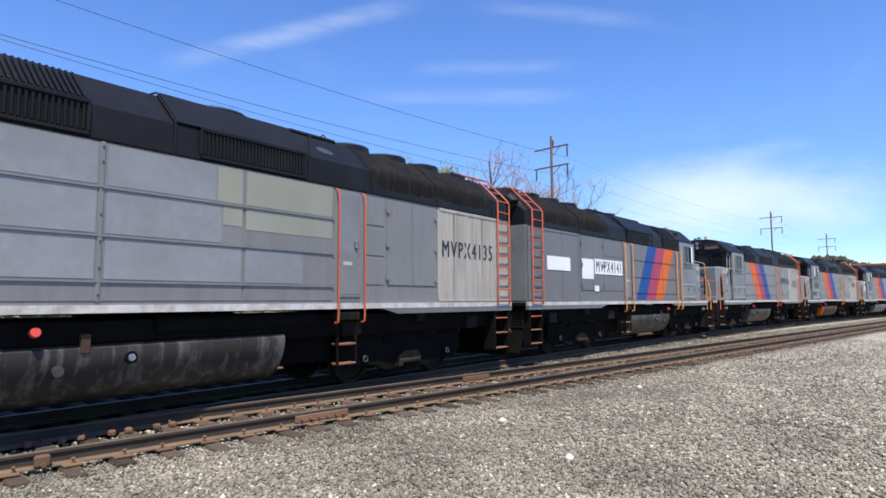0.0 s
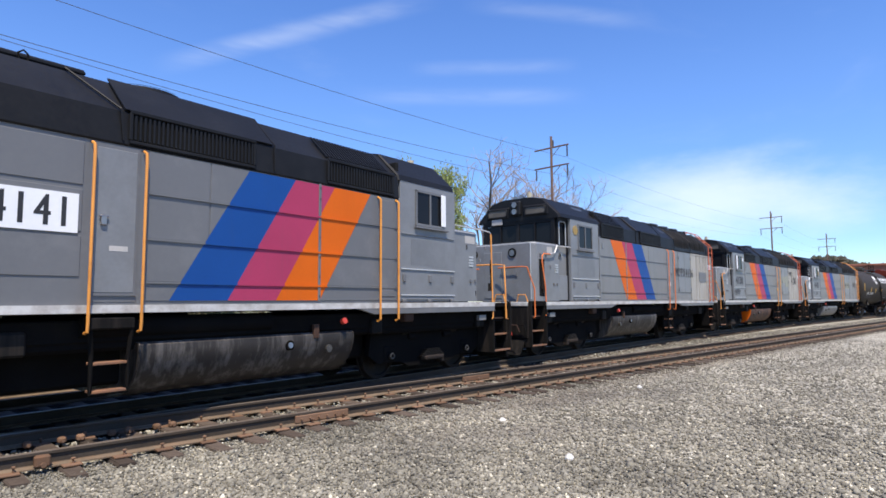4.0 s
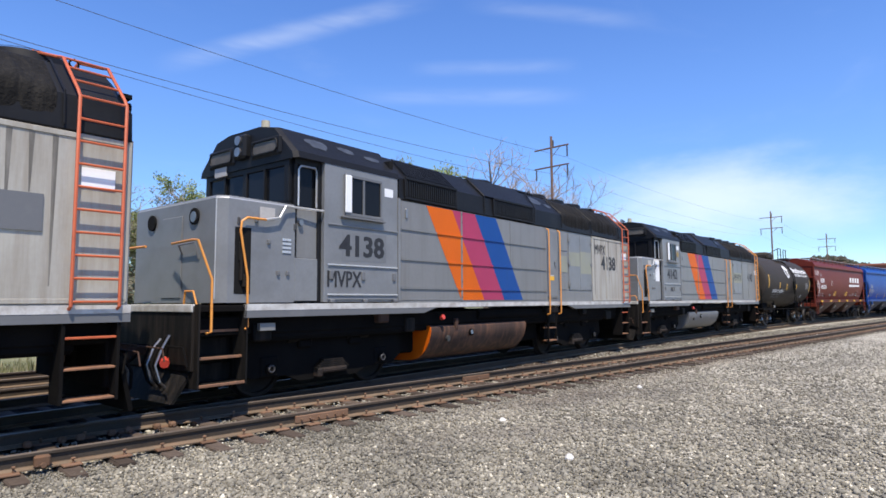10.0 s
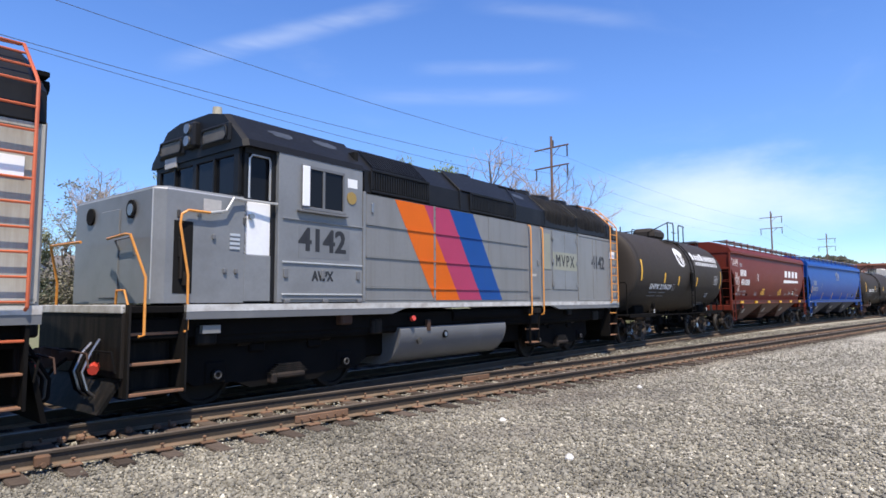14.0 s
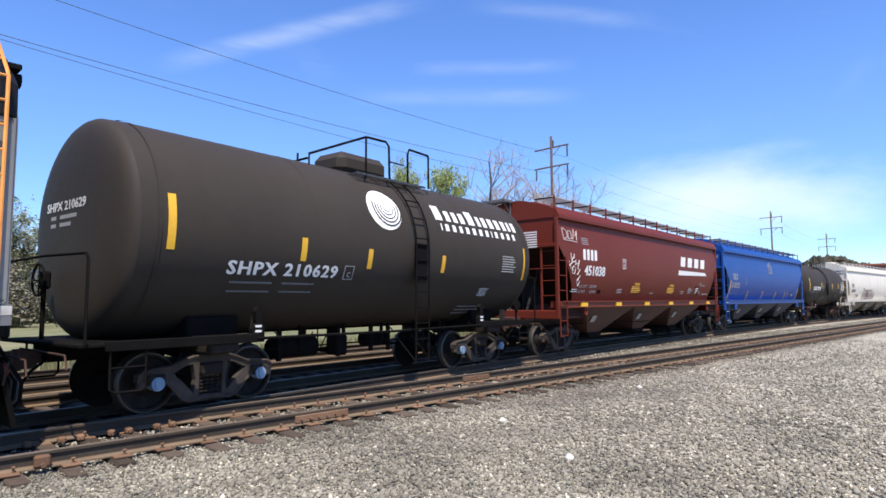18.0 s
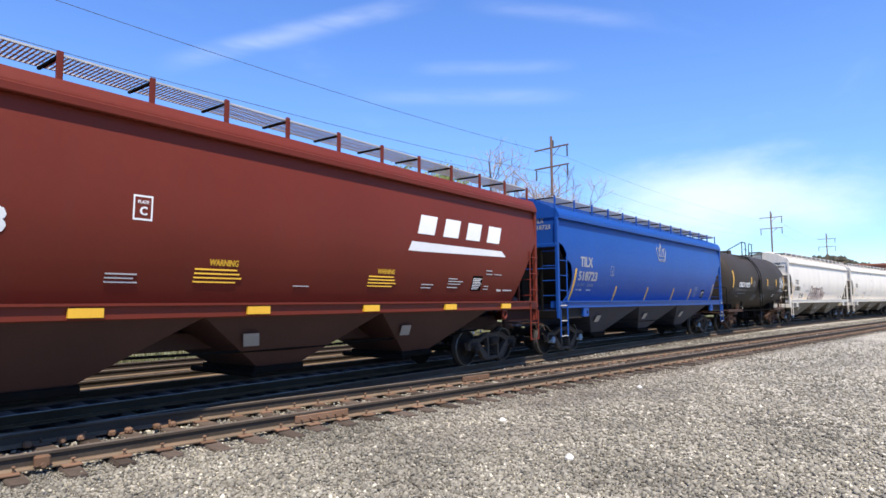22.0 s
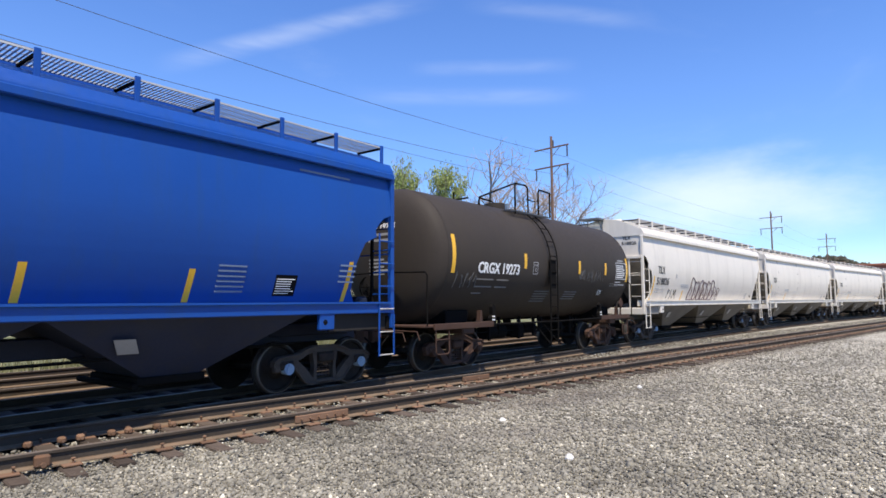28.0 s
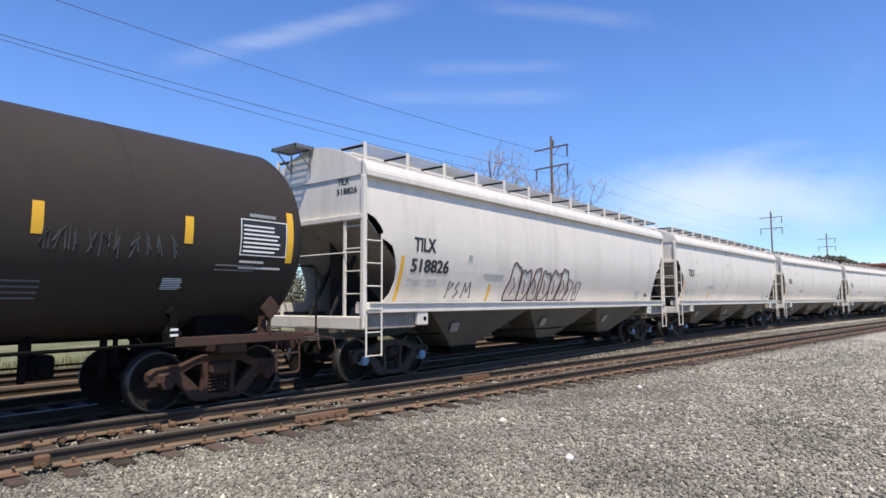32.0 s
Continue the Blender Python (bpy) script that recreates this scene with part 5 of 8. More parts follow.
            part("control_valve", B().box(end + q * 0.25, end + q * 0.55, -1.15, -0.8, 1.35, 1.75, 0.04), under, H)
        part("end_grab", B().tube([(end - q * 0.05, -1.5, 2.62), (end - q * 0.05, 1.5, 2.62)], 0.014, 5), lm, H)
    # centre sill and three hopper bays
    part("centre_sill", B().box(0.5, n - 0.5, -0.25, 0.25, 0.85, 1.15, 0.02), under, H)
    pitch = (n - 2 * 2.85) / 3
    for k in range(3):
        x0 = 2.85 + k * pitch
        x1 = x0 + pitch
        xm = (x0 + x1) / 2
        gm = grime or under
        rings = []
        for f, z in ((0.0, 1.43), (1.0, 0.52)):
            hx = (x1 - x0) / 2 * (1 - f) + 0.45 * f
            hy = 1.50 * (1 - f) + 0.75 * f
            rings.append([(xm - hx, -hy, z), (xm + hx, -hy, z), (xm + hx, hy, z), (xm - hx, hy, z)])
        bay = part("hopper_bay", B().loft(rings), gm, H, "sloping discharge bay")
        part("outlet_gate", B().box(xm - 0.55, xm + 0.55, -0.8, 0.8, 0.40, 0.53, 0.02), UNDER, bay)
        part("gate_capstan", B().cyl((xm - 0.65, -0.95, 0.42), (xm - 0.65, 0.95, 0.42), 0.05, 8), UNDER, bay)
        part("placard_holder", B().loft([[(xm - 1.15, -1.34, 1.14), (xm - 0.85, -1.34, 1.14), (xm - 0.85, -1.33, 1.14), (xm - 1.15, -1.33, 1.14)], [(xm - 1.0, -1.14, 0.92), (xm - 0.7, -1.14, 0.92), (xm - 0.7, -1.12, 0.92), (xm - 1.0, -1.12, 0.92)]]), GINK, bay)
    for xc in (xt, n - xt):
        freight_truck(H, xc, tr, hub)
    coupler(H, 0.0, -1)
    coupler(H, n, 1)
    part("brake_pipe", B().tube([(2.5, -0.9, 0.9), (n / 2, -1.0, 0.82), (n - 2.5, -0.9, 0.9)], 0.025, 5), UNDER, H)
    part("brake_cylinder", B().cyl((1.5, -0.5, 1.4), (2.1, -0.5, 1.4), 0.14, 12), under, H)
    return H, side_y


# ---- tank cars
def head_curve(r, dish, cap):
    """How far a tank's head stands back from its apex at a distance q from the axis: a flat bulge with a tight knuckle, or a rounded one."""
    table = ((0.0, 0.0), (0.25, 0.033), (0.5, 0.125), (0.72, 0.28), (0.86, 0.45), (0.94, 0.64), (0.98, 0.83), (1.0, 1.0))

    def at(q):
        q = min(q, r)
        if cap:
            return dish * (1 - (1 - (q / r) ** 5) ** (1 / 5))
        u = q / r
        for (a, da), (b, db) in zip(table, table[1:]):
            if u <= b:
                return dish * (da + (db - da) * (u - a) / (b - a))
        return dish
    return at


def tank_car(name, label, n, r, zc, xt, ladder_x, dome=True, tr=TRUCKM, hub=None, ends=1.05, dish=0.36, cap=False):
    T = thing(name, label, "tank car", "tank cars in the train")
    x0, x1 = ends, n - ends
    k = 64
    dk_ = UNDER if tr is TRUCKM else tr
    back = head_curve(r, dish, cap)
    rings = []
    heads = [(x0 + back(r * q), max(0.02, r * q)) for q in (0.0, 0.25, 0.5, 0.72, 0.84, 0.91, 0.95, 0.975, 0.99, 1.0)]
    prof = [(x, max(0.02, q)) for x, q in heads] + [(x0 + dish + (n - 2 * ends - 2 * dish) * i / 6, r) for i in range(1, 6)] + [(n - x, max(0.02, q)) for x, q in reversed(heads)]
    for x, q in prof:
        rings.append([(x, q * sin(2 * pi * i / k), zc + q * cos(2 * pi * i / k)) for i in range(k)])
    part("tank", B().loft(rings), TANKM, T, smooth=24)
    for x in (x0 + dish + 0.02, x0 + (x1 - x0) * 0.3, n / 2 + 0.05, x0 + (x1 - x0) * 0.72, x1 - dish - 0.02):
        b = B()
        e_ = 0.016 if cap and (x < x0 + dish + 0.1 or x > x1 - dish - 0.1) else 0.005
        b.loft([[(x + dx, (r + e_) * sin(2 * pi * i / k), zc + (r + e_) * cos(2 * pi * i / k)) for i in range(k)] for dx in (-0.02, 0.02)], caps=False)
        part("weld_seam", b, TANKM, T, smooth=50)
    # saddles, stub sills, walkway rail
    for xc in (xt, n - xt):
        part("saddle", B().box(xc - 0.45, xc + 0.45, -1.1, 1.1, 0.98, zc - r * 0.8, 0.03), UNDER, T)
        part("bolster_beam", B().box(xc - 0.25, xc + 0.25, -1.45, 1.45, 0.86, 1.05, 0.03), tr, T)
        for s in (-1, 1):
            part("jack_bracket", B().slab([(xc + 0.5, 1.02), (xc + 0.66, 1.02), (xc + 0.62, 1.42), (xc + 0.55, 1.42)], s * 1.30, s * 1.40), tr, T)
        freight_truck(T, xc, tr, hub)
    for end, q in ((0.35, 1), (n - 0.35, -1)):
        part("stub_sill", B().box(end, end + q * 2.4, -0.28, 0.28, 0.82, 1.08, 0.02), UNDER, T)
        part("end_platform", B().box(end - q * 0.06, end + q * 1.55, -1.45, 1.45, 1.06, 1.11, 0.01), dk_, T)
        part("side_channel", B().box(end + q * 0.25, end + q * 2.6, -1.50, -1.44, 1.0, 1.14, 0.01), dk_, T)
        for s in (-1, 1):
            part("end_handrail", B().tube([(end - q * 0.02, s * 1.50, 1.1), (end - q * 0.02, s * 1.50, 2.22), (end - q * 0.02, s * 1.44, 2.30), (end - q * 0.02, 0, 2.33)], 0.02, 6), UNDER, T, smooth=40)
            part("sill_step", B().tube([(end + q * 0.32, s * 1.46, 1.06), (end + q * 0.32, s * 1.47, 0.50), (end + q * 0.38, s * 1.47, 0.45), (end + q * 0.74, s * 1.47, 0.45), (end + q * 0.80, s * 1.47, 0.50), (end + q * 0.80, s * 1.46, 1.06)], 0.018, 6), dk_, T, smooth=40)
            part("sill_step", B().tube([(end + q * 0.32, s * 1.47, 0.78), (end + q * 0.80, s * 1.47, 0.78)], 0.016, 5), dk_, T)
        hb_ = part("hand_brake", B().box(end + q * 0.16, end + q * 0.26, 0.42, 0.66, 1.86, 2.14, 0.03).cyl((end + q * 0.2, 0.54, 1.1), (end + q * 0.2, 0.54, 1.9), 0.035, 8), UNDER, T)
        part("hand_wheel", B().tube([(end + q * 0.12, 0.54 + 0.24 * cos(a), 2.0 + 0.24 * sin(a)) for a in [2 * pi * i / 20 for i in range(21)]], 0.018, 6).tube([(end + q * 0.13, 0.3, 2.0), (end + q * 0.13, 0.78, 2.0)], 0.012, 4).tube([(end + q * 0.13, 0.54, 1.76), (end + q * 0.13, 0.54, 2.24)], 0.012, 4), UNDER, hb_)
        for s in (-1, 1):
            part("skirt_plate", B().box(end + q * 1.5, end + q * 2.75, s * 1.40, s * 1.46, 1.03, 1.15, 0.01), UNDER, T)
            bk = part("end_bracket", B().slab([(end + q * x, z) for x, z in ((2.52, 1.0), (2.74, 1.0), (2.74, 1.22), (2.68, 1.30), (2.68, 1.44), (2.72, 1.50), (2.62, 1.58), (2.56, 1.50), (2.58, 1.30), (2.50, 1.22))], s * 1.38, s * 1.48), UNDER, T)
            for z in (1.16, 1.24):
                part("white_label", B().box(end + q * 2.56, end + q * 2.68, s * 1.48, s * 1.484, z, z + 0.035), WINK, bk)
        if q < 0:
            pl = part("placard_post", B().box(end + q * 0.95, end + q * 1.0, -1.50, -1.46, 1.1, 1.5), dk_, T)
            part("placard_holder", B().slab([(end + q * 0.975 + 0.2 * dx, 1.55 + 0.2 * dz) for dx, dz in ((-1, 0), (0, -1), (1, 0), (0, 1))], -1.50, -1.52), dk_, pl, "diamond-shaped placard holder")
            part("placard", B().slab([(end + q * 0.975 + 0.165 * dx, 1.55 + 0.165 * dz) for dx, dz in ((-1, 0), (0, -1), (1, 0), (0, 1))], -1.52, -1.524), UNDER if tr is TRUCKM else RUSTY, pl)
        coupler(T, 0.0 if q > 0 else n, -q)
    for s in (-1, 1):
        part("walkway_rail", B().tube([(1.6, s * 1.47, 1.07), (n / 2, s * 1.47, 1.04), (n - 1.6, s * 1.47, 1.07)], 0.026, 6), UNDER, T)
        for i in range(3):
            x = 3.4 + (n - 6.8) * i / 2
            part("rail_hanger", B().tube([(x, s * 1.47, 1.06), (x - 0.06, s * 1.40, 1.16)], 0.013, 5), UNDER, T)
    # reservoir, brake gear and pipes below
    part("air_reservoir", B().cyl((n / 2 - 2.2, -0.4, 0.78), (n / 2 - 1.2, -0.4, 0.78), 0.2, 14), UNDER, T, smooth=30)
    part("brake_cylinder", B().cyl((n / 2 + 0.7, 0.1, 0.8), (n / 2 + 1.4, 0.1, 0.8), 0.16, 12), UNDER, T, smooth=30)
    part("brake_rod", B().tube([(2.8, 0.0, 0.66), (n - 2.8, 0.0, 0.66)], 0.022, 5), UNDER, T)
    part("brake_rod", B().tube([(3.2, -0.6, 0.80), (n - 3.2, -0.6, 0.80)], 0.016, 5), UNDER, T)
    part("bottom_outlet", B().cyl((n / 2 - 0.3, 0, 0.62), (n / 2 - 0.3, 0, 1.3), 0.13, 12).box(n / 2 - 0.5, n / 2 - 0.1, -0.25, 0.25, 0.58, 0.68, 0.03), UNDER, T)
    for i in range(6):
        x = 3.4 + (n - 6.8) * i / 5
        part("pipe_hanger", B().box(x, x + 0.05, -0.62, -0.56, 0.72, 1.25), UNDER, T)
    for i in range(9):
        x = 3.0 + (n - 6.0) * i / 8 + 0.13 * ((i * 5) % 3)
        part("brake_lever", B().box(x - 0.05, x + 0.04, -0.75 + 0.12 * (i % 3), -0.68 + 0.12 * (i % 3), 0.60 - 0.04 * (i % 2), 1.15, 0.01), UNDER, T)
    part("valve_body", B().box(n / 2 + 1.7, n / 2 + 2.0, -0.7, -0.4, 0.62, 0.95, 0.04).cyl((n / 2 + 1.85, -0.75, 0.78), (n / 2 + 1.85, -0.35, 0.78), 0.09, 10), UNDER, T)
    part("valve_body", B().box(n / 2 - 0.9, n / 2 - 0.6, -0.8, -0.45, 0.58, 0.98, 0.04), UNDER, T)
    # black sheet added below the shell; it carries the belly's shade as colour
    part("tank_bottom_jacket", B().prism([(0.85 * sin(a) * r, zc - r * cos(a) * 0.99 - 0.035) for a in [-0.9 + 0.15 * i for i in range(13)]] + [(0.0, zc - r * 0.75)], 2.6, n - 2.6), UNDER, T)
    # dome, platform, railings
    top = zc + r
    xd = ladder_x
    if dome:
        part("dome_cover", B().box(xd - 0.74, xd + 0.76, -0.5, 0.5, top - 0.12, top + 0.40, 0.16), TANKM, T, "dark protective dome housing")
    else:
        part("manway", B().cyl((xd, 0, top - 0.05), (xd, 0, top + 0.16), 0.32, 20), TANKM, T, smooth=30)
        part("safety_valve", B().cyl((xd + 0.7, 0, top - 0.05), (xd + 0.7, 0, top + 0.26), 0.08, 12), STEEL, T, smooth=30)
    g = B()
    for i in range(26):
        x = xd - 0.85 + i * 0.085
        g.box(x, x + 0.025, -1.12, -0.55, top - 0.22, top - 0.195).box(x, x + 0.025, 0.55, 1.12, top - 0.22, top - 0.195)
    for y in (-1.12, -0.84, -0.57, 0.55, 0.83, 1.10):
        g.box(xd - 0.88, xd + 1.33, y, y + 0.025, top - 0.235, top - 0.19)
    tagged(part("dome_platform", g, GREASE, T, "grated walkway round the dome"), kind="stuff")
    for s in (-1, 1):
        y = s * 1.1
        zt = top - 0.2
        part("safety_railing", B().tube([(xd - 1.05, y * 0.2, zt + 0.45), (xd - 1.0, y, zt + 0.45), (xd - 1.0, y, zt)] if s > 0 else [(xd - 1.74, y * 0.6, zt - 0.05), (xd - 1.74, y * 0.6, zt + 0.28), (xd - 0.6, y, zt + 0.78), (xd + 0.0, y, zt + 0.8), (xd + 0.10, y, zt + 0.72), (xd + 0.12, y, zt)], 0.026, 6), UNDER, T, "dark pipe safety railing", smooth=40)
        part("safety_railing", B().tube([(xd + 0.72, y, zt), (xd + 0.72, y, zt + 0.68), (xd + 0.78, y, zt + 0.78), (xd + 1.45, y, zt + 0.76), (xd + 1.53, y * 0.95, zt + 0.7), (xd + 1.53, y * 0.95, zt)], 0.026, 6), UNDER, T, smooth=40)
        part("railing_post", B().tube([(xd - 0.6, y, zt - 0.1), (xd - 0.6, y, zt + 0.78)], 0.026, 6), UNDER, T)
        part("mid_rail", B().tube([(xd + 0.2, y * 0.9, zt + 0.42), (xd + 0.72, y * 0.9, zt + 0.42)], 0.018, 5), UNDER, T)
    # side ladders follow the shell
    for s in (-1, 1):
        xa, xb = xd + 0.22, xd + 0.64
        for x in (xa, xb):
            pts = [(x, s * (r + 0.08) * sin(a), zc + (r + 0.08) * cos(a)) for a in [0.62 + i * 0.12 for i in range(9)]]
            pts += [(x, s * (r + 0.08), zc - 0.3), (x, s * (r + 0.06), 0.42)]
            part("ladder_stile", B().tube(pts, 0.02, 6), UNDER, T)
        for x in (xa - 0.035, xb + 0.035):
            part("ladder_foot", B().tube([(x, s * (r + 0.06), 0.44), (x - 0.1, s * 1.3, 0.95)], 0.016, 5), UNDER, T)
        for i in range(4):
            a = 0.72 + i * 0.25
            part("rung", B().cyl((xa, s * (r + 0.09) * sin(a), zc + (r + 0.09) * cos(a)), (xb, s * (r + 0.09) * sin(a), zc + (r + 0.09) * cos(a)), 0.014, 6), UNDER, T)
        for i in range(7):
            z = zc + 0.05 - i * 0.33
            part("rung", B().cyl((xa, s * (r + 0.07), z), (xb, s * (r + 0.07), z), 0.014, 6), UNDER, T)
    part("ladder_plate", B().box(xd + 0.25, xd + 0.61, -(r + 0.05), -(r + 0.035), zc - 0.75, zc + 0.08, 0.005), UNDER, T, "dark plate behind the rungs")
    return T


def shell_y(r, zc):
    return lambda z: -sqrt(max(0.01, (r + 0.004) ** 2 - (z - zc) ** 2))


def curved_patch(parent, m, r, zc, x0, x1, z0, z1, name="reflector", dr=0.004, label=""):
    """A thin decal wrapped on a tank's shell."""
    b = B()
    k = 8
    rings = []
    for i in range(k + 1):
        z = z0 + (z1 - z0) * i / k
        y = -sqrt(max(0.01, (r + dr) ** 2 - (z - zc) ** 2))
        rings.append([(x0, y, z), (x1, y, z), (x1, y + 0.003, z), (x0, y + 0.003, z)])
    return part(name, b.loft(rings), m, parent, label)


def block(parent, m, x, z, w, h, up, lean=0.0, name="mark_block", label=""):
    """A plain solid block of width w and height h, laid on a side."""
    rows = [[(x + dx + (q - z) * lean, up(q) - 0.004, q) for dx in (0.0, w)] for q in [z + h * j / 4 for j in range(5)]]
    return part(name, B().loft(rows, closed=False, caps=False), m, parent, label)


# ---- the train, from the leading locomotive to the last hopper
CARS = []     # (thing, train coordinate of local x = 0, truck centres, sense)
LOCO_T = (3.02, 13.38)

l1 = loco("locomotive", "grey cowl diesel locomotive with olive patched side panels", endc=PALE, hand=REDOR, ladder=REDOR, stripes=False, hatch=GREY)
CARS.append((l1, -4.54, LOCO_T, 1))
CLOUDY = mat("blotched_grey_repaint", (0.225, 0.236, 0.246), 0.42, var=0.22, dirt=(0.165, 0.168, 0.172), amount=0.5, scale=1.1)
for x0, x1, z0, z1, m in ((8.42, 8.86, 3.2, 3.74, OLIVE), (8.94, 10.78, 3.2, 3.74, OLIVE), (8.52, 8.86, 2.84, 3.14, OLIVE), (8.94, 10.78, 2.80, 3.14, OLIVE), (6.79, 8.40, 3.2, 3.74, CLOUDY), (6.79, 8.50, 2.56, 3.14, CLOUDY), (6.79, 8.86, 1.96, 2.5, CLOUDY), (8.94, 10.1, 1.96, 2.5, CLOUDY), (4.62, 6.66, 1.96, 2.5, CLOUDY), (4.62, 6.66, 2.56, 3.14, CLOUDY), (4.62, 6.66, 3.2, 3.74, CLOUDY)):
    part("repainted_patch", B().box(x0, x1, -1.5465, -1.53, z0, z1), m, l1)
words("MVPX4135", 0.38, INK, l1, 14.15, -1.5455, 2.66, width=2.1, gap=1.25)

l2 = loco("locomotive", "grey cowl diesel locomotive facing backwards with white patched side", sd=1, nose_x=1.36, fx=2.56, hand=AMBER, ladder=REDOR, endc=GREY_D, body=GREY_D, hatch=GREY_D, door_x=(9.95, 10.6), cabc=GREY_B)
CARS.append((l2, 30.5, LOCO_T, -1))
for x0, x1, z0, z1 in ((14.65, 16.05, 2.56, 2.97), (13.05, 13.86, 2.35, 3.0), (10.75, 12.95, 2.53, 3.03), (12.67, 12.98, 1.95, 2.14)):
    part("white_patch", B().box(x0, x1, 1.53, 1.5585, z0, z1), WPATCH, l2, "fresh white paint patch")
words("MVPX4141", 0.38, INK, l2, 12.85, 1.5605, 2.60, side=1, width=1.95, gap=1.3)
part("rear_side_door", B().box(4.7, 5.15, 1.54, 1.556, 1.75, 3.7, 0.02), GREY_D, l2)
for x in (4.66, 5.2):
    part("grab_rail", B().tube([(x, 1.55, 3.74), (x, 1.63, 3.68), (x, 1.63, 1.3), (x, 1.55, 1.26)], 0.024, 6), AMBER, l2)

l3 = loco("locomotive", "grey cowl diesel locomotive with orange magenta blue stripes", hand=ORANGE, ladder=REDOR, endc=PALE, visor=False)
CARS.append((l3, 31.44, LOCO_T, 1))
words("MVPX4136", 0.38, INK, l3, 11.9, -1.5605, 2.66, width=2.25, gap=1.3)
part("grey_overspray", B().box(15.1, 16.1, -1.562, -1.53, 2.5, 2.95), GREY_D, l3)
part("round_seal", B().cyl((2.82, -1.53, 3.86), (2.82, -1.545, 3.86), 0.15, 24), GOLD, l3, "brass-coloured round seal")

RUSTT = mat("rusty_fuel_tank", (0.060, 0.038, 0.030), 0.65, spec=0.2, var=0.4, dirt=(0.23, 0.115, 0.065), amount=0.42, scale=2.5, streak=1, bump=0.15)
l4 = loco("locomotive", "grey cowl diesel locomotive with stripes and pale stained end", hand=AMBER, ladder=REDOR, endc=PALE, tip=STR_O, tankm=RUSTT)
CARS.append((l4, 49.47, LOCO_T, 1))
words("4138", 0.42, INK, l4, 2.88, -1.5355, 2.50, width=1.2)
words("MVPX", 0.30, INK, l4, 2.6, -1.5355, 1.92, width=0.85)
words("MVPX", 0.32, INK, l4, 14.22, -1.5455, 3.2, width=0.85)
words("4138", 0.48, INK, l4, 14.72, -1.5455, 2.68, width=1.2)
for x0, x1, z0, z1 in ((12.3, 13.05, 2.72, 3.15), (13.1, 13.88, 2.5, 3.2), (11.7, 12.15, 2.5, 3.0)):
    part("repainted_patch", B().box(x0, x1, -1.5525, -1.53, z0, z1), OLIVE, l4)
part("flag_decal", B().box(4.1, 4.35, -1.534, -1.53, 3.78, 3.95), WPATCH, l4)

l5 = loco("locomotive", "grey cowl diesel locomotive with stripes and white cab door", hand=AMBER, ladder=AMBER, endc=GREY, cabdoor=WPATCH, tankm=GREY_D)
CARS.append((l5, 67.5, LOCO_T, 1))
words("4142", 0.42, INK, l5, 2.95, -1.535, 2.54, width=1.1)
words("AVPX", 0.18, INK, l5, 3.25, -1.535, 2.02, width=0.5)
part("repainted_patch", B().box(12.3, 13.88, -1.5525, -1.53, 2.56, 3.1), OLIVE, l5)
part("repainted_patch", B().box(11.7, 12.15, -1.545, -1.53, 2.56, 3.6), OLIVE, l5)
words("MVPX", 0.36, INK, l5, 12.5, -1.5545, 2.66, width=1.2, gap=1.3)
words("4142", 0.43, INK, l5, 15.0, -1.5455, 2.70, width=1.02)
part("round_seal", B().cyl((4.2, -1.53, 3.62), (4.2, -1.545, 3.62), 0.12, 24), GOLD, l5, "brass-coloured round seal")
part("flag_decal", B().box(4.1, 4.35, -1.534, -1.53, 3.82, 3.99), WPATCH, l5)
def shoulder_patch(L, x0, x1, u0, u1, seed, foot=4.25):
    """A ragged patch of peeled paint on the sloping shoulder of a roof."""
    rng = random.Random(seed)
    ring = []
    for i in range(22):
        a = 2 * pi * i / 22
        q = rng.uniform(0.72, 1.0)
        u = (u0 + u1) / 2 + (u1 - u0) / 2 * sin(a) * q
        ring.append(((x0 + x1) / 2 + (x1 - x0) / 2 * cos(a) * q, -(1.50 - (0.58 if foot < 4.3 else 0.55) * u) - 0.004, foot + (0.55 if foot < 4.3 else 0.52) * u + 0.004))
    mid_ = (sum(p[0] for p in ring) / 22, sum(p[1] for p in ring) / 22, sum(p[2] for p in ring) / 22)
    part("peeled_paint", B().add([mid_] + ring, [(0, 1 + i, 1 + (i + 1) % 22) for i in range(22)]), SCUFF, L, "peeled grey paint on the roof")


for l_, spots in ((l1, ((10.6, 11.1, 0.3, 0.6),)), (l3, ((10.5, 10.75, 0.5, 0.65), (11.2, 11.45, 0.35, 0.85), (11.55, 11.7, 0.45, 0.65))), (l4, ((9.9, 10.15, 0.5, 0.9), (10.5, 11.3, 0.35, 0.9), (11.35, 11.75, 0.3, 0.6), (5.0, 5.6, 0.4, 0.7))), (l5, ((10.7, 11.4, 0.5, 0.8),))):
    for k, (xa, xb, ua_, ub_) in enumerate(spots):
        shoulder_patch(l_, xa, xb, ua_, ub_, 60 + k)
for l_, spots in ((l3, ((3.3, 4.2, 0.55, 0.8),)), (l4, ((2.3, 2.9, 0.3, 0.8), (3.1, 3.6, 0.45, 0.75), (3.75, 4.3, 0.35, 0.6))), (l5, ((2.5, 3.1, 0.4, 0.7), (3.5, 4.2, 0.5, 0.8)))):
    for k, (xa, xb, ua_, ub_) in enumerate(spots):
        shoulder_patch(l_, xa, xb, ua_, ub_, 80 + k, 4.32)
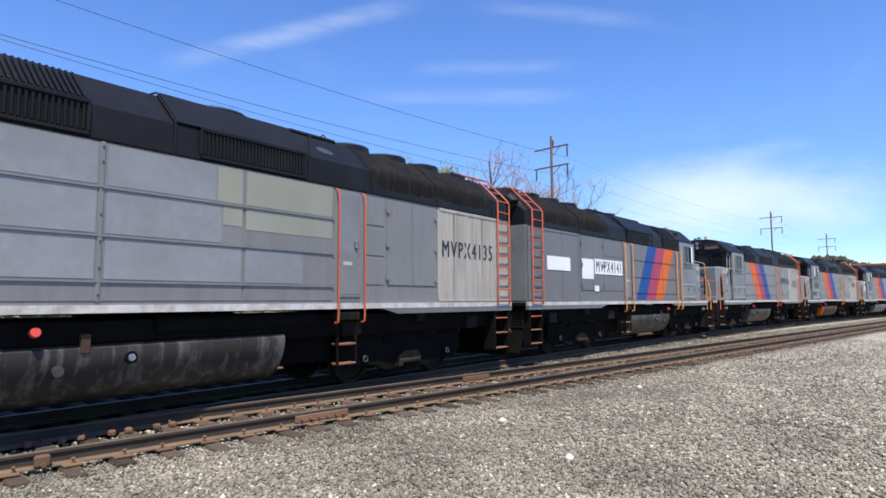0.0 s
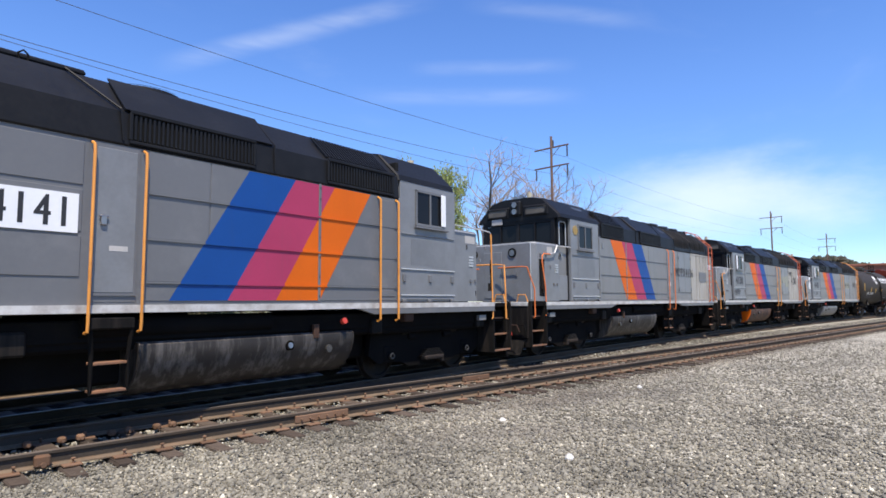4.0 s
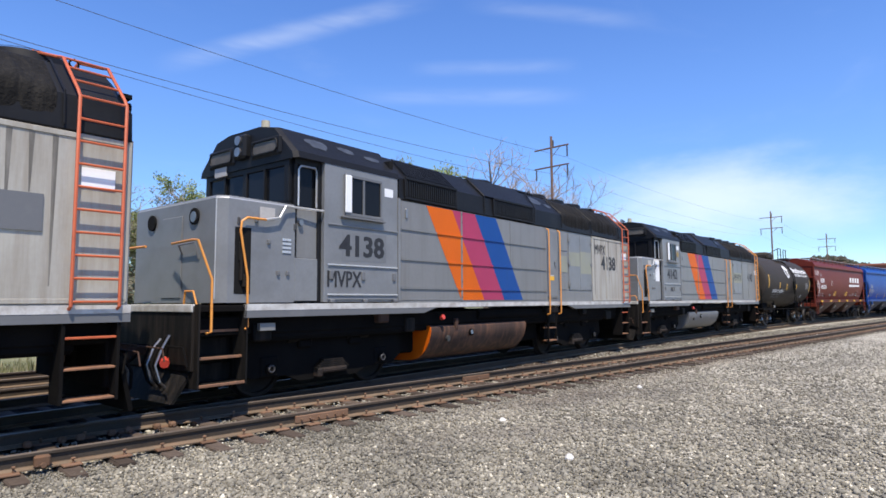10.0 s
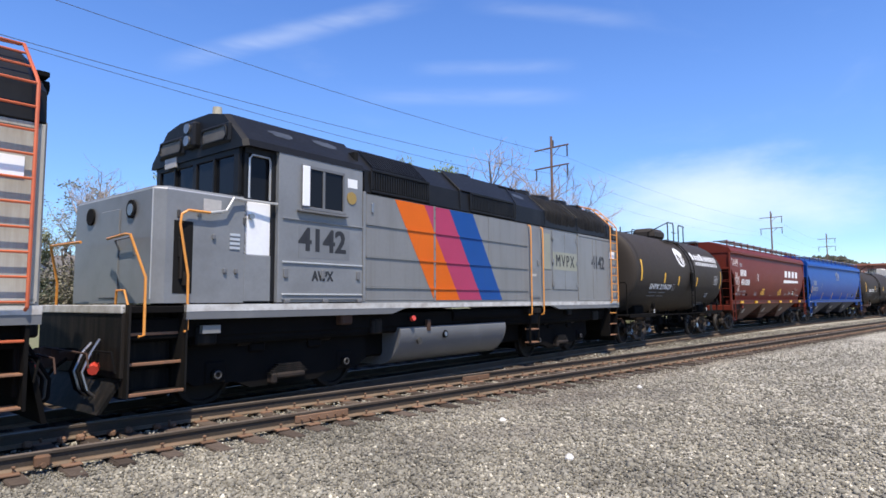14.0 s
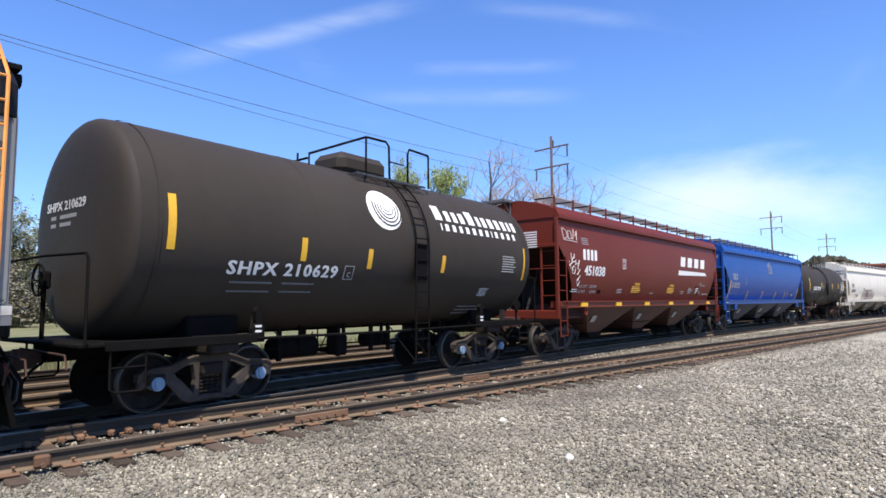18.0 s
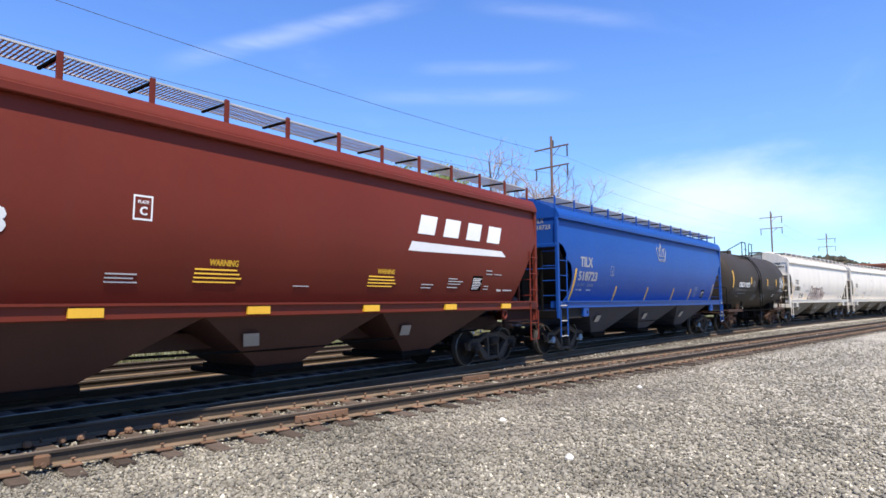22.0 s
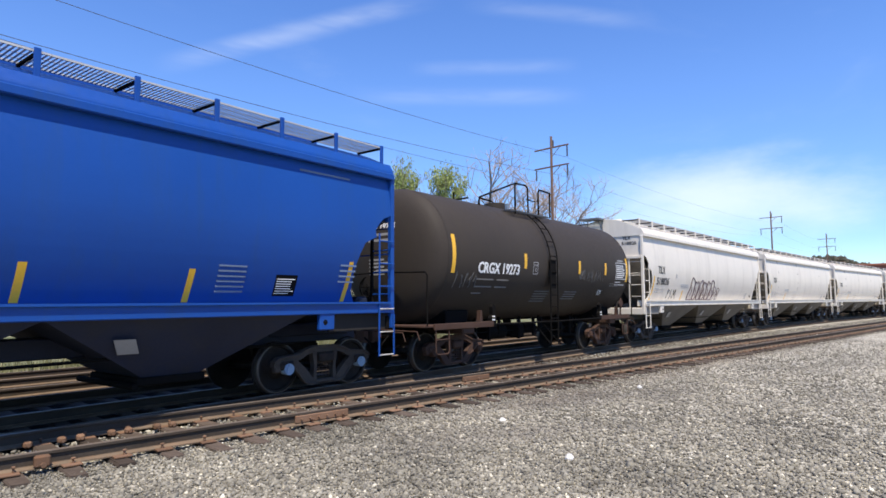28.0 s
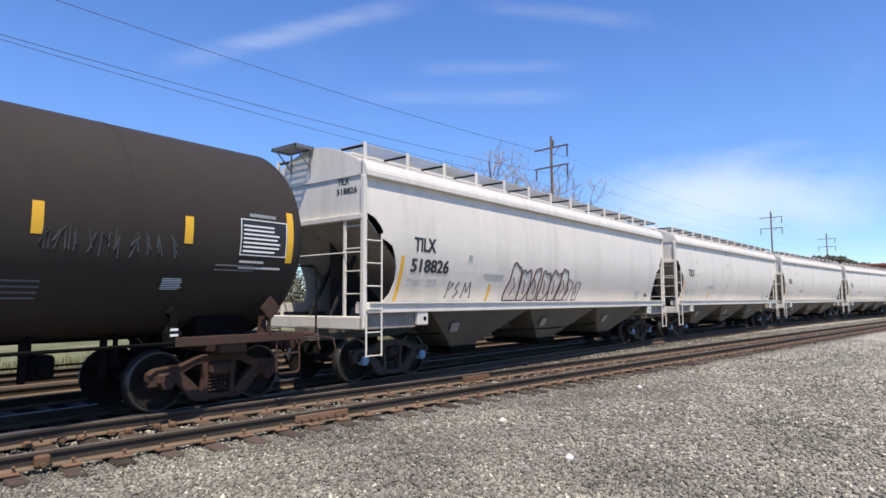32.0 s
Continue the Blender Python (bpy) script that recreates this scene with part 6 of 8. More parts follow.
for l_, drips in ((l1, (14.6, 15.8)), (l3, (14.75, 15.3, 15.72, 15.95, 16.2)), (l4, (14.2, 15.35, 16.05)), (l5, (15.4,))):
    for k, x in enumerate(drips):
        zb_ = 1.85 + 0.37 * ((k * 5) % 4)
        part("drip_streak", B().slab([(x - 0.03, 3.69), (x + 0.035, 3.69), (x + 0.022, (3.69 + zb_) / 2), (x + 0.006, zb_), (x - 0.008, zb_), (x - 0.018, (3.69 + zb_) / 2)], -1.5432, -1.5405), DRIP, l_)
part("warning_label", B().box(11.02, 11.32, -1.549, -1.54, 2.24, 2.36), YELLOW, l4, "yellow door label")
part("warning_label", B().box(11.02, 11.32, -1.549, -1.54, 2.24, 2.36), NOTICE, l3)
for l_ in (l3, l4, l5):
    part("warning_label", B().box(16.5, 16.9, -1.556, -1.53, 3.1, 3.35), WPATCH, l_)
    part("lock_bar", B().box(4.72, 4.78, -1.57, -1.53, 3.4, 3.6, 0.01), STEEL, l_)

# tank car with dark dome, white round mark
TR, TZ = 1.70, 2.79
N1 = 12.45
t1 = tank_car("tank_car", "charcoal brown tank car with white lettering and round mark", N1, TR, TZ, 2.4, 6.4, True, TRUCKM, HUBB, ends=0.70, dish=0.45, cap=True)
CARS.append((t1, 85.05, (2.4, N1 - 2.4), 1))
sy = shell_y(TR, TZ)
for x, z0, z1 in ((1.28, 2.4, 3.2), (5.3, 2.28, 2.66), (7.63, 2.28, 2.66), (11.2, 2.2, 3.05), (3.67, 2.35, 2.75)):
    curved_patch(t1, YELLOW, TR, TZ, x, x + 0.12, z0, z1, label="yellow reflector strip")
words("SHPX 210629", 0.22, WINK, t1, 2.3, -1.4, 2.08, width=2.27, gap=1.15, up=sy)
bars([(2.4, 1.94, 0.8, 0.05), (3.4, 1.94, 0.7, 0.05), (2.4, 1.8, 0.8, 0.05), (3.4, 1.8, 0.7, 0.05), (8.9, 1.5, 0.9, 0.05), (8.9, 1.42, 1.1, 0.05), (8.9, 1.34, 0.7, 0.05)], TINK, t1, -1.4, up=sy)
# company mark: plain disc with dark curves, and two rows of plain blocks for the name
dk = B()
vs, fs = [], []
for i in range(9):
    for j in range(33):
        a, q = 2 * pi * j / 32, i / 8
        x, z = 5.88 + 0.48 * q * cos(a), 3.50 + 0.42 * q * sin(a)
        vs.append((x, sy(z) - 0.004, z))
for i in range(8):
    for j in range(32):
        a = i * 33 + j
        fs.append((a, a + 1, a + 34, a + 33))
part("round_mark", dk.add(vs, fs), WINK, t1, "white round company mark")
for k in range(5):
    pts = []
    for i in range(13):
        a = pi * (0.92 + 1.16 * i / 12)
        x, z = 5.96 + (0.10 + 0.075 * k) * cos(a), 3.55 + (0.07 + 0.075 * k) * sin(a)
        pts.append((x, sy(z) - 0.007, z))
    part("mark_line", B().tube(pts, 0.007 + 0.002 * k, 4), TANKM, t1)
for row, (xx, z, h, ws) in enumerate(((7.5, 3.48, 0.34, (0.40, 0.26, 0.24, 0.28, 0.40, 0.2, 0.26, 0.28, 0.28, 0.26, 0.18, 0.24)), (7.66, 3.24, 0.16, (0.07, 0.2, 0.19, 0.18, 0.2, 0.2, 0.2, 0.19, 0.07, 0.21, 0.2, 0.2, 0.18)))):
    for i, w in enumerate(ws):
        hh = h if row or i in (0, 4) else h * 0.74
        block(t1, WINK, xx + w * 0.12, z, w * 0.66, hh, sy, name="name_block", label="plain white block of the painted name")
        xx += w + (0.03 if row == 0 else 0.08)



def head_words(text, height, width, m, parent, y, z, apex, back, zc):
    """Writing on the leading head of a tank, laid on its bulge; it starts at y and runs towards -y."""
    o = words(text, height, m, parent, 0, 0, 0, width=width, name="head_lettering")
    for v in o.data.vertices:
        yy, zz_ = y - v.co.x, z + v.co.z
        v.co = (apex + back(hypot(yy, zz_ - zc)) - 0.006, yy, zz_)


def head_bars(rows, m, parent, apex, back, zc):
    for y, z, w, h in rows:
        part("head_print", B().loft([[(apex + back(hypot(q, z - zc)) - 0.005, q, z + dz) for dz in (0, h)] for q in (y, y - w / 2, y - w)], closed=False, caps=False), m, parent)


back1 = head_curve(TR, 0.45, True)
head_words("SHPX 210629", 0.15, 1.42, WINK, t1, 0.98, 3.07, 0.70, back1, TZ)
head_bars([(0.80, 2.94, 0.20, 0.06), (0.46, 2.94, 0.60, 0.06), (0.80, 2.82, 0.20, 0.06), (0.46, 2.82, 0.40, 0.06)], GINK, t1, 0.70, back1, TZ)


def data_panel(parent, x, z, w, h, m, up, frame_m=WINK):
    p = part("data_panel", B().loft([[(x, up(q) - 0.002, q), (x + w, up(q) - 0.002, q), (x + w, up(q) + 0.002, q), (x, up(q) + 0.002, q)] for q in [z + h * j / 4 for j in range(5)]]), m, parent)
    for i in range(7):
        q = z + 0.04 + (h - 0.08) * i / 7
        b = B().box(x + 0.03, x + w * (0.7 + 0.25 * rnd.random()), up(q) - 0.006, up(q), q, q + h * 0.05)
        part("panel_print", b, frame_m, p)


data_panel(t1, 10.1, 2.35, 0.8, 0.52, TANKM, sy, GINK)
data_panel(t1, 9.35, 1.74, 0.5, 0.28, TANKM, sy)
for xa, xb, za, zb in ((4.74, 4.98, 2.06, 2.075), (4.74, 4.98, 2.30, 2.315), (4.74, 4.755, 2.075, 2.30), (4.965, 4.98, 2.075, 2.30)):
    curved_patch(t1, GINK, TR, TZ, xa, xb, za, zb, name="plate_mark_edge")
words("C", 0.10, GINK, t1, 4.82, 0, 2.10, width=0.08, up=sy)


# brown covered hopper
N2 = 17.35
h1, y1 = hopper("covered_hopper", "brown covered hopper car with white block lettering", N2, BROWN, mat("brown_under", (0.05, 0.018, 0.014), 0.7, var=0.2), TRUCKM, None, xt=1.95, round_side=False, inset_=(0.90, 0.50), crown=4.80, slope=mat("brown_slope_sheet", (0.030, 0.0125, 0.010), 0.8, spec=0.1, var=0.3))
CARS.append((h1, 97.5, (1.95, N2 - 1.95), 1))
u1 = lambda z: -y1(z) - 0.003
words("451038", 0.33, WINK, h1, 2.62, 0, 2.45, width=1.5, up=u1)


def slant_letters(parent, x, z, h, w, m, up, lean, name):
    """Brand mark as plain slanted blocks."""
    for i in range(4):
        block(parent, m, x + i * w * 1.12, z, w * 0.72, h, up, lean, name, "plain white block")


slant_letters(h1, 2.5, 2.95, 0.34, 0.24, WINK, u1, 0.0, "mark_block")
slant_letters(h1, 11.6, 3.1, 0.42, 0.80, WINK, u1, 0.35, "mark_block")
part("mark_wedge", B().loft([[(11.32, u1(2.72), 2.72), (11.78, u1(2.72), 2.72), (11.78, u1(2.72) + 0.003, 2.72), (11.32, u1(2.72) + 0.003, 2.72)]] + [[(11.32 + 0.1 * k, u1(2.72 + 0.2 * k), 2.72 + 0.2 * k), (15.3 - 0.3 * k, u1(2.72 + 0.2 * k), 2.72 + 0.2 * k), (15.3 - 0.3 * k, u1(2.72 + 0.2 * k) + 0.003, 2.72 + 0.2 * k), (11.32 + 0.1 * k, u1(2.72 + 0.2 * k) + 0.003, 2.72 + 0.2 * k)] for k in (0.3, 1.0)]), WINK, h1, "white wedge below the mark")
for txt, x, z, w in (("LD LMT", 2.42, 2.06, 0.56), ("223100", 3.12, 2.06, 0.50), ("LT WT", 2.42, 1.89, 0.46), ("62900", 3.20, 1.89, 0.42)):
    words(txt, 0.095, GINK, h1, x, 0, z, width=w, up=u1)
bars([(1.95, 1.98, 0.36, 0.04), (1.92, 1.91, 0.42, 0.05), (2.4, 3.62, 0.45, 0.035), (2.42, 3.56, 0.45, 0.035), (2.44, 3.50, 0.45, 0.035), (2.46, 3.44, 0.45, 0.035), (12.85, 2.15, 0.35, 0.03), (12.85, 2.09, 0.58, 0.03), (12.85, 2.03, 0.5, 0.03), (12.85, 1.95, 0.4, 0.03), (14.36, 2.38, 0.26, 0.04), (14.36, 2.30, 0.3, 0.03), (14.75, 2.30, 0.35, 0.03), (14.36, 2.0, 0.22, 0.03), (14.36, 1.93, 0.22, 0.03), (15.0, 1.88, 0.2, 0.09), (15.3, 1.90, 0.45, 0.05), (8.43, 1.91, 0.35, 0.025), (5.3, 2.02, 0.42, 0.03), (5.3, 1.965, 0.38, 0.03), (5.3, 1.91, 0.44, 0.03), (11.9, 2.0, 0.42, 0.03), (11.9, 1.93, 0.36, 0.03)], GINK, h1, 0, up=u1)
for a in (0.0, 3.68):
    words("WARNING", 0.10, YELLOW, h1, 6.78 + a, 0, 2.20, width=0.5, up=u1)
    bars([(6.56 + a, 2.125 - 0.062 * k, 0.72 + 0.05 * (k % 3), 0.036) for k in range(4)], YELLOW, h1, 0, up=u1)
part("dark_plate", B().loft([[(3.78, u1(q), q), (4.02, u1(q), q), (4.02, u1(q) + 0.003, q), (3.78, u1(q) + 0.003, q)] for q in (1.88, 2.0)]), UNDER, h1)
data_panel(h1, 13.82, 1.90, 0.42, 0.36, UNDER, u1)
for xa, xb, za, zb in ((5.57, 5.84, 2.77, 2.795), (5.57, 5.84, 3.09, 3.115), (5.57, 5.592, 2.795, 3.09), (5.818, 5.84, 2.795, 3.09)):
    part("plate_mark_edge", B().loft([[(xa, u1(q), q), (xb, u1(q), q), (xb, u1(q) + 0.003, q), (xa, u1(q) + 0.003, q)] for q in (za, zb)]), WINK, h1)
words("PLATE", 0.045, WINK, h1, 5.63, 0, 3.0, width=0.15, up=u1)
words("C", 0.12, WINK, h1, 5.66, 0, 2.84, width=0.10, up=u1)
for x in (2.2, 4.8, 7.37, 9.94, 12.5, 14.9):
    part("sill_reflector", B().box(x, x + 0.42, -1.667, -1.62, 1.46, 1.58), YELLOW, h1, "yellow reflector on the sill")
# sprayed tag as plain strokes
SPRAY = mat("sprayed_dull_white", (0.52, 0.46, 0.45), 0.7, var=0.3)
for pts, rr in ((((0.98, 3.86), (1.06, 3.52), (1.30, 3.60), (1.24, 3.80), (1.02, 3.86)), 0.02), (((1.36, 3.56), (1.34, 3.80), (1.54, 3.80), (1.58, 3.56), (1.36, 3.56)), 0.02), (((1.66, 3.56), (1.72, 3.86), (1.80, 3.66), (1.92, 3.84), (1.90, 3.54)), 0.02), (((1.06, 3.50), (1.5, 3.50), (1.95, 3.48)), 0.014),
                (((1.30, 3.12), (1.36, 2.84), (1.44, 2.98)), 0.022), (((1.20, 2.72), (1.48, 2.86), (1.70, 2.80)), 0.02), (((1.20, 2.86), (1.34, 2.62)), 0.018), (((1.52, 3.1), (1.50, 2.96)), 0.022), (((1.40, 2.66), (1.44, 2.50), (1.60, 2.48), (1.64, 2.66), (1.50, 2.72), (1.42, 2.62), (1.52, 2.58)), 0.018), (((1.62, 2.92), (1.60, 2.76), (1.76, 2.80), (1.80, 2.62)), 0.02), (((1.86, 2.92), (1.78, 2.66), (1.94, 2.64), (1.80, 2.46), (1.98, 2.44), (1.86, 2.28), (2.0, 2.26), (1.92, 2.10)), 0.022), (((1.80, 2.30), (1.86, 2.16)), 0.02)):
    part("sprayed_stroke", B().tube([(e + 0.2 if z > 3.4 else e + 0.36, u1(z) - 0.001, z) for e, z in pts], rr, 5), SPRAY, h1)
for k in range(7):
    part("end_print", B().box(0.765, 0.772, -0.95, -0.35 - 0.1 * (k % 3), 3.72 - 0.075 * k, 3.76 - 0.075 * k), WINK, h1)

# blue covered hopper
N3 = 18.1
h2, y2 = hopper("covered_hopper", "bright blue covered hopper car with white numbers", N3, BLUE, mat("blue_under", (0.004, 0.009, 0.028), 0.7, var=0.2), TRUCKM, HUBB, grime=mat("blue_shaded_bay", (0.009, 0.016, 0.04), 0.7, var=0.3, dirt=(0.022, 0.022, 0.026), amount=0.4), xt=2.05, endm=UNDER)
CARS.append((h2, 114.85, (2.05, N3 - 2.05), 1))
BINK = mat("blue_stained_stencil", (0.10, 0.14, 0.22), 0.6, var=0.3)
u2 = lambda z: -y2(z) - 0.003
words("TILX", 0.32, GINK, h2, 2.15, 0, 2.72, width=0.85, up=u2)
words("518723", 0.30, GINK, h2, 2.1, 0, 2.28, width=1.3, up=u2)
for txt, x, w in (("LD LMT", 2.1, 0.48), ("221400", 2.8, 0.42)):
    words(txt, 0.09, BINK, h2, x, 0, 2.10, width=w, up=u2)
bars([(2.1, 1.96, 0.12, 0.06), (2.28, 1.96, 0.2, 0.06), (2.8, 1.96, 0.32, 0.06)] + [(13.5, 2.2 - 0.08 * k, 0.5, 0.04) for k in range(6)] + [(16.0, 2.3 - 0.1 * k, 0.4, 0.05) for k in range(4)] + [(15.0, 3.95, 1.2, 0.05)], BINK, h2, 0, up=u2)
data_panel(h2, 14.6, 1.75, 0.45, 0.36, UNDER, u2)
for xa, xb, za, zb in ((4.40, 4.66, 2.50, 2.515), (4.40, 4.66, 2.80, 2.815), (4.40, 4.415, 2.515, 2.80), (4.645, 4.66, 2.515, 2.80)):
    part("plate_mark_edge", B().loft([[(xa, u2(q), q), (xb, u2(q), q), (xb, u2(q) + 0.003, q), (xa, u2(q) + 0.003, q)] for q in (za, zb)]), GINK, h2)
words("C", 0.11, GINK, h2, 4.485, 0, 2.55, width=0.09, up=u2)
for x, hh in ((1.80, 1.0), (5.0, 0.5), (7.9, 0.5), (10.8, 0.5), (13.0, 0.5), (16.18, 0.75)):
    part("reflector", B().loft([[(x + 0.05 * (q - 1.65), u2(q), q), (x + 0.1 + 0.05 * (q - 1.65), u2(q), q), (x + 0.1 + 0.05 * (q - 1.65), u2(q) + 0.003, q), (x + 0.05 * (q - 1.65), u2(q) + 0.003, q)] for q in [1.65 + hh * j / 6 for j in range(7)]]), YELLOW, h2, "yellow reflector strip")


def end_words(text, height, width, m, parent, y, z):
    """Writing on the end sheet that leads."""
    words(text, height, m, parent, 0, 0, 0, width=width).matrix_basis = pose(0.775, y, z, rz=-90)


end_words("TILX", 0.15, 0.34, GINK, h2, -0.75, 4.02)
end_words("518723", 0.14, 0.60, GINK, h2, -0.72, 3.82)
# crown-like outline as plain strokes
for pts in (((8.88, 3.22), (8.82, 3.42), (8.72, 3.62), (8.80, 3.76), (8.95, 3.72), (9.02, 3.50), (9.05, 3.74), (9.18, 3.80), (9.21, 3.94), (9.25, 3.80), (9.38, 3.74), (9.41, 3.50), (9.48, 3.72), (9.63, 3.76), (9.70, 3.62), (9.60, 3.42), (9.55, 3.22), (8.88, 3.22)), ((8.86, 3.29), (9.57, 3.29)), ((8.84, 3.42), (9.58, 3.42)), ((9.02, 3.5), (9.0, 3.42)), ((9.21, 3.8), (9.21, 3.42)), ((9.41, 3.5), (9.43, 3.42))):
    part("emblem_stroke", B().tube([(x, u2(z) - 0.001, z) for x, z in pts], 0.016, 4), GINK, h2)

# short tank car
TR, TZ = 1.66, 2.75
sy = shell_y(TR, TZ)
N4 = 12.4
t2 = tank_car("tank_car", "charcoal brown tank car with rusty trucks and white marks", N4, TR, TZ, 1.95, 5.3, False, RUSTY, RUSTY, ends=0.40, dish=0.52)
CARS.append((t2, 133.0, (1.95, N4 - 1.95), 1))
for x, z0, z1 in ((1.05, 2.3, 3.2), (4.24, 2.52, 2.92), (7.5, 2.48, 2.88), (9.45, 2.5, 2.9), (11.28, 2.3, 3.15)):
    curved_patch(t2, YELLOW, TR, TZ, x, x + 0.13, z0, z1, label="yellow reflector strip")
words("CRGX 19273", 0.28, WINK, t2, 2.1, -1.4, 2.33, width=1.9, up=sy)
bars([(2.1, 2.16, 0.75, 0.05), (3.0, 2.16, 0.55, 0.05), (2.1, 1.98, 0.75, 0.05), (3.0, 1.98, 0.55, 0.05), (2.1, 1.82, 0.4, 0.05)] + [(5.1, 1.9 - 0.07 * k, 0.8, 0.035) for k in range(5)] + [(6.9, 1.9 - 0.07 * k, 0.8, 0.035) for k in range(4)] + [(10.0, 2.2 - 0.07 * k, 0.7, 0.035) for k in range(2)], TINK, t2, -1.4, up=sy)
data_panel(t2, 10.4, 2.4, 0.85, 0.55, INK, sy, WINK)
for xa, xb, za, zb in ((10.38, 11.27, 2.385, 2.40), (10.38, 11.27, 2.95, 2.965), (10.38, 10.395, 2.40, 2.95), (11.255, 11.27, 2.40, 2.95)):
    curved_patch(t2, WINK, TR, TZ, xa, xb, za, zb, name="panel_edge", dr=0.008)
bars([(10.55, 3.0, 0.5, 0.07), (10.4, 2.26, 0.45, 0.05), (10.4, 2.17, 0.8, 0.05)], GINK, t2, -1.4, up=sy)
for xa, xb, za, zb in ((4.72, 4.98, 2.38, 2.40), (4.72, 4.98, 2.70, 2.72), (4.72, 4.738, 2.40, 2.70), (4.962, 4.98, 2.40, 2.70)):
    curved_patch(t2, GINK, TR, TZ, xa, xb, za, zb, name="plate_mark_edge")
words("PLATE", 0.05, GINK, t2, 4.76, 0, 2.60, width=0.18, up=sy)
words("C", 0.11, GINK, t2, 4.81, 0, 2.45, width=0.09, up=sy)
data_panel(t2, 9.2, 1.8, 0.4, 0.25, TANKM, sy)

back2 = head_curve(TR, 0.52, False)
head_words("CRGX 19273", 0.16, 1.10, WINK, t2, 0.70, 3.36, 0.40, back2, TZ)
head_bars([(0.70, 3.22, 0.16, 0.06), (0.45, 3.22, 0.75, 0.06), (0.70, 3.08, 0.16, 0.06), (0.45, 3.08, 0.75, 0.06)] + [(0.40, 2.62 - 0.085 * k, 0.5 + 0.14 * (k % 2), 0.045) for k in range(5)], GINK, t2, 0.40, back2, TZ)
# faint sprayed scrawls on the shell
FAINT = mat("faded_chalky_spray", (0.062, 0.064, 0.066), 0.7, var=0.4)
rs_ = random.Random(31)
for x0_, z0_, n_l, hgt in ((1.25, 2.0, 5, 0.30), (7.55, 2.28, 10, 0.30), (5.6, 2.32, 4, 0.26)):
    for i in range(n_l):
        xa = x0_ + i * hgt * 0.62
        pts = [(xa + rs_.uniform(0, 0.16), z0_ + hgt * f + rs_.uniform(-0.04, 0.04)) for f in (0.0, 0.9, 0.45, 1.05, 0.2)]
        part("sprayed_stroke", B().tube([(x, sy(z) - 0.001, z) for x, z in pts], 0.012, 4), FAINT, t2)


# off-white covered hoppers
N5 = 18.45
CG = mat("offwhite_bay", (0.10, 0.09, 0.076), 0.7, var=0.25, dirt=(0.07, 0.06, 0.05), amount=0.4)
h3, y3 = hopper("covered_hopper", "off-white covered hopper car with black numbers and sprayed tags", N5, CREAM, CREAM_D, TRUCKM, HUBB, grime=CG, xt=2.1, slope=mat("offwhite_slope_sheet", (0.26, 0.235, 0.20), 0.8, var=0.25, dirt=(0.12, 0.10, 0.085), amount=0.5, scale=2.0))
u3 = lambda z: -y3(z) - 0.003
CARS.append((h3, 145.4, (2.1, N5 - 2.1), 1))


def cream_marks(h, number):
    words("TILX", 0.30, INK, h, 2.2, 0, 2.72, width=0.72, up=u3)
    if number:
        words(number, 0.30, INK, h, 2.15, 0, 2.27, width=1.3, up=u3)
    bars([(2.1, 2.10, 0.12, 0.05), (2.28, 2.10, 0.25, 0.05), (2.75, 2.10, 0.34, 0.05), (2.1, 1.96, 0.12, 0.05), (2.28, 1.96, 0.2, 0.05), (2.75, 1.96, 0.32, 0.05)] + [(4.9, 2.28 - 0.08 * k, 0.9, 0.05) for k in range(2)] + [(15.0, 1.95 - 0.08 * k, 0.5, 0.05) for k in range(4)], GINK, h, 0, up=u3)
    for x, hh in ((1.82, 0.95), (5.2, 0.42)):
        part("reflector", B().loft([[(x, u3(q), q), (x + 0.1, u3(q), q), (x + 0.1, u3(q) + 0.003, q), (x, u3(q) + 0.003, q)] for q in [1.65 + hh * j / 6 for j in range(7)]]), YELLOW, h)
    part("data_panel", B().box(16.0, 16.2, u3(1.9), u3(1.9) + 0.01, 1.78, 1.98), INK, h)


STREAK = mat("grime_streak", (0.40, 0.37, 0.32), 0.7, var=0.25, dirt=(0.58, 0.54, 0.47), amount=0.6, streak=1)
for k in (1, 2, 3, 4):
    h = copy_thing(h3, pose(0, 0, 0))
    tagged(h, "off-white covered hopper car streaked with grey grime")
    for o in h.children:
        if o.name.startswith("wheelset"):
            WHEELSETS.append((o, o.matrix_basis.translation.x, 0.457, -1))
    cream_marks(h, None)
    for j in range(3):
        xs_ = 2.6 + j * 5.1 + 1.6 * ((k * 7 + j * 3) % 5) / 5
        w = 0.10 + 0.08 * ((k + j) % 3)
        b = B()
        b.loft([[(xs_ + w * g, u3(q), q), (xs_ + w * (1.3 - g), u3(q), q), (xs_ + w * (1.3 - g), u3(q) + 0.002, q), (xs_ + w * g, u3(q) + 0.002, q)] for q, g in ((1.9 + 0.2 * j, 0.62), (2.4, 0.4), (2.8, 0.3), (3.4, 0.1), (4.0, 0.0), (4.12, -0.1))])
        part("rain_streak", b, STREAK, h)
    CARS.append((h, 145.4 + N5 * k, (2.1, N5 - 2.1), 1))
cream_marks(h3, "518826")
end_words("TILX", 0.14, 0.34, INK, h3, -0.75, 4.02)
end_words("518826", 0.13, 0.60, INK, h3, -0.72, 3.82)
data_panel(h3, 4.15, 2.55, 0.22, 0.24, CREAM, u3, GINK)
TAG = mat("sprayed_maroon", (0.07, 0.03, 0.03), 0.6)
TAGF = mat("sprayed_pale_grey", (0.50, 0.455, 0.405), 0.6, var=0.25)
rt = random.Random(12)
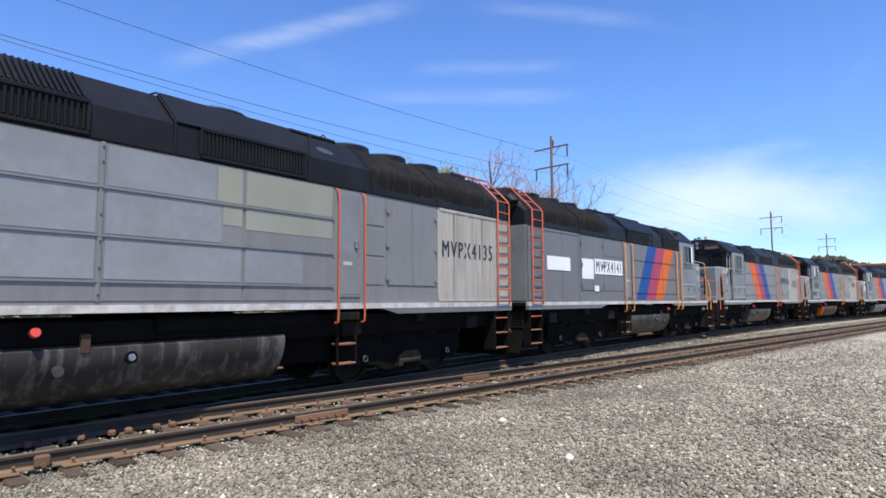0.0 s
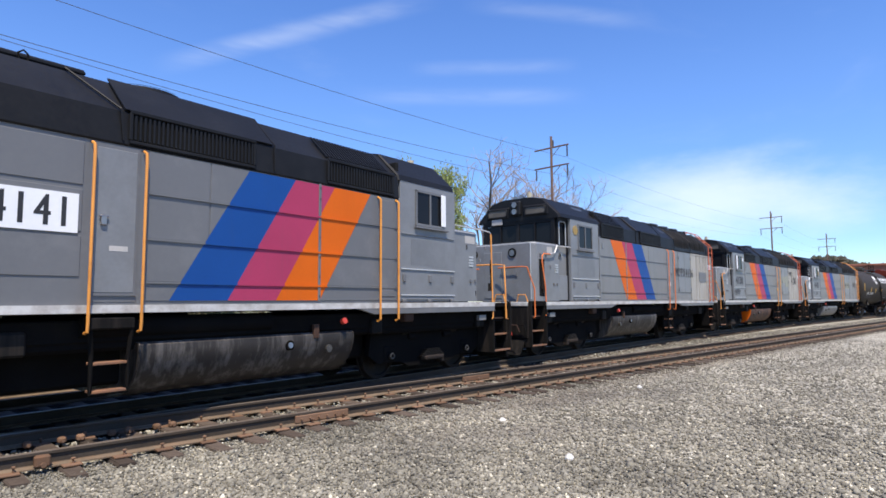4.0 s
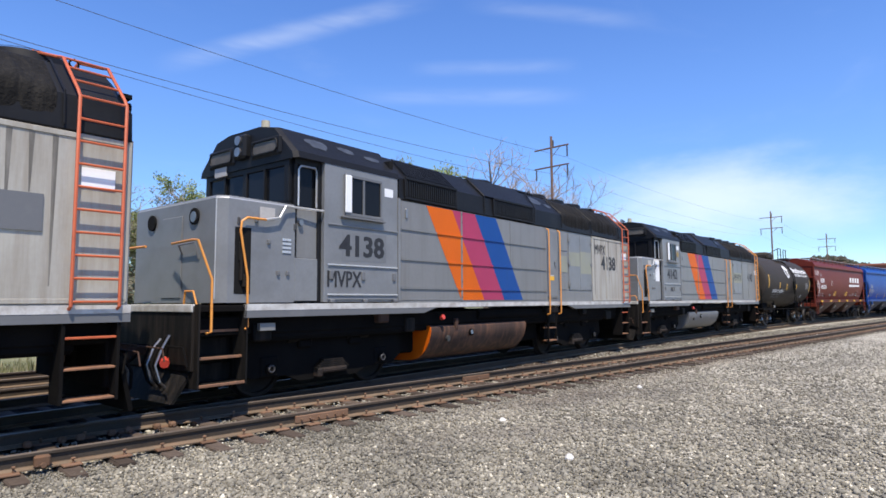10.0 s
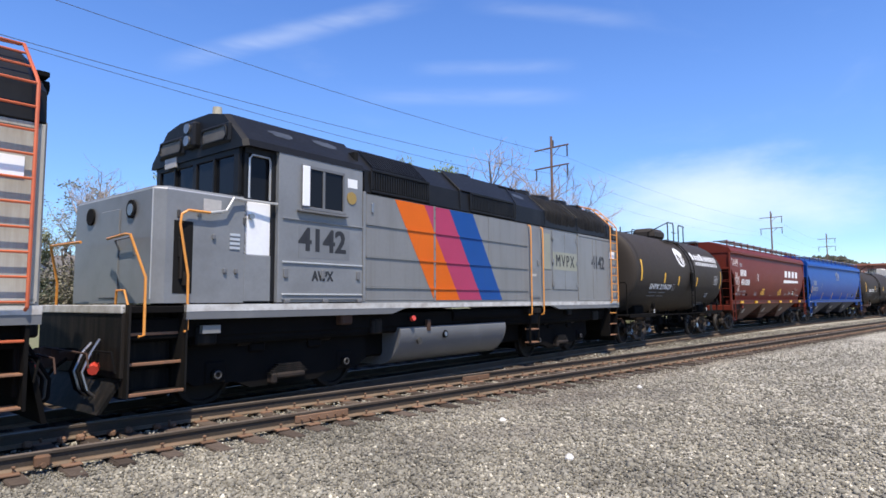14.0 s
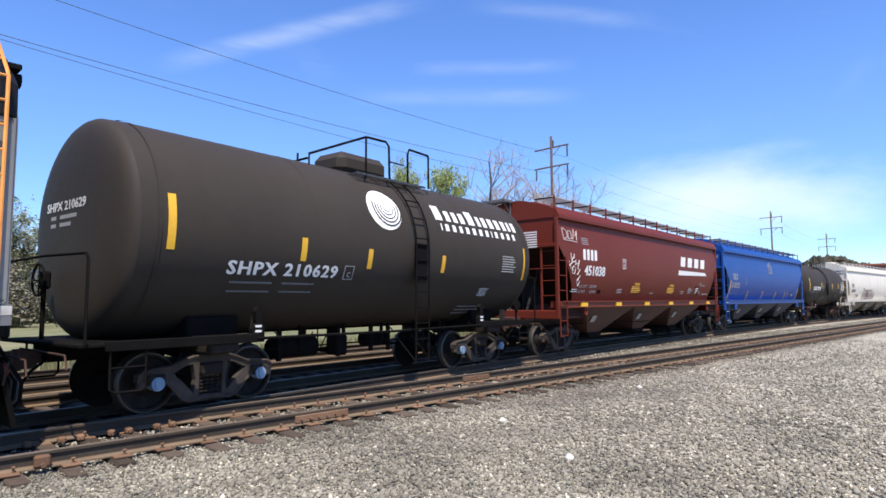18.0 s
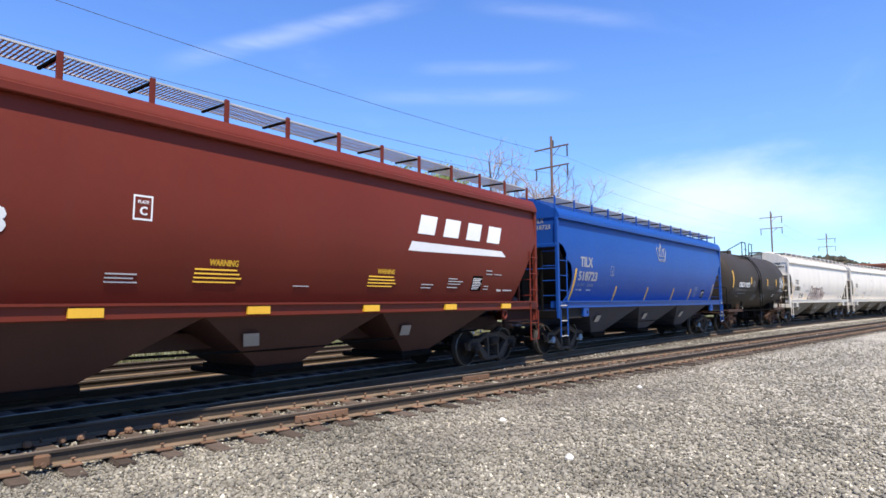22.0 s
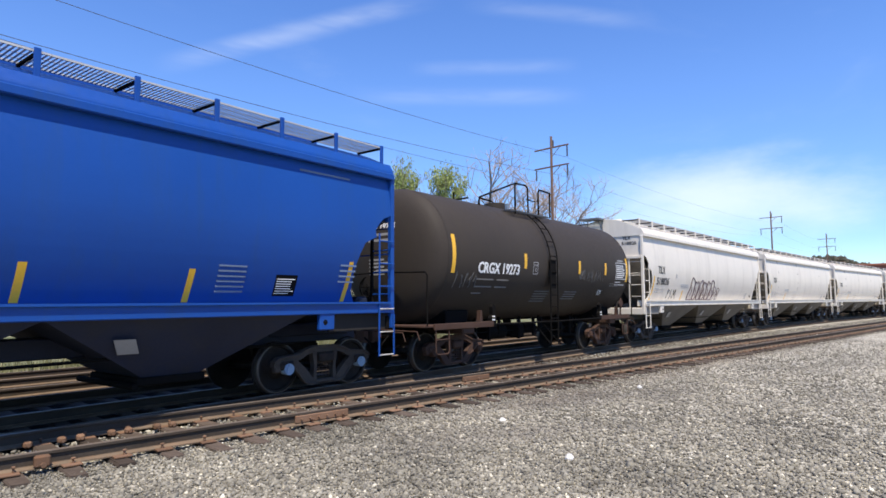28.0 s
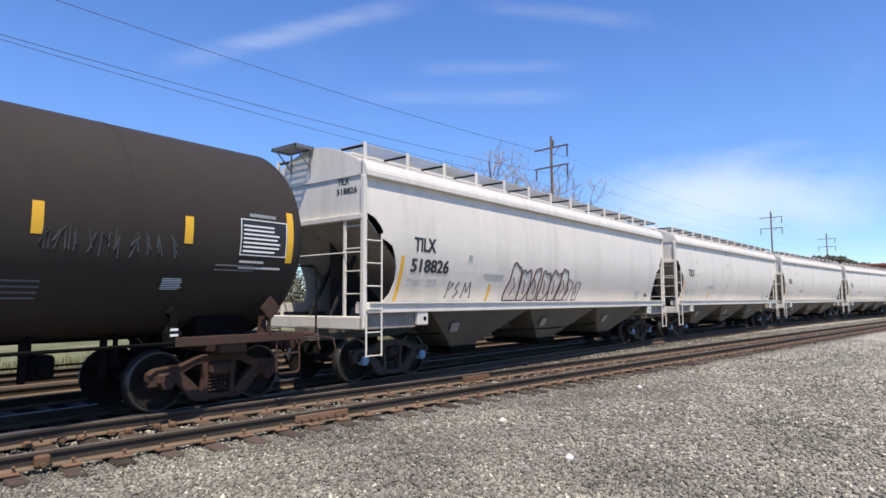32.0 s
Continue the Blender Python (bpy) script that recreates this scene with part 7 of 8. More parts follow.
for i, (w_, h_) in enumerate(((0.62, 1.12), (0.50, 0.96), (0.44, 1.02), (0.50, 0.92), (0.56, 1.0), (0.52, 1.08), (0.36, 0.7), (0.34, 0.6))):
    cx = 6.35 + 0.56 * i - (0.18 if i > 5 else 0)
    cz = 2.02 if i < 6 else 1.95
    ring = []
    ph1, ph2 = rt.uniform(0, 6), rt.uniform(0, 6)
    for j in range(24):
        a = 2 * pi * j / 24
        q = 1 + 0.13 * sin(3 * a + ph1) + 0.09 * sin(5 * a + ph2)
        c, d = cos(a), sin(a)
        e = (abs(c) ** 3 + abs(d) ** 3) ** (-1 / 3)
        zr = cz + h_ / 2 * d * e * q
        ring.append((cx + w_ / 2 * c * e * q + 0.12 * (zr - cz), max(1.66, zr)))
    if i < 6:
        part("tag_fill", B().loft([[(cx + (x - cx) * f, u3(cz + (z - cz) * f) - 0.001, cz + (z - cz) * f) for x, z in ring] for f in (0.05, 0.97)], caps=False), TAGF, h3)
    part("tag_outline", B().tube([(x, u3(z) - 0.003, z) for x, z in ring + ring[:1]], 0.022 if i < 6 else 0.012, 4), TAG, h3, "maroon sprayed outline")
    zi = [cz + h_ * f for f in (0.22, 0.02, -0.2)]
    part("tag_stroke", B().tube([(cx - 0.06, u3(zi[0]) - 0.003, zi[0]), (cx + rt.uniform(-0.04, 0.10), u3(zi[1]) - 0.003, zi[1]), (cx + rt.uniform(-0.1, 0.04), u3(zi[2]) - 0.003, zi[2])], 0.016, 4), TAG, h3)
for pts in (((3.55, 1.72), (3.58, 2.1), (3.75, 2.05), (3.6, 1.9)), ((3.95, 2.1), (3.85, 1.95), (3.98, 1.85), (3.85, 1.72)), ((4.15, 1.72), (4.2, 2.08), (4.3, 1.85), (4.4, 2.1), (4.5, 1.72))):
    part("tag_stroke", B().tube([(x, u3(z) - 0.002, z) for x, z in pts], 0.014, 4), INK, h3)


# ---- ground and distance
def plan_at(px, d, base=784.0, f=1080.0):
    """A spot d metres ahead, and aside as an angle from the view's axis."""
    r = (px - base) / f * d
    return d * cos(PSI) + r * sin(PSI), d * sin(PSI) - r * cos(PSI)


GZ = -0.25
gb = B()
gx = [-2500, -300, -60, -10, 0, 20, 60, 140, 400, 3500]
gy = [-2500, -300, -60, -10, 0, 8, 20, 60, 300, 3500]
vs = [(x, y, GZ) for x in gx for y in gy]
fs = [(i * 10 + j, (i + 1) * 10 + j, (i + 1) * 10 + j + 1, i * 10 + j + 1) for i in range(9) for j in range(9)]
ground = part("ground", gb.add(vs, fs), BALLAST, None)
tagged(ground, "grey crushed stone yard ground", "ground", kind="structure")
lb = B()
sts = [-60 + i * 5 for i in range(70)]
vs = []
for s in sts:
    for off in (10.4, 12, 15, 30, 70, 400):
        x, y = rail_point(s, off)
        vs.append((x, y, GZ + 0.006 + (0.35 * min(1, (off - 10.4) / 12))))
fs = [(i * 6 + j, (i + 1) * 6 + j, (i + 1) * 6 + j + 1, i * 6 + j + 1) for i in range(len(sts) - 1) for j in range(5)]
lawn = part("lawn", lb.add(vs, fs), GRASSM, None)
tagged(lawn, "green lawn beyond the yard tracks", "lawn", kind="structure")
# dark ballast along the tracks, with the train's shade mixed into its colour
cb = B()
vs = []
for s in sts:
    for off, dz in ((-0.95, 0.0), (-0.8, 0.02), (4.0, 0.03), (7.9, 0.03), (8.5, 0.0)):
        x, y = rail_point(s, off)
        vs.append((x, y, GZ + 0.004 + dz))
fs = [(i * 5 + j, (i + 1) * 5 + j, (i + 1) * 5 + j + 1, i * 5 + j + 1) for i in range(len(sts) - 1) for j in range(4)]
tagged(part("cinder_bed", cb.add(vs, fs), DARK_BED, None), "dark bed under the train and storage tracks, shade mixed into its colour", "track bed", kind="structure")
# verge of dry grass tufts
vv, ff = [], []
for i in range(26000):
    s, off = rnd.uniform(-15, 80), 8.3 + abs(rnd.gauss(0, 1.5))
    x, y = rail_point(s, off)
    h, a = rnd.uniform(0.08, 0.42), rnd.uniform(0, pi)
    w = 0.03
    o = len(vv)
    dx, dy = cos(a) * w, sin(a) * w
    vv += [(x - dx, y - dy, GZ), (x + dx, y + dy, GZ), (x + rnd.uniform(-.1, .1), y + rnd.uniform(-.1, .1), GZ + h)]
    ff.append((o, o + 1, o + 2))
vg = bpy.data.meshes.new("verge_grass")
vg.from_pydata(vv, [], ff)
vg.materials.append(DRYG)
tagged(new("verge_grass", vg), "dry grass and weeds along the ballast edge", "grass", kind="stuff")


def leaf_cloud(pts, size, rng, flat=0.5):
    """Small crossed leaf blades at points."""
    v, f = [], []
    for p in pts:
        for _ in range(2):
            a, t = rng.uniform(0, 2 * pi), rng.uniform(-0.9, 0.9)
            s = size * rng.uniform(0.6, 1.4)
            u = Vector((cos(a), sin(a), t * flat)).normalized() * s
            w = Vector((-sin(a) * 0.6, cos(a) * 0.6, rng.uniform(0.3, 1.0))).normalized() * s * 0.7
            o = len(v)
            q = Vector(p) + Vector((rng.gauss(0, size), rng.gauss(0, size), rng.gauss(0, size)))
            v += [tuple(q - u * 0.5), tuple(q + w * 0.5), tuple(q + u * 0.5), tuple(q - w * 0.5)]
            f.append((o, o + 1, o + 2, o + 3))
    return v, f


def upright_tree(px, d, height, width, seed):
    """A narrow tree in fresh leaf: a trunk with steep limbs that carry upright sprays."""
    rng = random.Random(seed)
    x, y = plan_at(px, d)
    T = thing("tree", "narrow upright tree in fresh yellow-green leaf", "tree", "trees beyond the yard", at=pose(x, y, 0.0))
    part("trunk", B().cyl((0, 0, -0.3), (0.1, 0.05, height * 0.55), 0.20, 8, 0.10, False).cyl((0.1, 0.05, height * 0.55), (0, 0, height * 0.95), 0.10, 6, 0.02), BARK, T, smooth=60)
    limbs, v, f = B(), [], []
    for k in range(84):
        a, z0 = rng.uniform(0, 2 * pi), height * rng.uniform(0.18, 0.84)
        room = width / 2 * min(1.0, 1.6 * (1 - z0 / height) ** 0.35) * rng.uniform(0.35, 1.0)
        rise = height * rng.uniform(0.10, 0.22)
        tip = Vector((room * cos(a), room * sin(a), min(height * rng.uniform(0.84, 1.0), z0 + rise)))
        base = Vector((0, 0, z0))
        bend = base.lerp(tip, 0.5) + Vector((room * 0.22 * cos(a), room * 0.22 * sin(a), -0.1 * rise))
        limbs.tube([base, bend, tip], 0.022, 4)
        for j in range(70):
            u = rng.uniform(0.15, 1.0)
            p = base.lerp(bend, u * 2) if u < 0.5 else bend.lerp(tip, u * 2 - 1)
            p = p + Vector((rng.gauss(0, 0.20), rng.gauss(0, 0.20), rng.gauss(0.15, 0.25)))
            b_, ln, w = rng.uniform(0, 2 * pi), rng.uniform(0.16, 0.36), rng.uniform(0.05, 0.10)
            side = Vector((cos(b_), sin(b_), 0)) * w
            lean = Vector((rng.gauss(0, 0.25), rng.gauss(0, 0.25), 1)).normalized() * ln
            o = len(v)
            v += [tuple(p), tuple(p + side + lean * 0.5), tuple(p + lean), tuple(p - side + lean * 0.5)]
            f.append((o, o + 1, o + 2, o + 3))
    tagged(part("branchwork", limbs, TWIG, T), kind="stuff")
    me = bpy.data.meshes.new("crown")
    me.from_pydata(v, [], f)
    me.materials.append(LEAF)
    part("crown", me, LEAF, T)


def tree(px, d, height, seed, leafy=1.0, m=LEAF, name="tree", spread=0.34):
    rng = random.Random(seed)
    x, y = plan_at(px, d)
    z0 = 0.0
    height *= 1.13
    T = thing(name, "bare spring tree with fine branching" if leafy < 0.15 else "tree in thin fresh spring leaf", "tree", "trees beyond the yard", at=pose(x, y, z0))
    trunk, twigs, tips = B(), B(), []

    def grow(p, dr, ln, r, lvl):
        n = 3
        pts = [Vector(p)]
        for i in range(n):
            dr = (dr + Vector((rng.gauss(0, .13), rng.gauss(0, .13), rng.gauss(0.03, .08)))).normalized()
            pts.append(pts[-1] + dr * ln / n)
        b = trunk if lvl < 2 else twigs
        for i in range(n):
            b.cyl(pts[i], pts[i + 1], r * (1 - 0.22 * i), 6 if lvl < 2 else 3, r * (1 - 0.22 * (i + 1)), False)
        if lvl >= 4:
            tips.append(pts[-1])
            tips.append(pts[-2])
            return
        kids = (6, 5, 4, 3)[lvl]
        for k in range(kids):
            i = rng.uniform(0.35 if lvl else 0.3, 1.0) * n
            j = min(n - 1, int(i))
            q = pts[j].lerp(pts[j + 1], i - j)
            a = rng.uniform(0, 2 * pi)
            side = Vector((cos(a), sin(a), rng.uniform(0.0, 0.8) if lvl else rng.uniform(0.5, 1.4))).normalized()
            grow(q, (dr * 0.55 + side * (0.9 if lvl else spread * 2)).normalized(), ln * rng.uniform(0.45, 0.68), r * 0.52, lvl + 1)
    grow((0, 0, -0.3), Vector((0, 0, 1)), height * 0.52, height * 0.013, 0)
    k = (height + 0.3) / (max(p.z for p in tips) + 0.3)
    for b in (trunk, twigs):
        b.v = [(q[0] * k, q[1] * k, q[2] * k) for q in b.v]
    tips = [p * k for p in tips]
    part("trunk", trunk, BARK, T, smooth=60)
    tagged(part("branchwork", twigs, TWIG, T), kind="stuff")
    if leafy > 0.05:
        pts = [p for p in tips for _ in range(11) if rng.random() < leafy]
        v, f = leaf_cloud(pts, 0.19, rng)
        me = bpy.data.meshes.new("crown")
        me.from_pydata(v, [], f)
        me.materials.append(m)
        part("crown", me, m, T)
    return T


TREES = ((130, 62, 12.6, 0.05, LEAF3), (178, 52, 12.6, 0.04, LEAF3), (205, 58, 12.4, 0.25, LEAF3), (250, 60, 12.0, 0.35, LEAF3), (300, 66, 11.2, 0.1, LEAF3), (345, 60, 12.4, 0.45, LEAF), (430, 64, 11.5, 0.3, LEAF3), (520, 68, 12.0, 0.1, LEAF), (590, 62, 12.0, 0.35, LEAF3),
         (645, 62, 12.4, 0.4, LEAF3), (742, 70, 16.0, 0.02, LEAF), (860, 66, 16.0, 0.0, LEAF), (905, 64, 15.2, 0.0, LEAF), (965, 60, 13.0, 0.0, LEAF), (1000, 66, 13.6, 0.0, LEAF), (1040, 80, 12.2, 0.0, LEAF),
         (20, 70, 12.0, 0.2, LEAF3), (70, 60, 9.0, 0.4, LEAF3), (-60, 55, 11.0, 0.4, LEAF))
for i, (px, d, h, lf_, m) in enumerate(TREES):
    tree(px, d, h, 11 + i * 7, lf_, m)
for px, d, h, w in ((712, 58, 15.3, 3.6), (790, 58, 15.2, 4.4), (335, 60, 12.8, 3.4), (372, 66, 11.0, 3.0), (240, 62, 11.6, 3.2)):
    upright_tree(px, d, h, w, int(px))


def shrub(px, d, r, h, seed, m):
    rng = random.Random(seed)
    x, y = plan_at(px, d)
    S = thing("shrub", "dense leafy shrub at the lawn's edge", "shrub", "shrubs beyond the yard", at=pose(x, y, -0.1))
    st, tips = B(), []
    for k in range(16):
        a = rng.uniform(0, 2 * pi)
        e = (cos(a) * r * rng.uniform(.2, .9), sin(a) * r * rng.uniform(.2, .9), h * rng.uniform(.5, 1.0))
        st.tube([(0, 0, 0), (e[0] * 0.4, e[1] * 0.4, e[2] * 0.55), e], 0.025, 4)
        for j in range(58):
            u = rng.uniform(0.15, 1.05)
            tips.append((e[0] * u + rng.gauss(0, r * .22), e[1] * u + rng.gauss(0, r * .22), e[2] * u + rng.gauss(0, h * .1)))
    tagged(part("branchwork", st, BARK, S), kind="stuff")
    v, f = leaf_cloud(tips, 0.2, rng)
    me = bpy.data.meshes.new("foliage")
    me.from_pydata(v, [], f)
    me.materials.append(m)
    part("foliage", me, m, S)


for i in range(16):
    shrub(-20 + i * 27 + rnd.uniform(-8, 8), 44 + rnd.uniform(-5, 8), rnd.uniform(1.4, 2.6), rnd.uniform(2.4, 5.0), 50 + i, (LEAF2, LEAF2, LEAF2, PINE)[i % 4])

for i in range(22):
    shrub(-60 + i * 40 + rnd.uniform(-10, 10), 54 + rnd.uniform(-3, 6), 2.5, rnd.uniform(4.8, 6.4), 90 + i, (PINE, LEAF2, LEAF2)[i % 3])

# wooded ridge far along the line, beyond a long red building
vv, ff = [], []
rg = random.Random(5)
for i in range(9000):
    px = rg.uniform(1330, 2100)
    d = rg.uniform(330, 470)
    x, y = plan_at(px, d)
    prof = 20 + 9 * math.exp(-((px - 1470) / 60) ** 2) + 6 * math.exp(-((px - 1650) / 90) ** 2) - (6 if px < 1390 else 0) + 3 * noise.noise((px * 0.03, 0, 0))
    zt = prof * rg.uniform(0.2, 1.0) * d / 400
    s = rg.uniform(1.6, 4.2)
    o = len(vv)
    for k in range(6):
        a = k * pi / 3 + rg.uniform(-.3, .3)
        vv.append((x + cos(a) * s * rg.uniform(.6, 1.1), y + sin(a) * s * rg.uniform(.6, 1.1), zt - s * rg.uniform(0.1, 0.8)))
    vv.append((x + rg.gauss(0, .4), y + rg.gauss(0, .4), zt + s * rg.uniform(.4, .8)))
    ff += [(o + k, o + (k + 1) % 6, o + 6) for k in range(6)]
wm = bpy.data.meshes.new("far_woods")
wm.from_pydata(vv, [], ff)
wm.materials.append(island_mat("far_tree_crowns", (0.022, 0.028, 0.013), (0.135, 0.095, 0.06)))
tagged(new("far_woods", wm), "wooded ridge with brown and dark green crowns", "woods", kind="stuff")
hb = B()
rings = []
for k in range(20):
    px = 1300 + k * 45
    p0, p1 = plan_at(px, 360), plan_at(px, 480)
    q = plan_at(px, 430)
    rings.append([(p0[0], p0[1], GZ - 1), (q[0], q[1], 15 + 5 * math.exp(-((px - 1480) / 90) ** 2)), (p1[0], p1[1], GZ - 1)])
tagged(part("ridge", hb.loft(rings), WOODS, None), "low wooded ridge", "hill", kind="structure")


def red_building():
    x, y = plan_at(1640, 128)
    Bd = thing("industrial_building", "long red-brown industrial building with flat roof", "building", at=pose(x, y, GZ, rz=8))
    part("wall", B().box(-14, 26, 0, 14, 0, 8.6), BRICKR, Bd)
    part("roof", B().box(-14.3, 26.3, -0.3, 14.3, 8.6, 9.0, 0.05), BRICKR, Bd)
    for k in range(12):
        for z in (2.0, 5.4):
            w = part("window", B().box(-12.6 + k * 3.2, -11.0 + k * 3.2, -0.06, 0.02, z, z + 1.7), SIDING, Bd)
            part("pane", B().box(-12.5 + k * 3.2, -11.1 + k * 3.2, -0.075, -0.06, z + 0.1, z + 1.6), GLASS, w)


red_building()


def house(px, d, rz, w, dp, h, label, wallm=SIDING):
    x, y = plan_at(px, d)
    Hs = thing("house", label, "house", "houses beyond the lawn", at=pose(x, y, 0.0, rz=rz))
    part("wall", B().box(-w / 2, w / 2, -dp / 2, dp / 2, 0, h, 0.02).prism([(-dp / 2, h), (dp / 2, h), (0, h + dp * 0.42)], -w / 2, w / 2), wallm, Hs)
    t = 0.12
    rf = part("roof", B().prism([(-dp / 2 - 0.4, h - 0.33), (0, h + dp * 0.42 + t), (dp / 2 + 0.4, h - 0.33), (dp / 2 + 0.4, h - 0.15), (0, h + dp * 0.42 + t + 0.18), (-dp / 2 - 0.4, h - 0.15)], -w / 2 - 0.35, w / 2 + 0.35), SHINGLE, Hs)
    part("chimney", B().box(w * 0.2, w * 0.2 + 0.7, -0.4, 0.4, h + dp * 0.2, h + dp * 0.42 + 1.0, 0.02), BRICKR, rf)
    for k in range(4):
        for z in (0.9, 3.6):
            if z + 1.3 > h: continue
            xx = -w / 2 + (k + 0.5) * w / 4
            wd = part("window", B().box(xx - 0.5, xx + 0.5, -dp / 2 - 0.05, -dp / 2 + 0.02, z, z + 1.4, 0.01), WPATCH, Hs)
            part("pane", B().box(xx - 0.42, xx + 0.42, -dp / 2 - 0.062, -dp / 2 - 0.05, z + 0.08, z + 1.32), GLASS, wd)
    part("door", B().box(-0.5, 0.5, -dp / 2 - 0.07, -dp / 2 + 0.02, 0, 2.1, 0.02), GREY_D, Hs)


house(10, 92, -48, 10, 8, 5.6, "white two-storey house with grey shingle roof")
house(120, 96, -40, 11, 8, 5.6, "pale house with grey shingle roof behind trees")

# ---- power line
def pole(px, d, top, arms, label="brown wooden utility pole with two crossarms"):
    x, y = plan_at(px, d)
    P = thing("utility_pole", label, "utility pole", "utility poles along the line", at=pose(x, y, GZ))
    part("shaft", B().cyl((0, 0, 0), (0, 0, top), 0.15, 12, 0.10), POLE, P, smooth=40)
    att = []
    for z, ys in arms:
        part("crossarm", B().box(-0.07, 0.07, -1.75, 1.75, z - 0.055, z + 0.055, 0.015), POLE, P)
        part("arm_brace", B().tube([(0.06, 0, z - 0.75), (0.06, -0.8, z - 0.07)], 0.03, 5), POLE, P)
        for yy in ys:
            ins = B()
            rings = []
            for k in range(15):
                rr = 0.035 if k % 2 == 0 else 0.09
                rings.append([(rr * cos(j * pi / 4), yy + rr * sin(j * pi / 4), z - 0.08 - k * 0.066) for j in range(8)])
            ins.loft(rings)
            part("insulator_string", ins, WIREM, P)
            att.append((x, y + yy, GZ + z - 1.1))
    part("pole_cap", B().box(0.1, 0.28, -0.1, 0.1, top - 0.9, top - 0.3, 0.03), WIREM, P)
    return att


p1 = pole(980, 51.5, 16.0, ((15.0, (-1.6,)), (13.35, (-1.6, 1.6))))
p2 = pole(1369, 99.7, 16.4, ((15.4, (-1.6,)), (13.6, (-1.6, 1.6))))
p3 = pole(1466, 134, 16.4, ((15.2, (-1.6,)), (13.5, (-1.6, 1.6))))
p4 = pole(1535, 320, 16.4, ((15.2, (-1.6,)), (13.5, (-1.6, 1.6))))
dx0, dy0 = (p1[0][0] - p2[0][0]), (p1[0][1] - p2[0][1])
p0 = [(x + dx0, y + dy0, z + up_) for (x, y, z), up_ in zip(p1, (1.6, 1.0, 2.7))]
wires = thing("power_wires", "three sagging dark power line wires", "power lines")
for A_, B_, sag in ((p0, p1, 1.15), (p1, p2, 1.0), (p2, p3, 0.7), (p3, p4, 0.9)):
    for a, b in zip(A_, B_):
        pts = []
        for i in range(25):
            u = i / 24
            pts.append((a[0] + (b[0] - a[0]) * u, a[1] + (b[1] - a[1]) * u, a[2] + (b[2] - a[2]) * u - 4 * sag * u * (1 - u)))
        part("wire", B().tube(pts, 0.014 if A_ is p0 else 0.007, 4), WIREM, wires)

# ---- tracks
trk = thing("yard_track", "rusty unused yard track on weathered timber ties", "railway track", kind="structure")
mt = thing("main_track", "curved track under the train with worn bright rails", "railway track", kind="structure")
bt = thing("back_track", "parallel storage track behind the train", "railway track", kind="structure")
bt2 = thing("far_track", "outer storage track beside the lawn", "railway track", kind="structure")
straight = [(-40.0, 0)] + [(-10 + i * 5.0, 0) for i in range(60)]
for off in (0, GAUGE):
    rail("rail", [(x, NEAR + off) for x, _ in straight], trk)
SHINE = mat("rail_head_worn", (0.09, 0.085, 0.08), 0.5, 0.5, var=0.2, dirt=(0.06, 0.045, 0.035), amount=0.4)
cur = [-13 + i * 1.0 for i in range(26)] + [14 + i * 3.0 for i in range(70)]
for off in (-GAUGE / 2 - 0.035, GAUGE / 2 + 0.035):
    rail("rail", [rail_point(s, off) for s in cur], mt, SHINE)
for t_, o in ((bt, 3.35), (bt2, 6.6)):
    for off in (-0.75, 0.75):
        rail("rail", [rail_point(s, o + off) for s in [-20 + i * 4 for i in range(60)]], t_)

# joint bars, switch blocks and a frog where the curved rail crosses the straight one
jb = part("joint_bar", B().box(4.9, 5.85, NEAR - 0.055, NEAR - 0.02, -0.15, -0.04, 0.01), PLATE, trk, "rusty joint bar")
for k in range(6):
    part("bolt", B().cyl((5.0 + k * 0.15, NEAR - 0.05, -0.095), (5.0 + k * 0.15, NEAR - 0.09, -0.095), 0.018, 6), PLATE, jb)
part("joint_bar", B().box(10.0, 10.9, NEAR + GAUGE - 0.055, NEAR + GAUGE - 0.02, -0.15, -0.04, 0.01), PLATE, trk)
for k in range(7):
    x = 1.75 + k * 0.30 + (0.08 if k % 2 else 0)
    part("rail_brace", B().box(x, x + 0.10, NEAR + GAUGE - 0.27, NEAR + GAUGE - 0.17, -0.18, -0.10, 0.02).cyl((x + 0.05, NEAR + GAUGE - 0.27, -0.14), (x + 0.05, NEAR + GAUGE - 0.30, -0.14), 0.025, 6), PLATE, trk)
part("rail_brace", B().box(1.62, 1.78, NEAR - 0.12, NEAR - 0.03, -0.16, -0.03, 0.02).cyl((1.7, NEAR - 0.12, -0.13), (1.7, NEAR - 0.16, -0.13), 0.03, 6), PLATE, trk)
def tie_mesh(ln, seed):
    rng = random.Random(seed)
    b = B()
    n = 5
    rings = []
    for i in range(n + 1):
        x = -ln / 2 + ln * i / n
        j = lambda: rng.uniform(-0.008, 0.008)
        e = 0.02 if i in (0, n) else 0.0
        rings.append([(-0.115 + j() + e, x, -0.20), (0.115 + j() - e, x, -0.20), (0.118 + j() - e, x, -0.035 + j()), (0.10 + j() - e, x, 0.0 + j() - e), (-0.10 + j() + e, x, 0.0 + j() - e), (-0.118 + j() + e, x, -0.035 + j())])
    return b.loft(rings).mesh("tie", TIE)


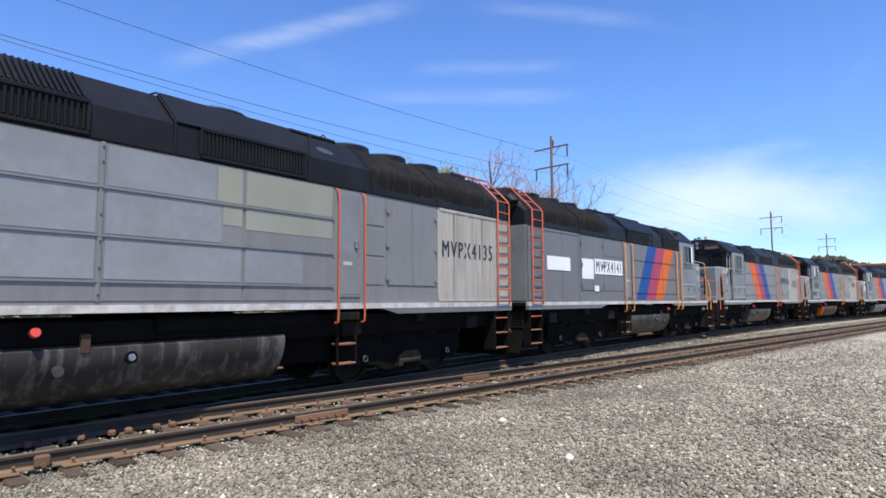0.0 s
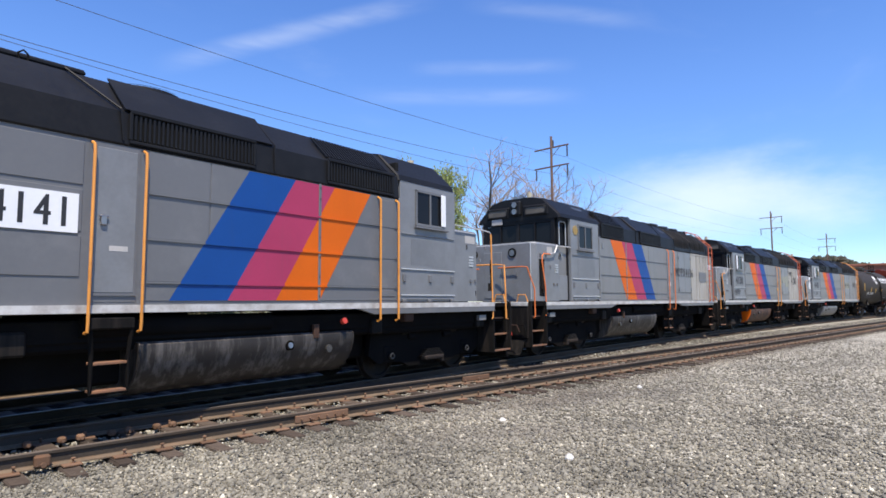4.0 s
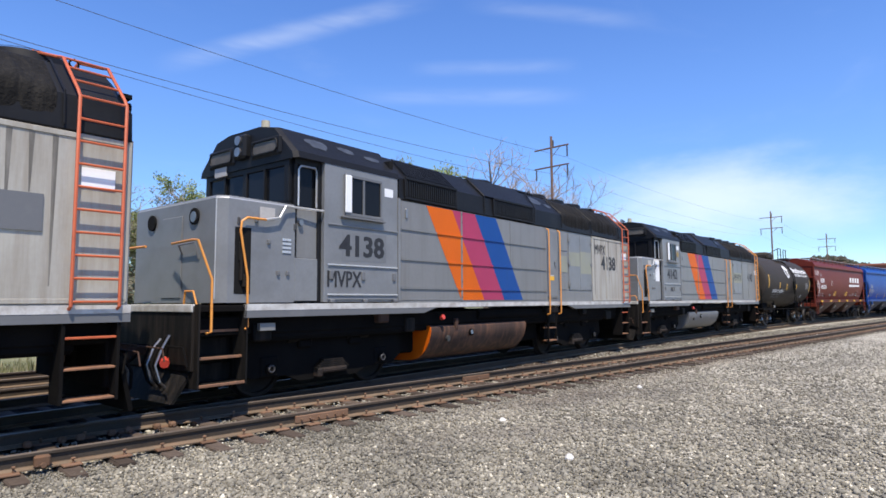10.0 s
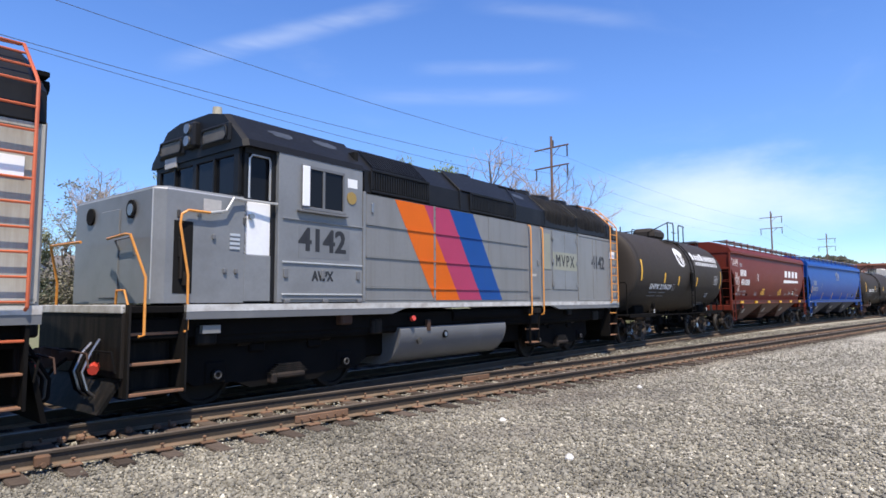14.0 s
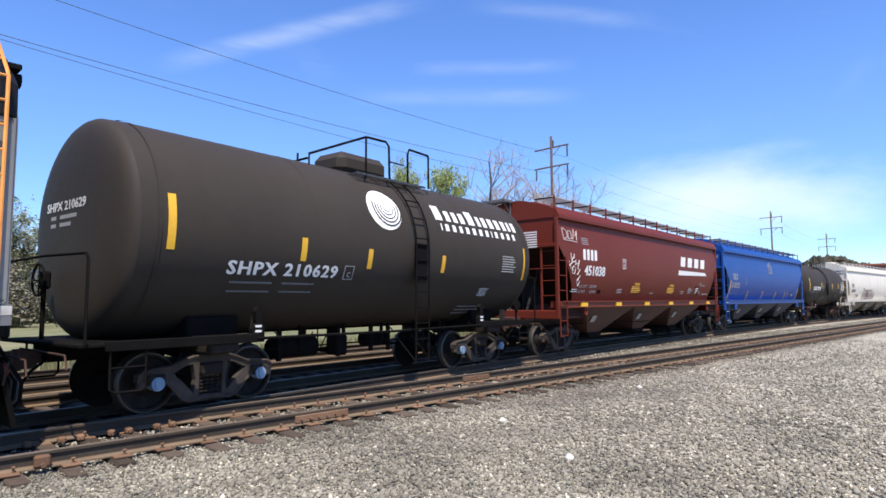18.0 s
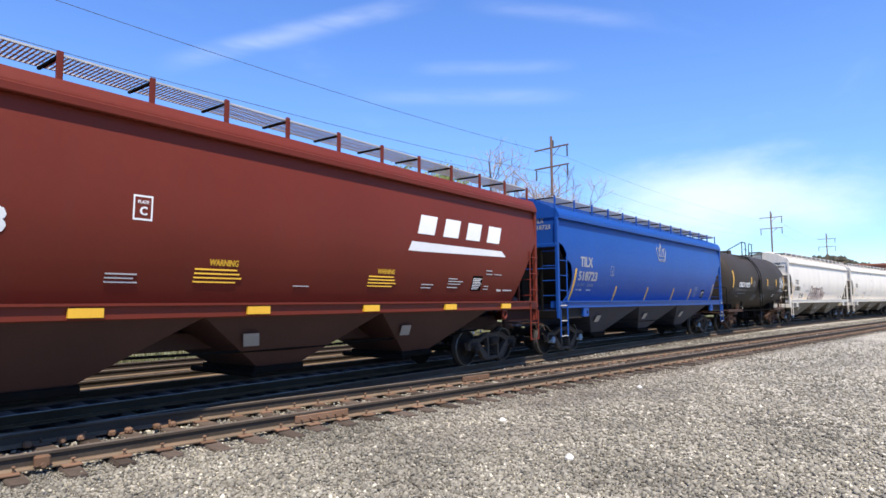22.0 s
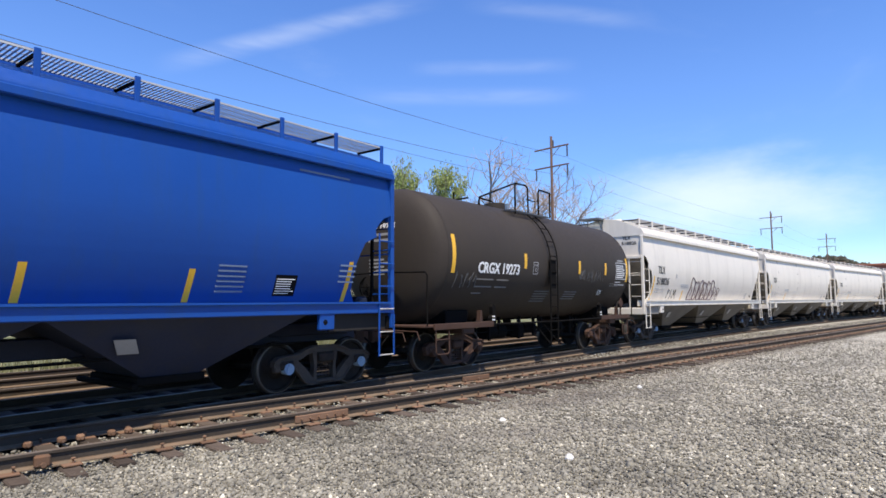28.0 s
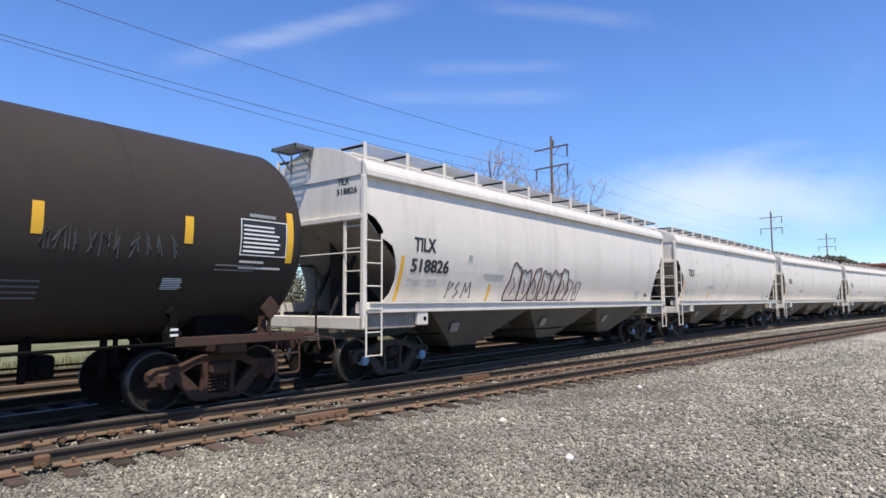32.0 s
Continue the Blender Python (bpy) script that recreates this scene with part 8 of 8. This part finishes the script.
ties = [tie_mesh(2.6, k) for k in range(6)]
long_ties = [tie_mesh(4.4, 20 + k) for k in range(3)]
pm = B().box(-0.10, 0.10, -0.18, 0.18, -0.012, 0.012, 0.006).mesh("tie_plate", PLATE)
sp = B().cyl((0, 0, 0), (0, 0, 0.05), 0.014, 6).box(-0.025, 0.025, -0.018, 0.018, 0.04, 0.062, 0.006).mesh("spike", PLATE)
for i in range(175):
    x = -5 + i * 0.535 + rnd.uniform(-0.05, 0.05)
    lng = x < 15
    o = part("tie", (rnd.choice(long_ties) if lng else rnd.choice(ties)), TIE, trk)
    cy = NEAR + (1.69 if lng else 0.79) + rnd.uniform(-0.09, 0.09)
    o.matrix_basis = pose(x, cy, -0.183, rz=rnd.uniform(-1.5, 1.5))
    if i < 140:
        for off in (0, GAUGE):
            q = part("tie_plate", pm, PLATE, trk)
            q.matrix_basis = pose(x, NEAR + off, -0.178, rz=rnd.uniform(-4, 4))
    if i < 90:
        for off, dy in ((0, -0.1), (0, 0.1), (GAUGE, -0.1)):
            q = part("spike", sp, PLATE, trk)
            q.matrix_basis = pose(x + rnd.uniform(-0.05, 0.05), NEAR + off + dy, -0.172 + rnd.uniform(0, 0.02), rz=rnd.uniform(0, 90))
for i in range(130):
    s = 15.5 + i * 0.54
    x, y = rail_point(s, 0)
    part("tie", rnd.choice(ties), TIE, mt).matrix_basis = pose(x, y, -0.192, rz=degrees(heading(s)) + rnd.uniform(-1, 1))
for t_, o in ((bt, 3.35), (bt2, 6.6)):
    for i in range(70):
        s = -2 + i * 0.56
        x, y = rail_point(s, o)
        part("tie", rnd.choice(ties), TIE, t_).matrix_basis = pose(x, y, -0.192, rz=degrees(heading(s)))

# ---- crushed stone scattered as real pieces
def stones(n, place, seed, smin, smax):
    rs = np.random.RandomState(seed)
    base = np.array([(1, 0, 0), (-1, 0, 0), (0, 1, 0), (0, -1, 0), (0, 0, 1), (0, 0, -1)], float)
    tri = np.array([(0, 2, 4), (2, 1, 4), (1, 3, 4), (3, 0, 4), (2, 0, 5), (1, 2, 5), (3, 1, 5), (0, 3, 5)])
    P = place(n, rs)
    n = len(P)
    size = np.exp(rs.uniform(np.log(smin), np.log(smax), n))
    v = base[None] * (rs.uniform(0.6, 1.25, (n, 1, 3)) * size[:, None, None]) + rs.normal(0, 0.22, (n, 6, 3)) * size[:, None, None]
    a = rs.uniform(0, 2 * pi, n)
    t = rs.uniform(-0.9, 0.9, n)
    y = v[:, :, 1] * np.cos(t)[:, None] - v[:, :, 2] * np.sin(t)[:, None]
    z = v[:, :, 1] * np.sin(t)[:, None] + v[:, :, 2] * np.cos(t)[:, None]
    x2 = v[:, :, 0] * np.cos(a)[:, None] - y * np.sin(a)[:, None]
    y2 = v[:, :, 0] * np.sin(a)[:, None] + y * np.cos(a)[:, None]
    w = np.stack([x2, y2, z * 0.8], 2) + P[:, None, :]
    w[:, :, 2] += size[:, None] * 0.15
    f = (tri[None] + (np.arange(n) * 6)[:, None, None]).reshape(-1, 3)
    return w.reshape(-1, 3), f, n


def mesh_np(name, v, f, m):
    me = bpy.data.meshes.new(name)
    me.vertices.add(len(v))
    me.vertices.foreach_set("co", v.astype(np.float32).ravel())
    me.loops.add(len(f) * 3)
    me.loops.foreach_set("vertex_index", f.astype(np.int32).ravel())
    me.polygons.add(len(f))
    me.polygons.foreach_set("loop_start", np.arange(0, len(f) * 3, 3, dtype=np.int32))
    me.update(calc_edges=True)
    me.materials.append(m)
    return me


def near_field(n, rs):
    r = 4.6 * np.exp(rs.uniform(0, np.log(34 / 4.6), n))
    a = rs.uniform(-0.1, 1.75, n)
    x, y = r * np.cos(a), r * np.sin(a)
    keep = (y < NEAR - 0.42 - 0.14 * rs.uniform(0, 1, n)) & (y > -6)
    x, y = x[keep], y[keep]
    rise = np.clip((y - (NEAR - 1.0)) / 0.75, 0, 1)
    return np.stack([x, y, np.full(len(x), GZ) + rs.uniform(-0.008, 0.014, len(x)) + 0.012 * rise], 1)


def shoulder(n, rs):
    """Stone packed between the tie ends of the near track."""
    x = 60 * rs.uniform(0, 1, n) ** 1.8 - 1
    y = NEAR - 0.06 - 0.75 * rs.uniform(0, 1, n)
    return np.stack([x, y, np.full(len(x), GZ) + 0.012 * np.clip((y - (NEAR - 0.85)) / 0.5, 0, 1) + rs.uniform(-0.012, 0.012, n)], 1)


def crib(n, rs):
    x = 90 * rs.uniform(0, 1, n) ** 2.0 - 2
    y = NEAR + rs.uniform(-0.12, 4.2, n)
    ok = np.ones(n, bool)
    for i in range(n):
        c = track_y(float(x[i]))
        if abs(y[i] - NEAR) < 0.1 or abs(y[i] - NEAR - GAUGE) < 0.1 or c - 0.85 < y[i] < c + 0.9: ok[i] = False
    x, y = x[ok], y[ok]
    return np.stack([x, y, np.full(len(x), GZ) + rs.uniform(-0.01, 0.045, len(x))], 1)


v, f, n_ = stones(165000, near_field, 3, 0.015, 0.038)
tagged(new("gravel", mesh_np("gravel", v, f, STONES)), "loose grey crushed stone", "gravel", kind="stuff")
v, f, n_ = stones(30000, shoulder, 6, 0.010, 0.020)
tagged(new("shoulder_gravel", mesh_np("shoulder_gravel", v, f, STONES)), "crushed stone packed between tie ends", "gravel", kind="stuff")
v, f, n_ = stones(75000, crib, 4, 0.016, 0.038)
tagged(new("track_gravel", mesh_np("track_gravel", v, f, STONES)), "crushed stone between ties and rails", "gravel", kind="stuff")
sm = [mesh_np("stone", *stones(1, lambda n, rs: np.zeros((1, 3)), 40 + k, 0.04, 0.06)[:2], STONES) for k in range(8)]
for i in range(220):
    a, r = rnd.uniform(0.25, 1.35), rnd.uniform(5.2, 9.0)
    x, y = r * cos(a), r * sin(a)
    if y > NEAR - 0.6: continue
    part("stone", rnd.choice(sm), STONES, ground).matrix_basis = pose(x, y, GZ + 0.01, rz=rnd.uniform(0, 360))
PALE_ST = mat("pale_stone", (0.62, 0.60, 0.55), 0.8)
for px_, py_ in ((1000, 808), (1125, 690), (742, 693), (885, 745)):
    d = 1.85 * 1080 / (py_ - 541)
    x, y = plan_at(px_, d)
    part("pale_stone", B().box(-0.07, 0.07, -0.05, 0.05, -0.02, 0.06, 0.03), PALE_ST, ground, "pale whitish stone").matrix_basis = pose(x, y, GZ, rz=30)

# ---- motion of the train
VT = (0, 4, 8, 12, 16, 20, 24, 28, 32)
VV = (4.4157, 4.5674, 4.7011, 4.8010, 4.5951, 4.2881, 4.0136, 3.7956, 3.6138)


def travelled(t):
    """Metres run since the start, speed linear between the knots."""
    s = 0.0
    for a, b, va, vb in zip(VT, VT[1:], VV, VV[1:]):
        if t <= a: break
        u = min(t, b) - a
        s += va * u + (vb - va) * u * u / (2 * (b - a))
    return s


def car_pose(a0, sense, xa, xb, t):
    s = travelled(t)
    pa, pb = [Vector((*rail_point(a0 + sense * x - s, 0.0), 0)) for x in (xa, xb)]
    u = (pb - pa).normalized()
    o = pa - u * xa
    return pose(o.x, o.y, 0.0, rz=degrees(atan2(u.y, u.x)))


def motions():
    for ob, a0, (xa, xb), sense in CARS:
        walk(ob, [(k * 0.5, car_pose(a0, sense, xa, xb, k * 0.5)) for k in range(65)])
    times = [k * 4 / 30 for k in range(240)] + [32.0]
    run = [travelled(t) for t in times]
    for ws, x, r, sense in WHEELSETS:
        walk(ws, [(t, pose(x, 0, r, ry=degrees(sense * q / r) % 360)) for t, q in zip(times, run)])


motions()
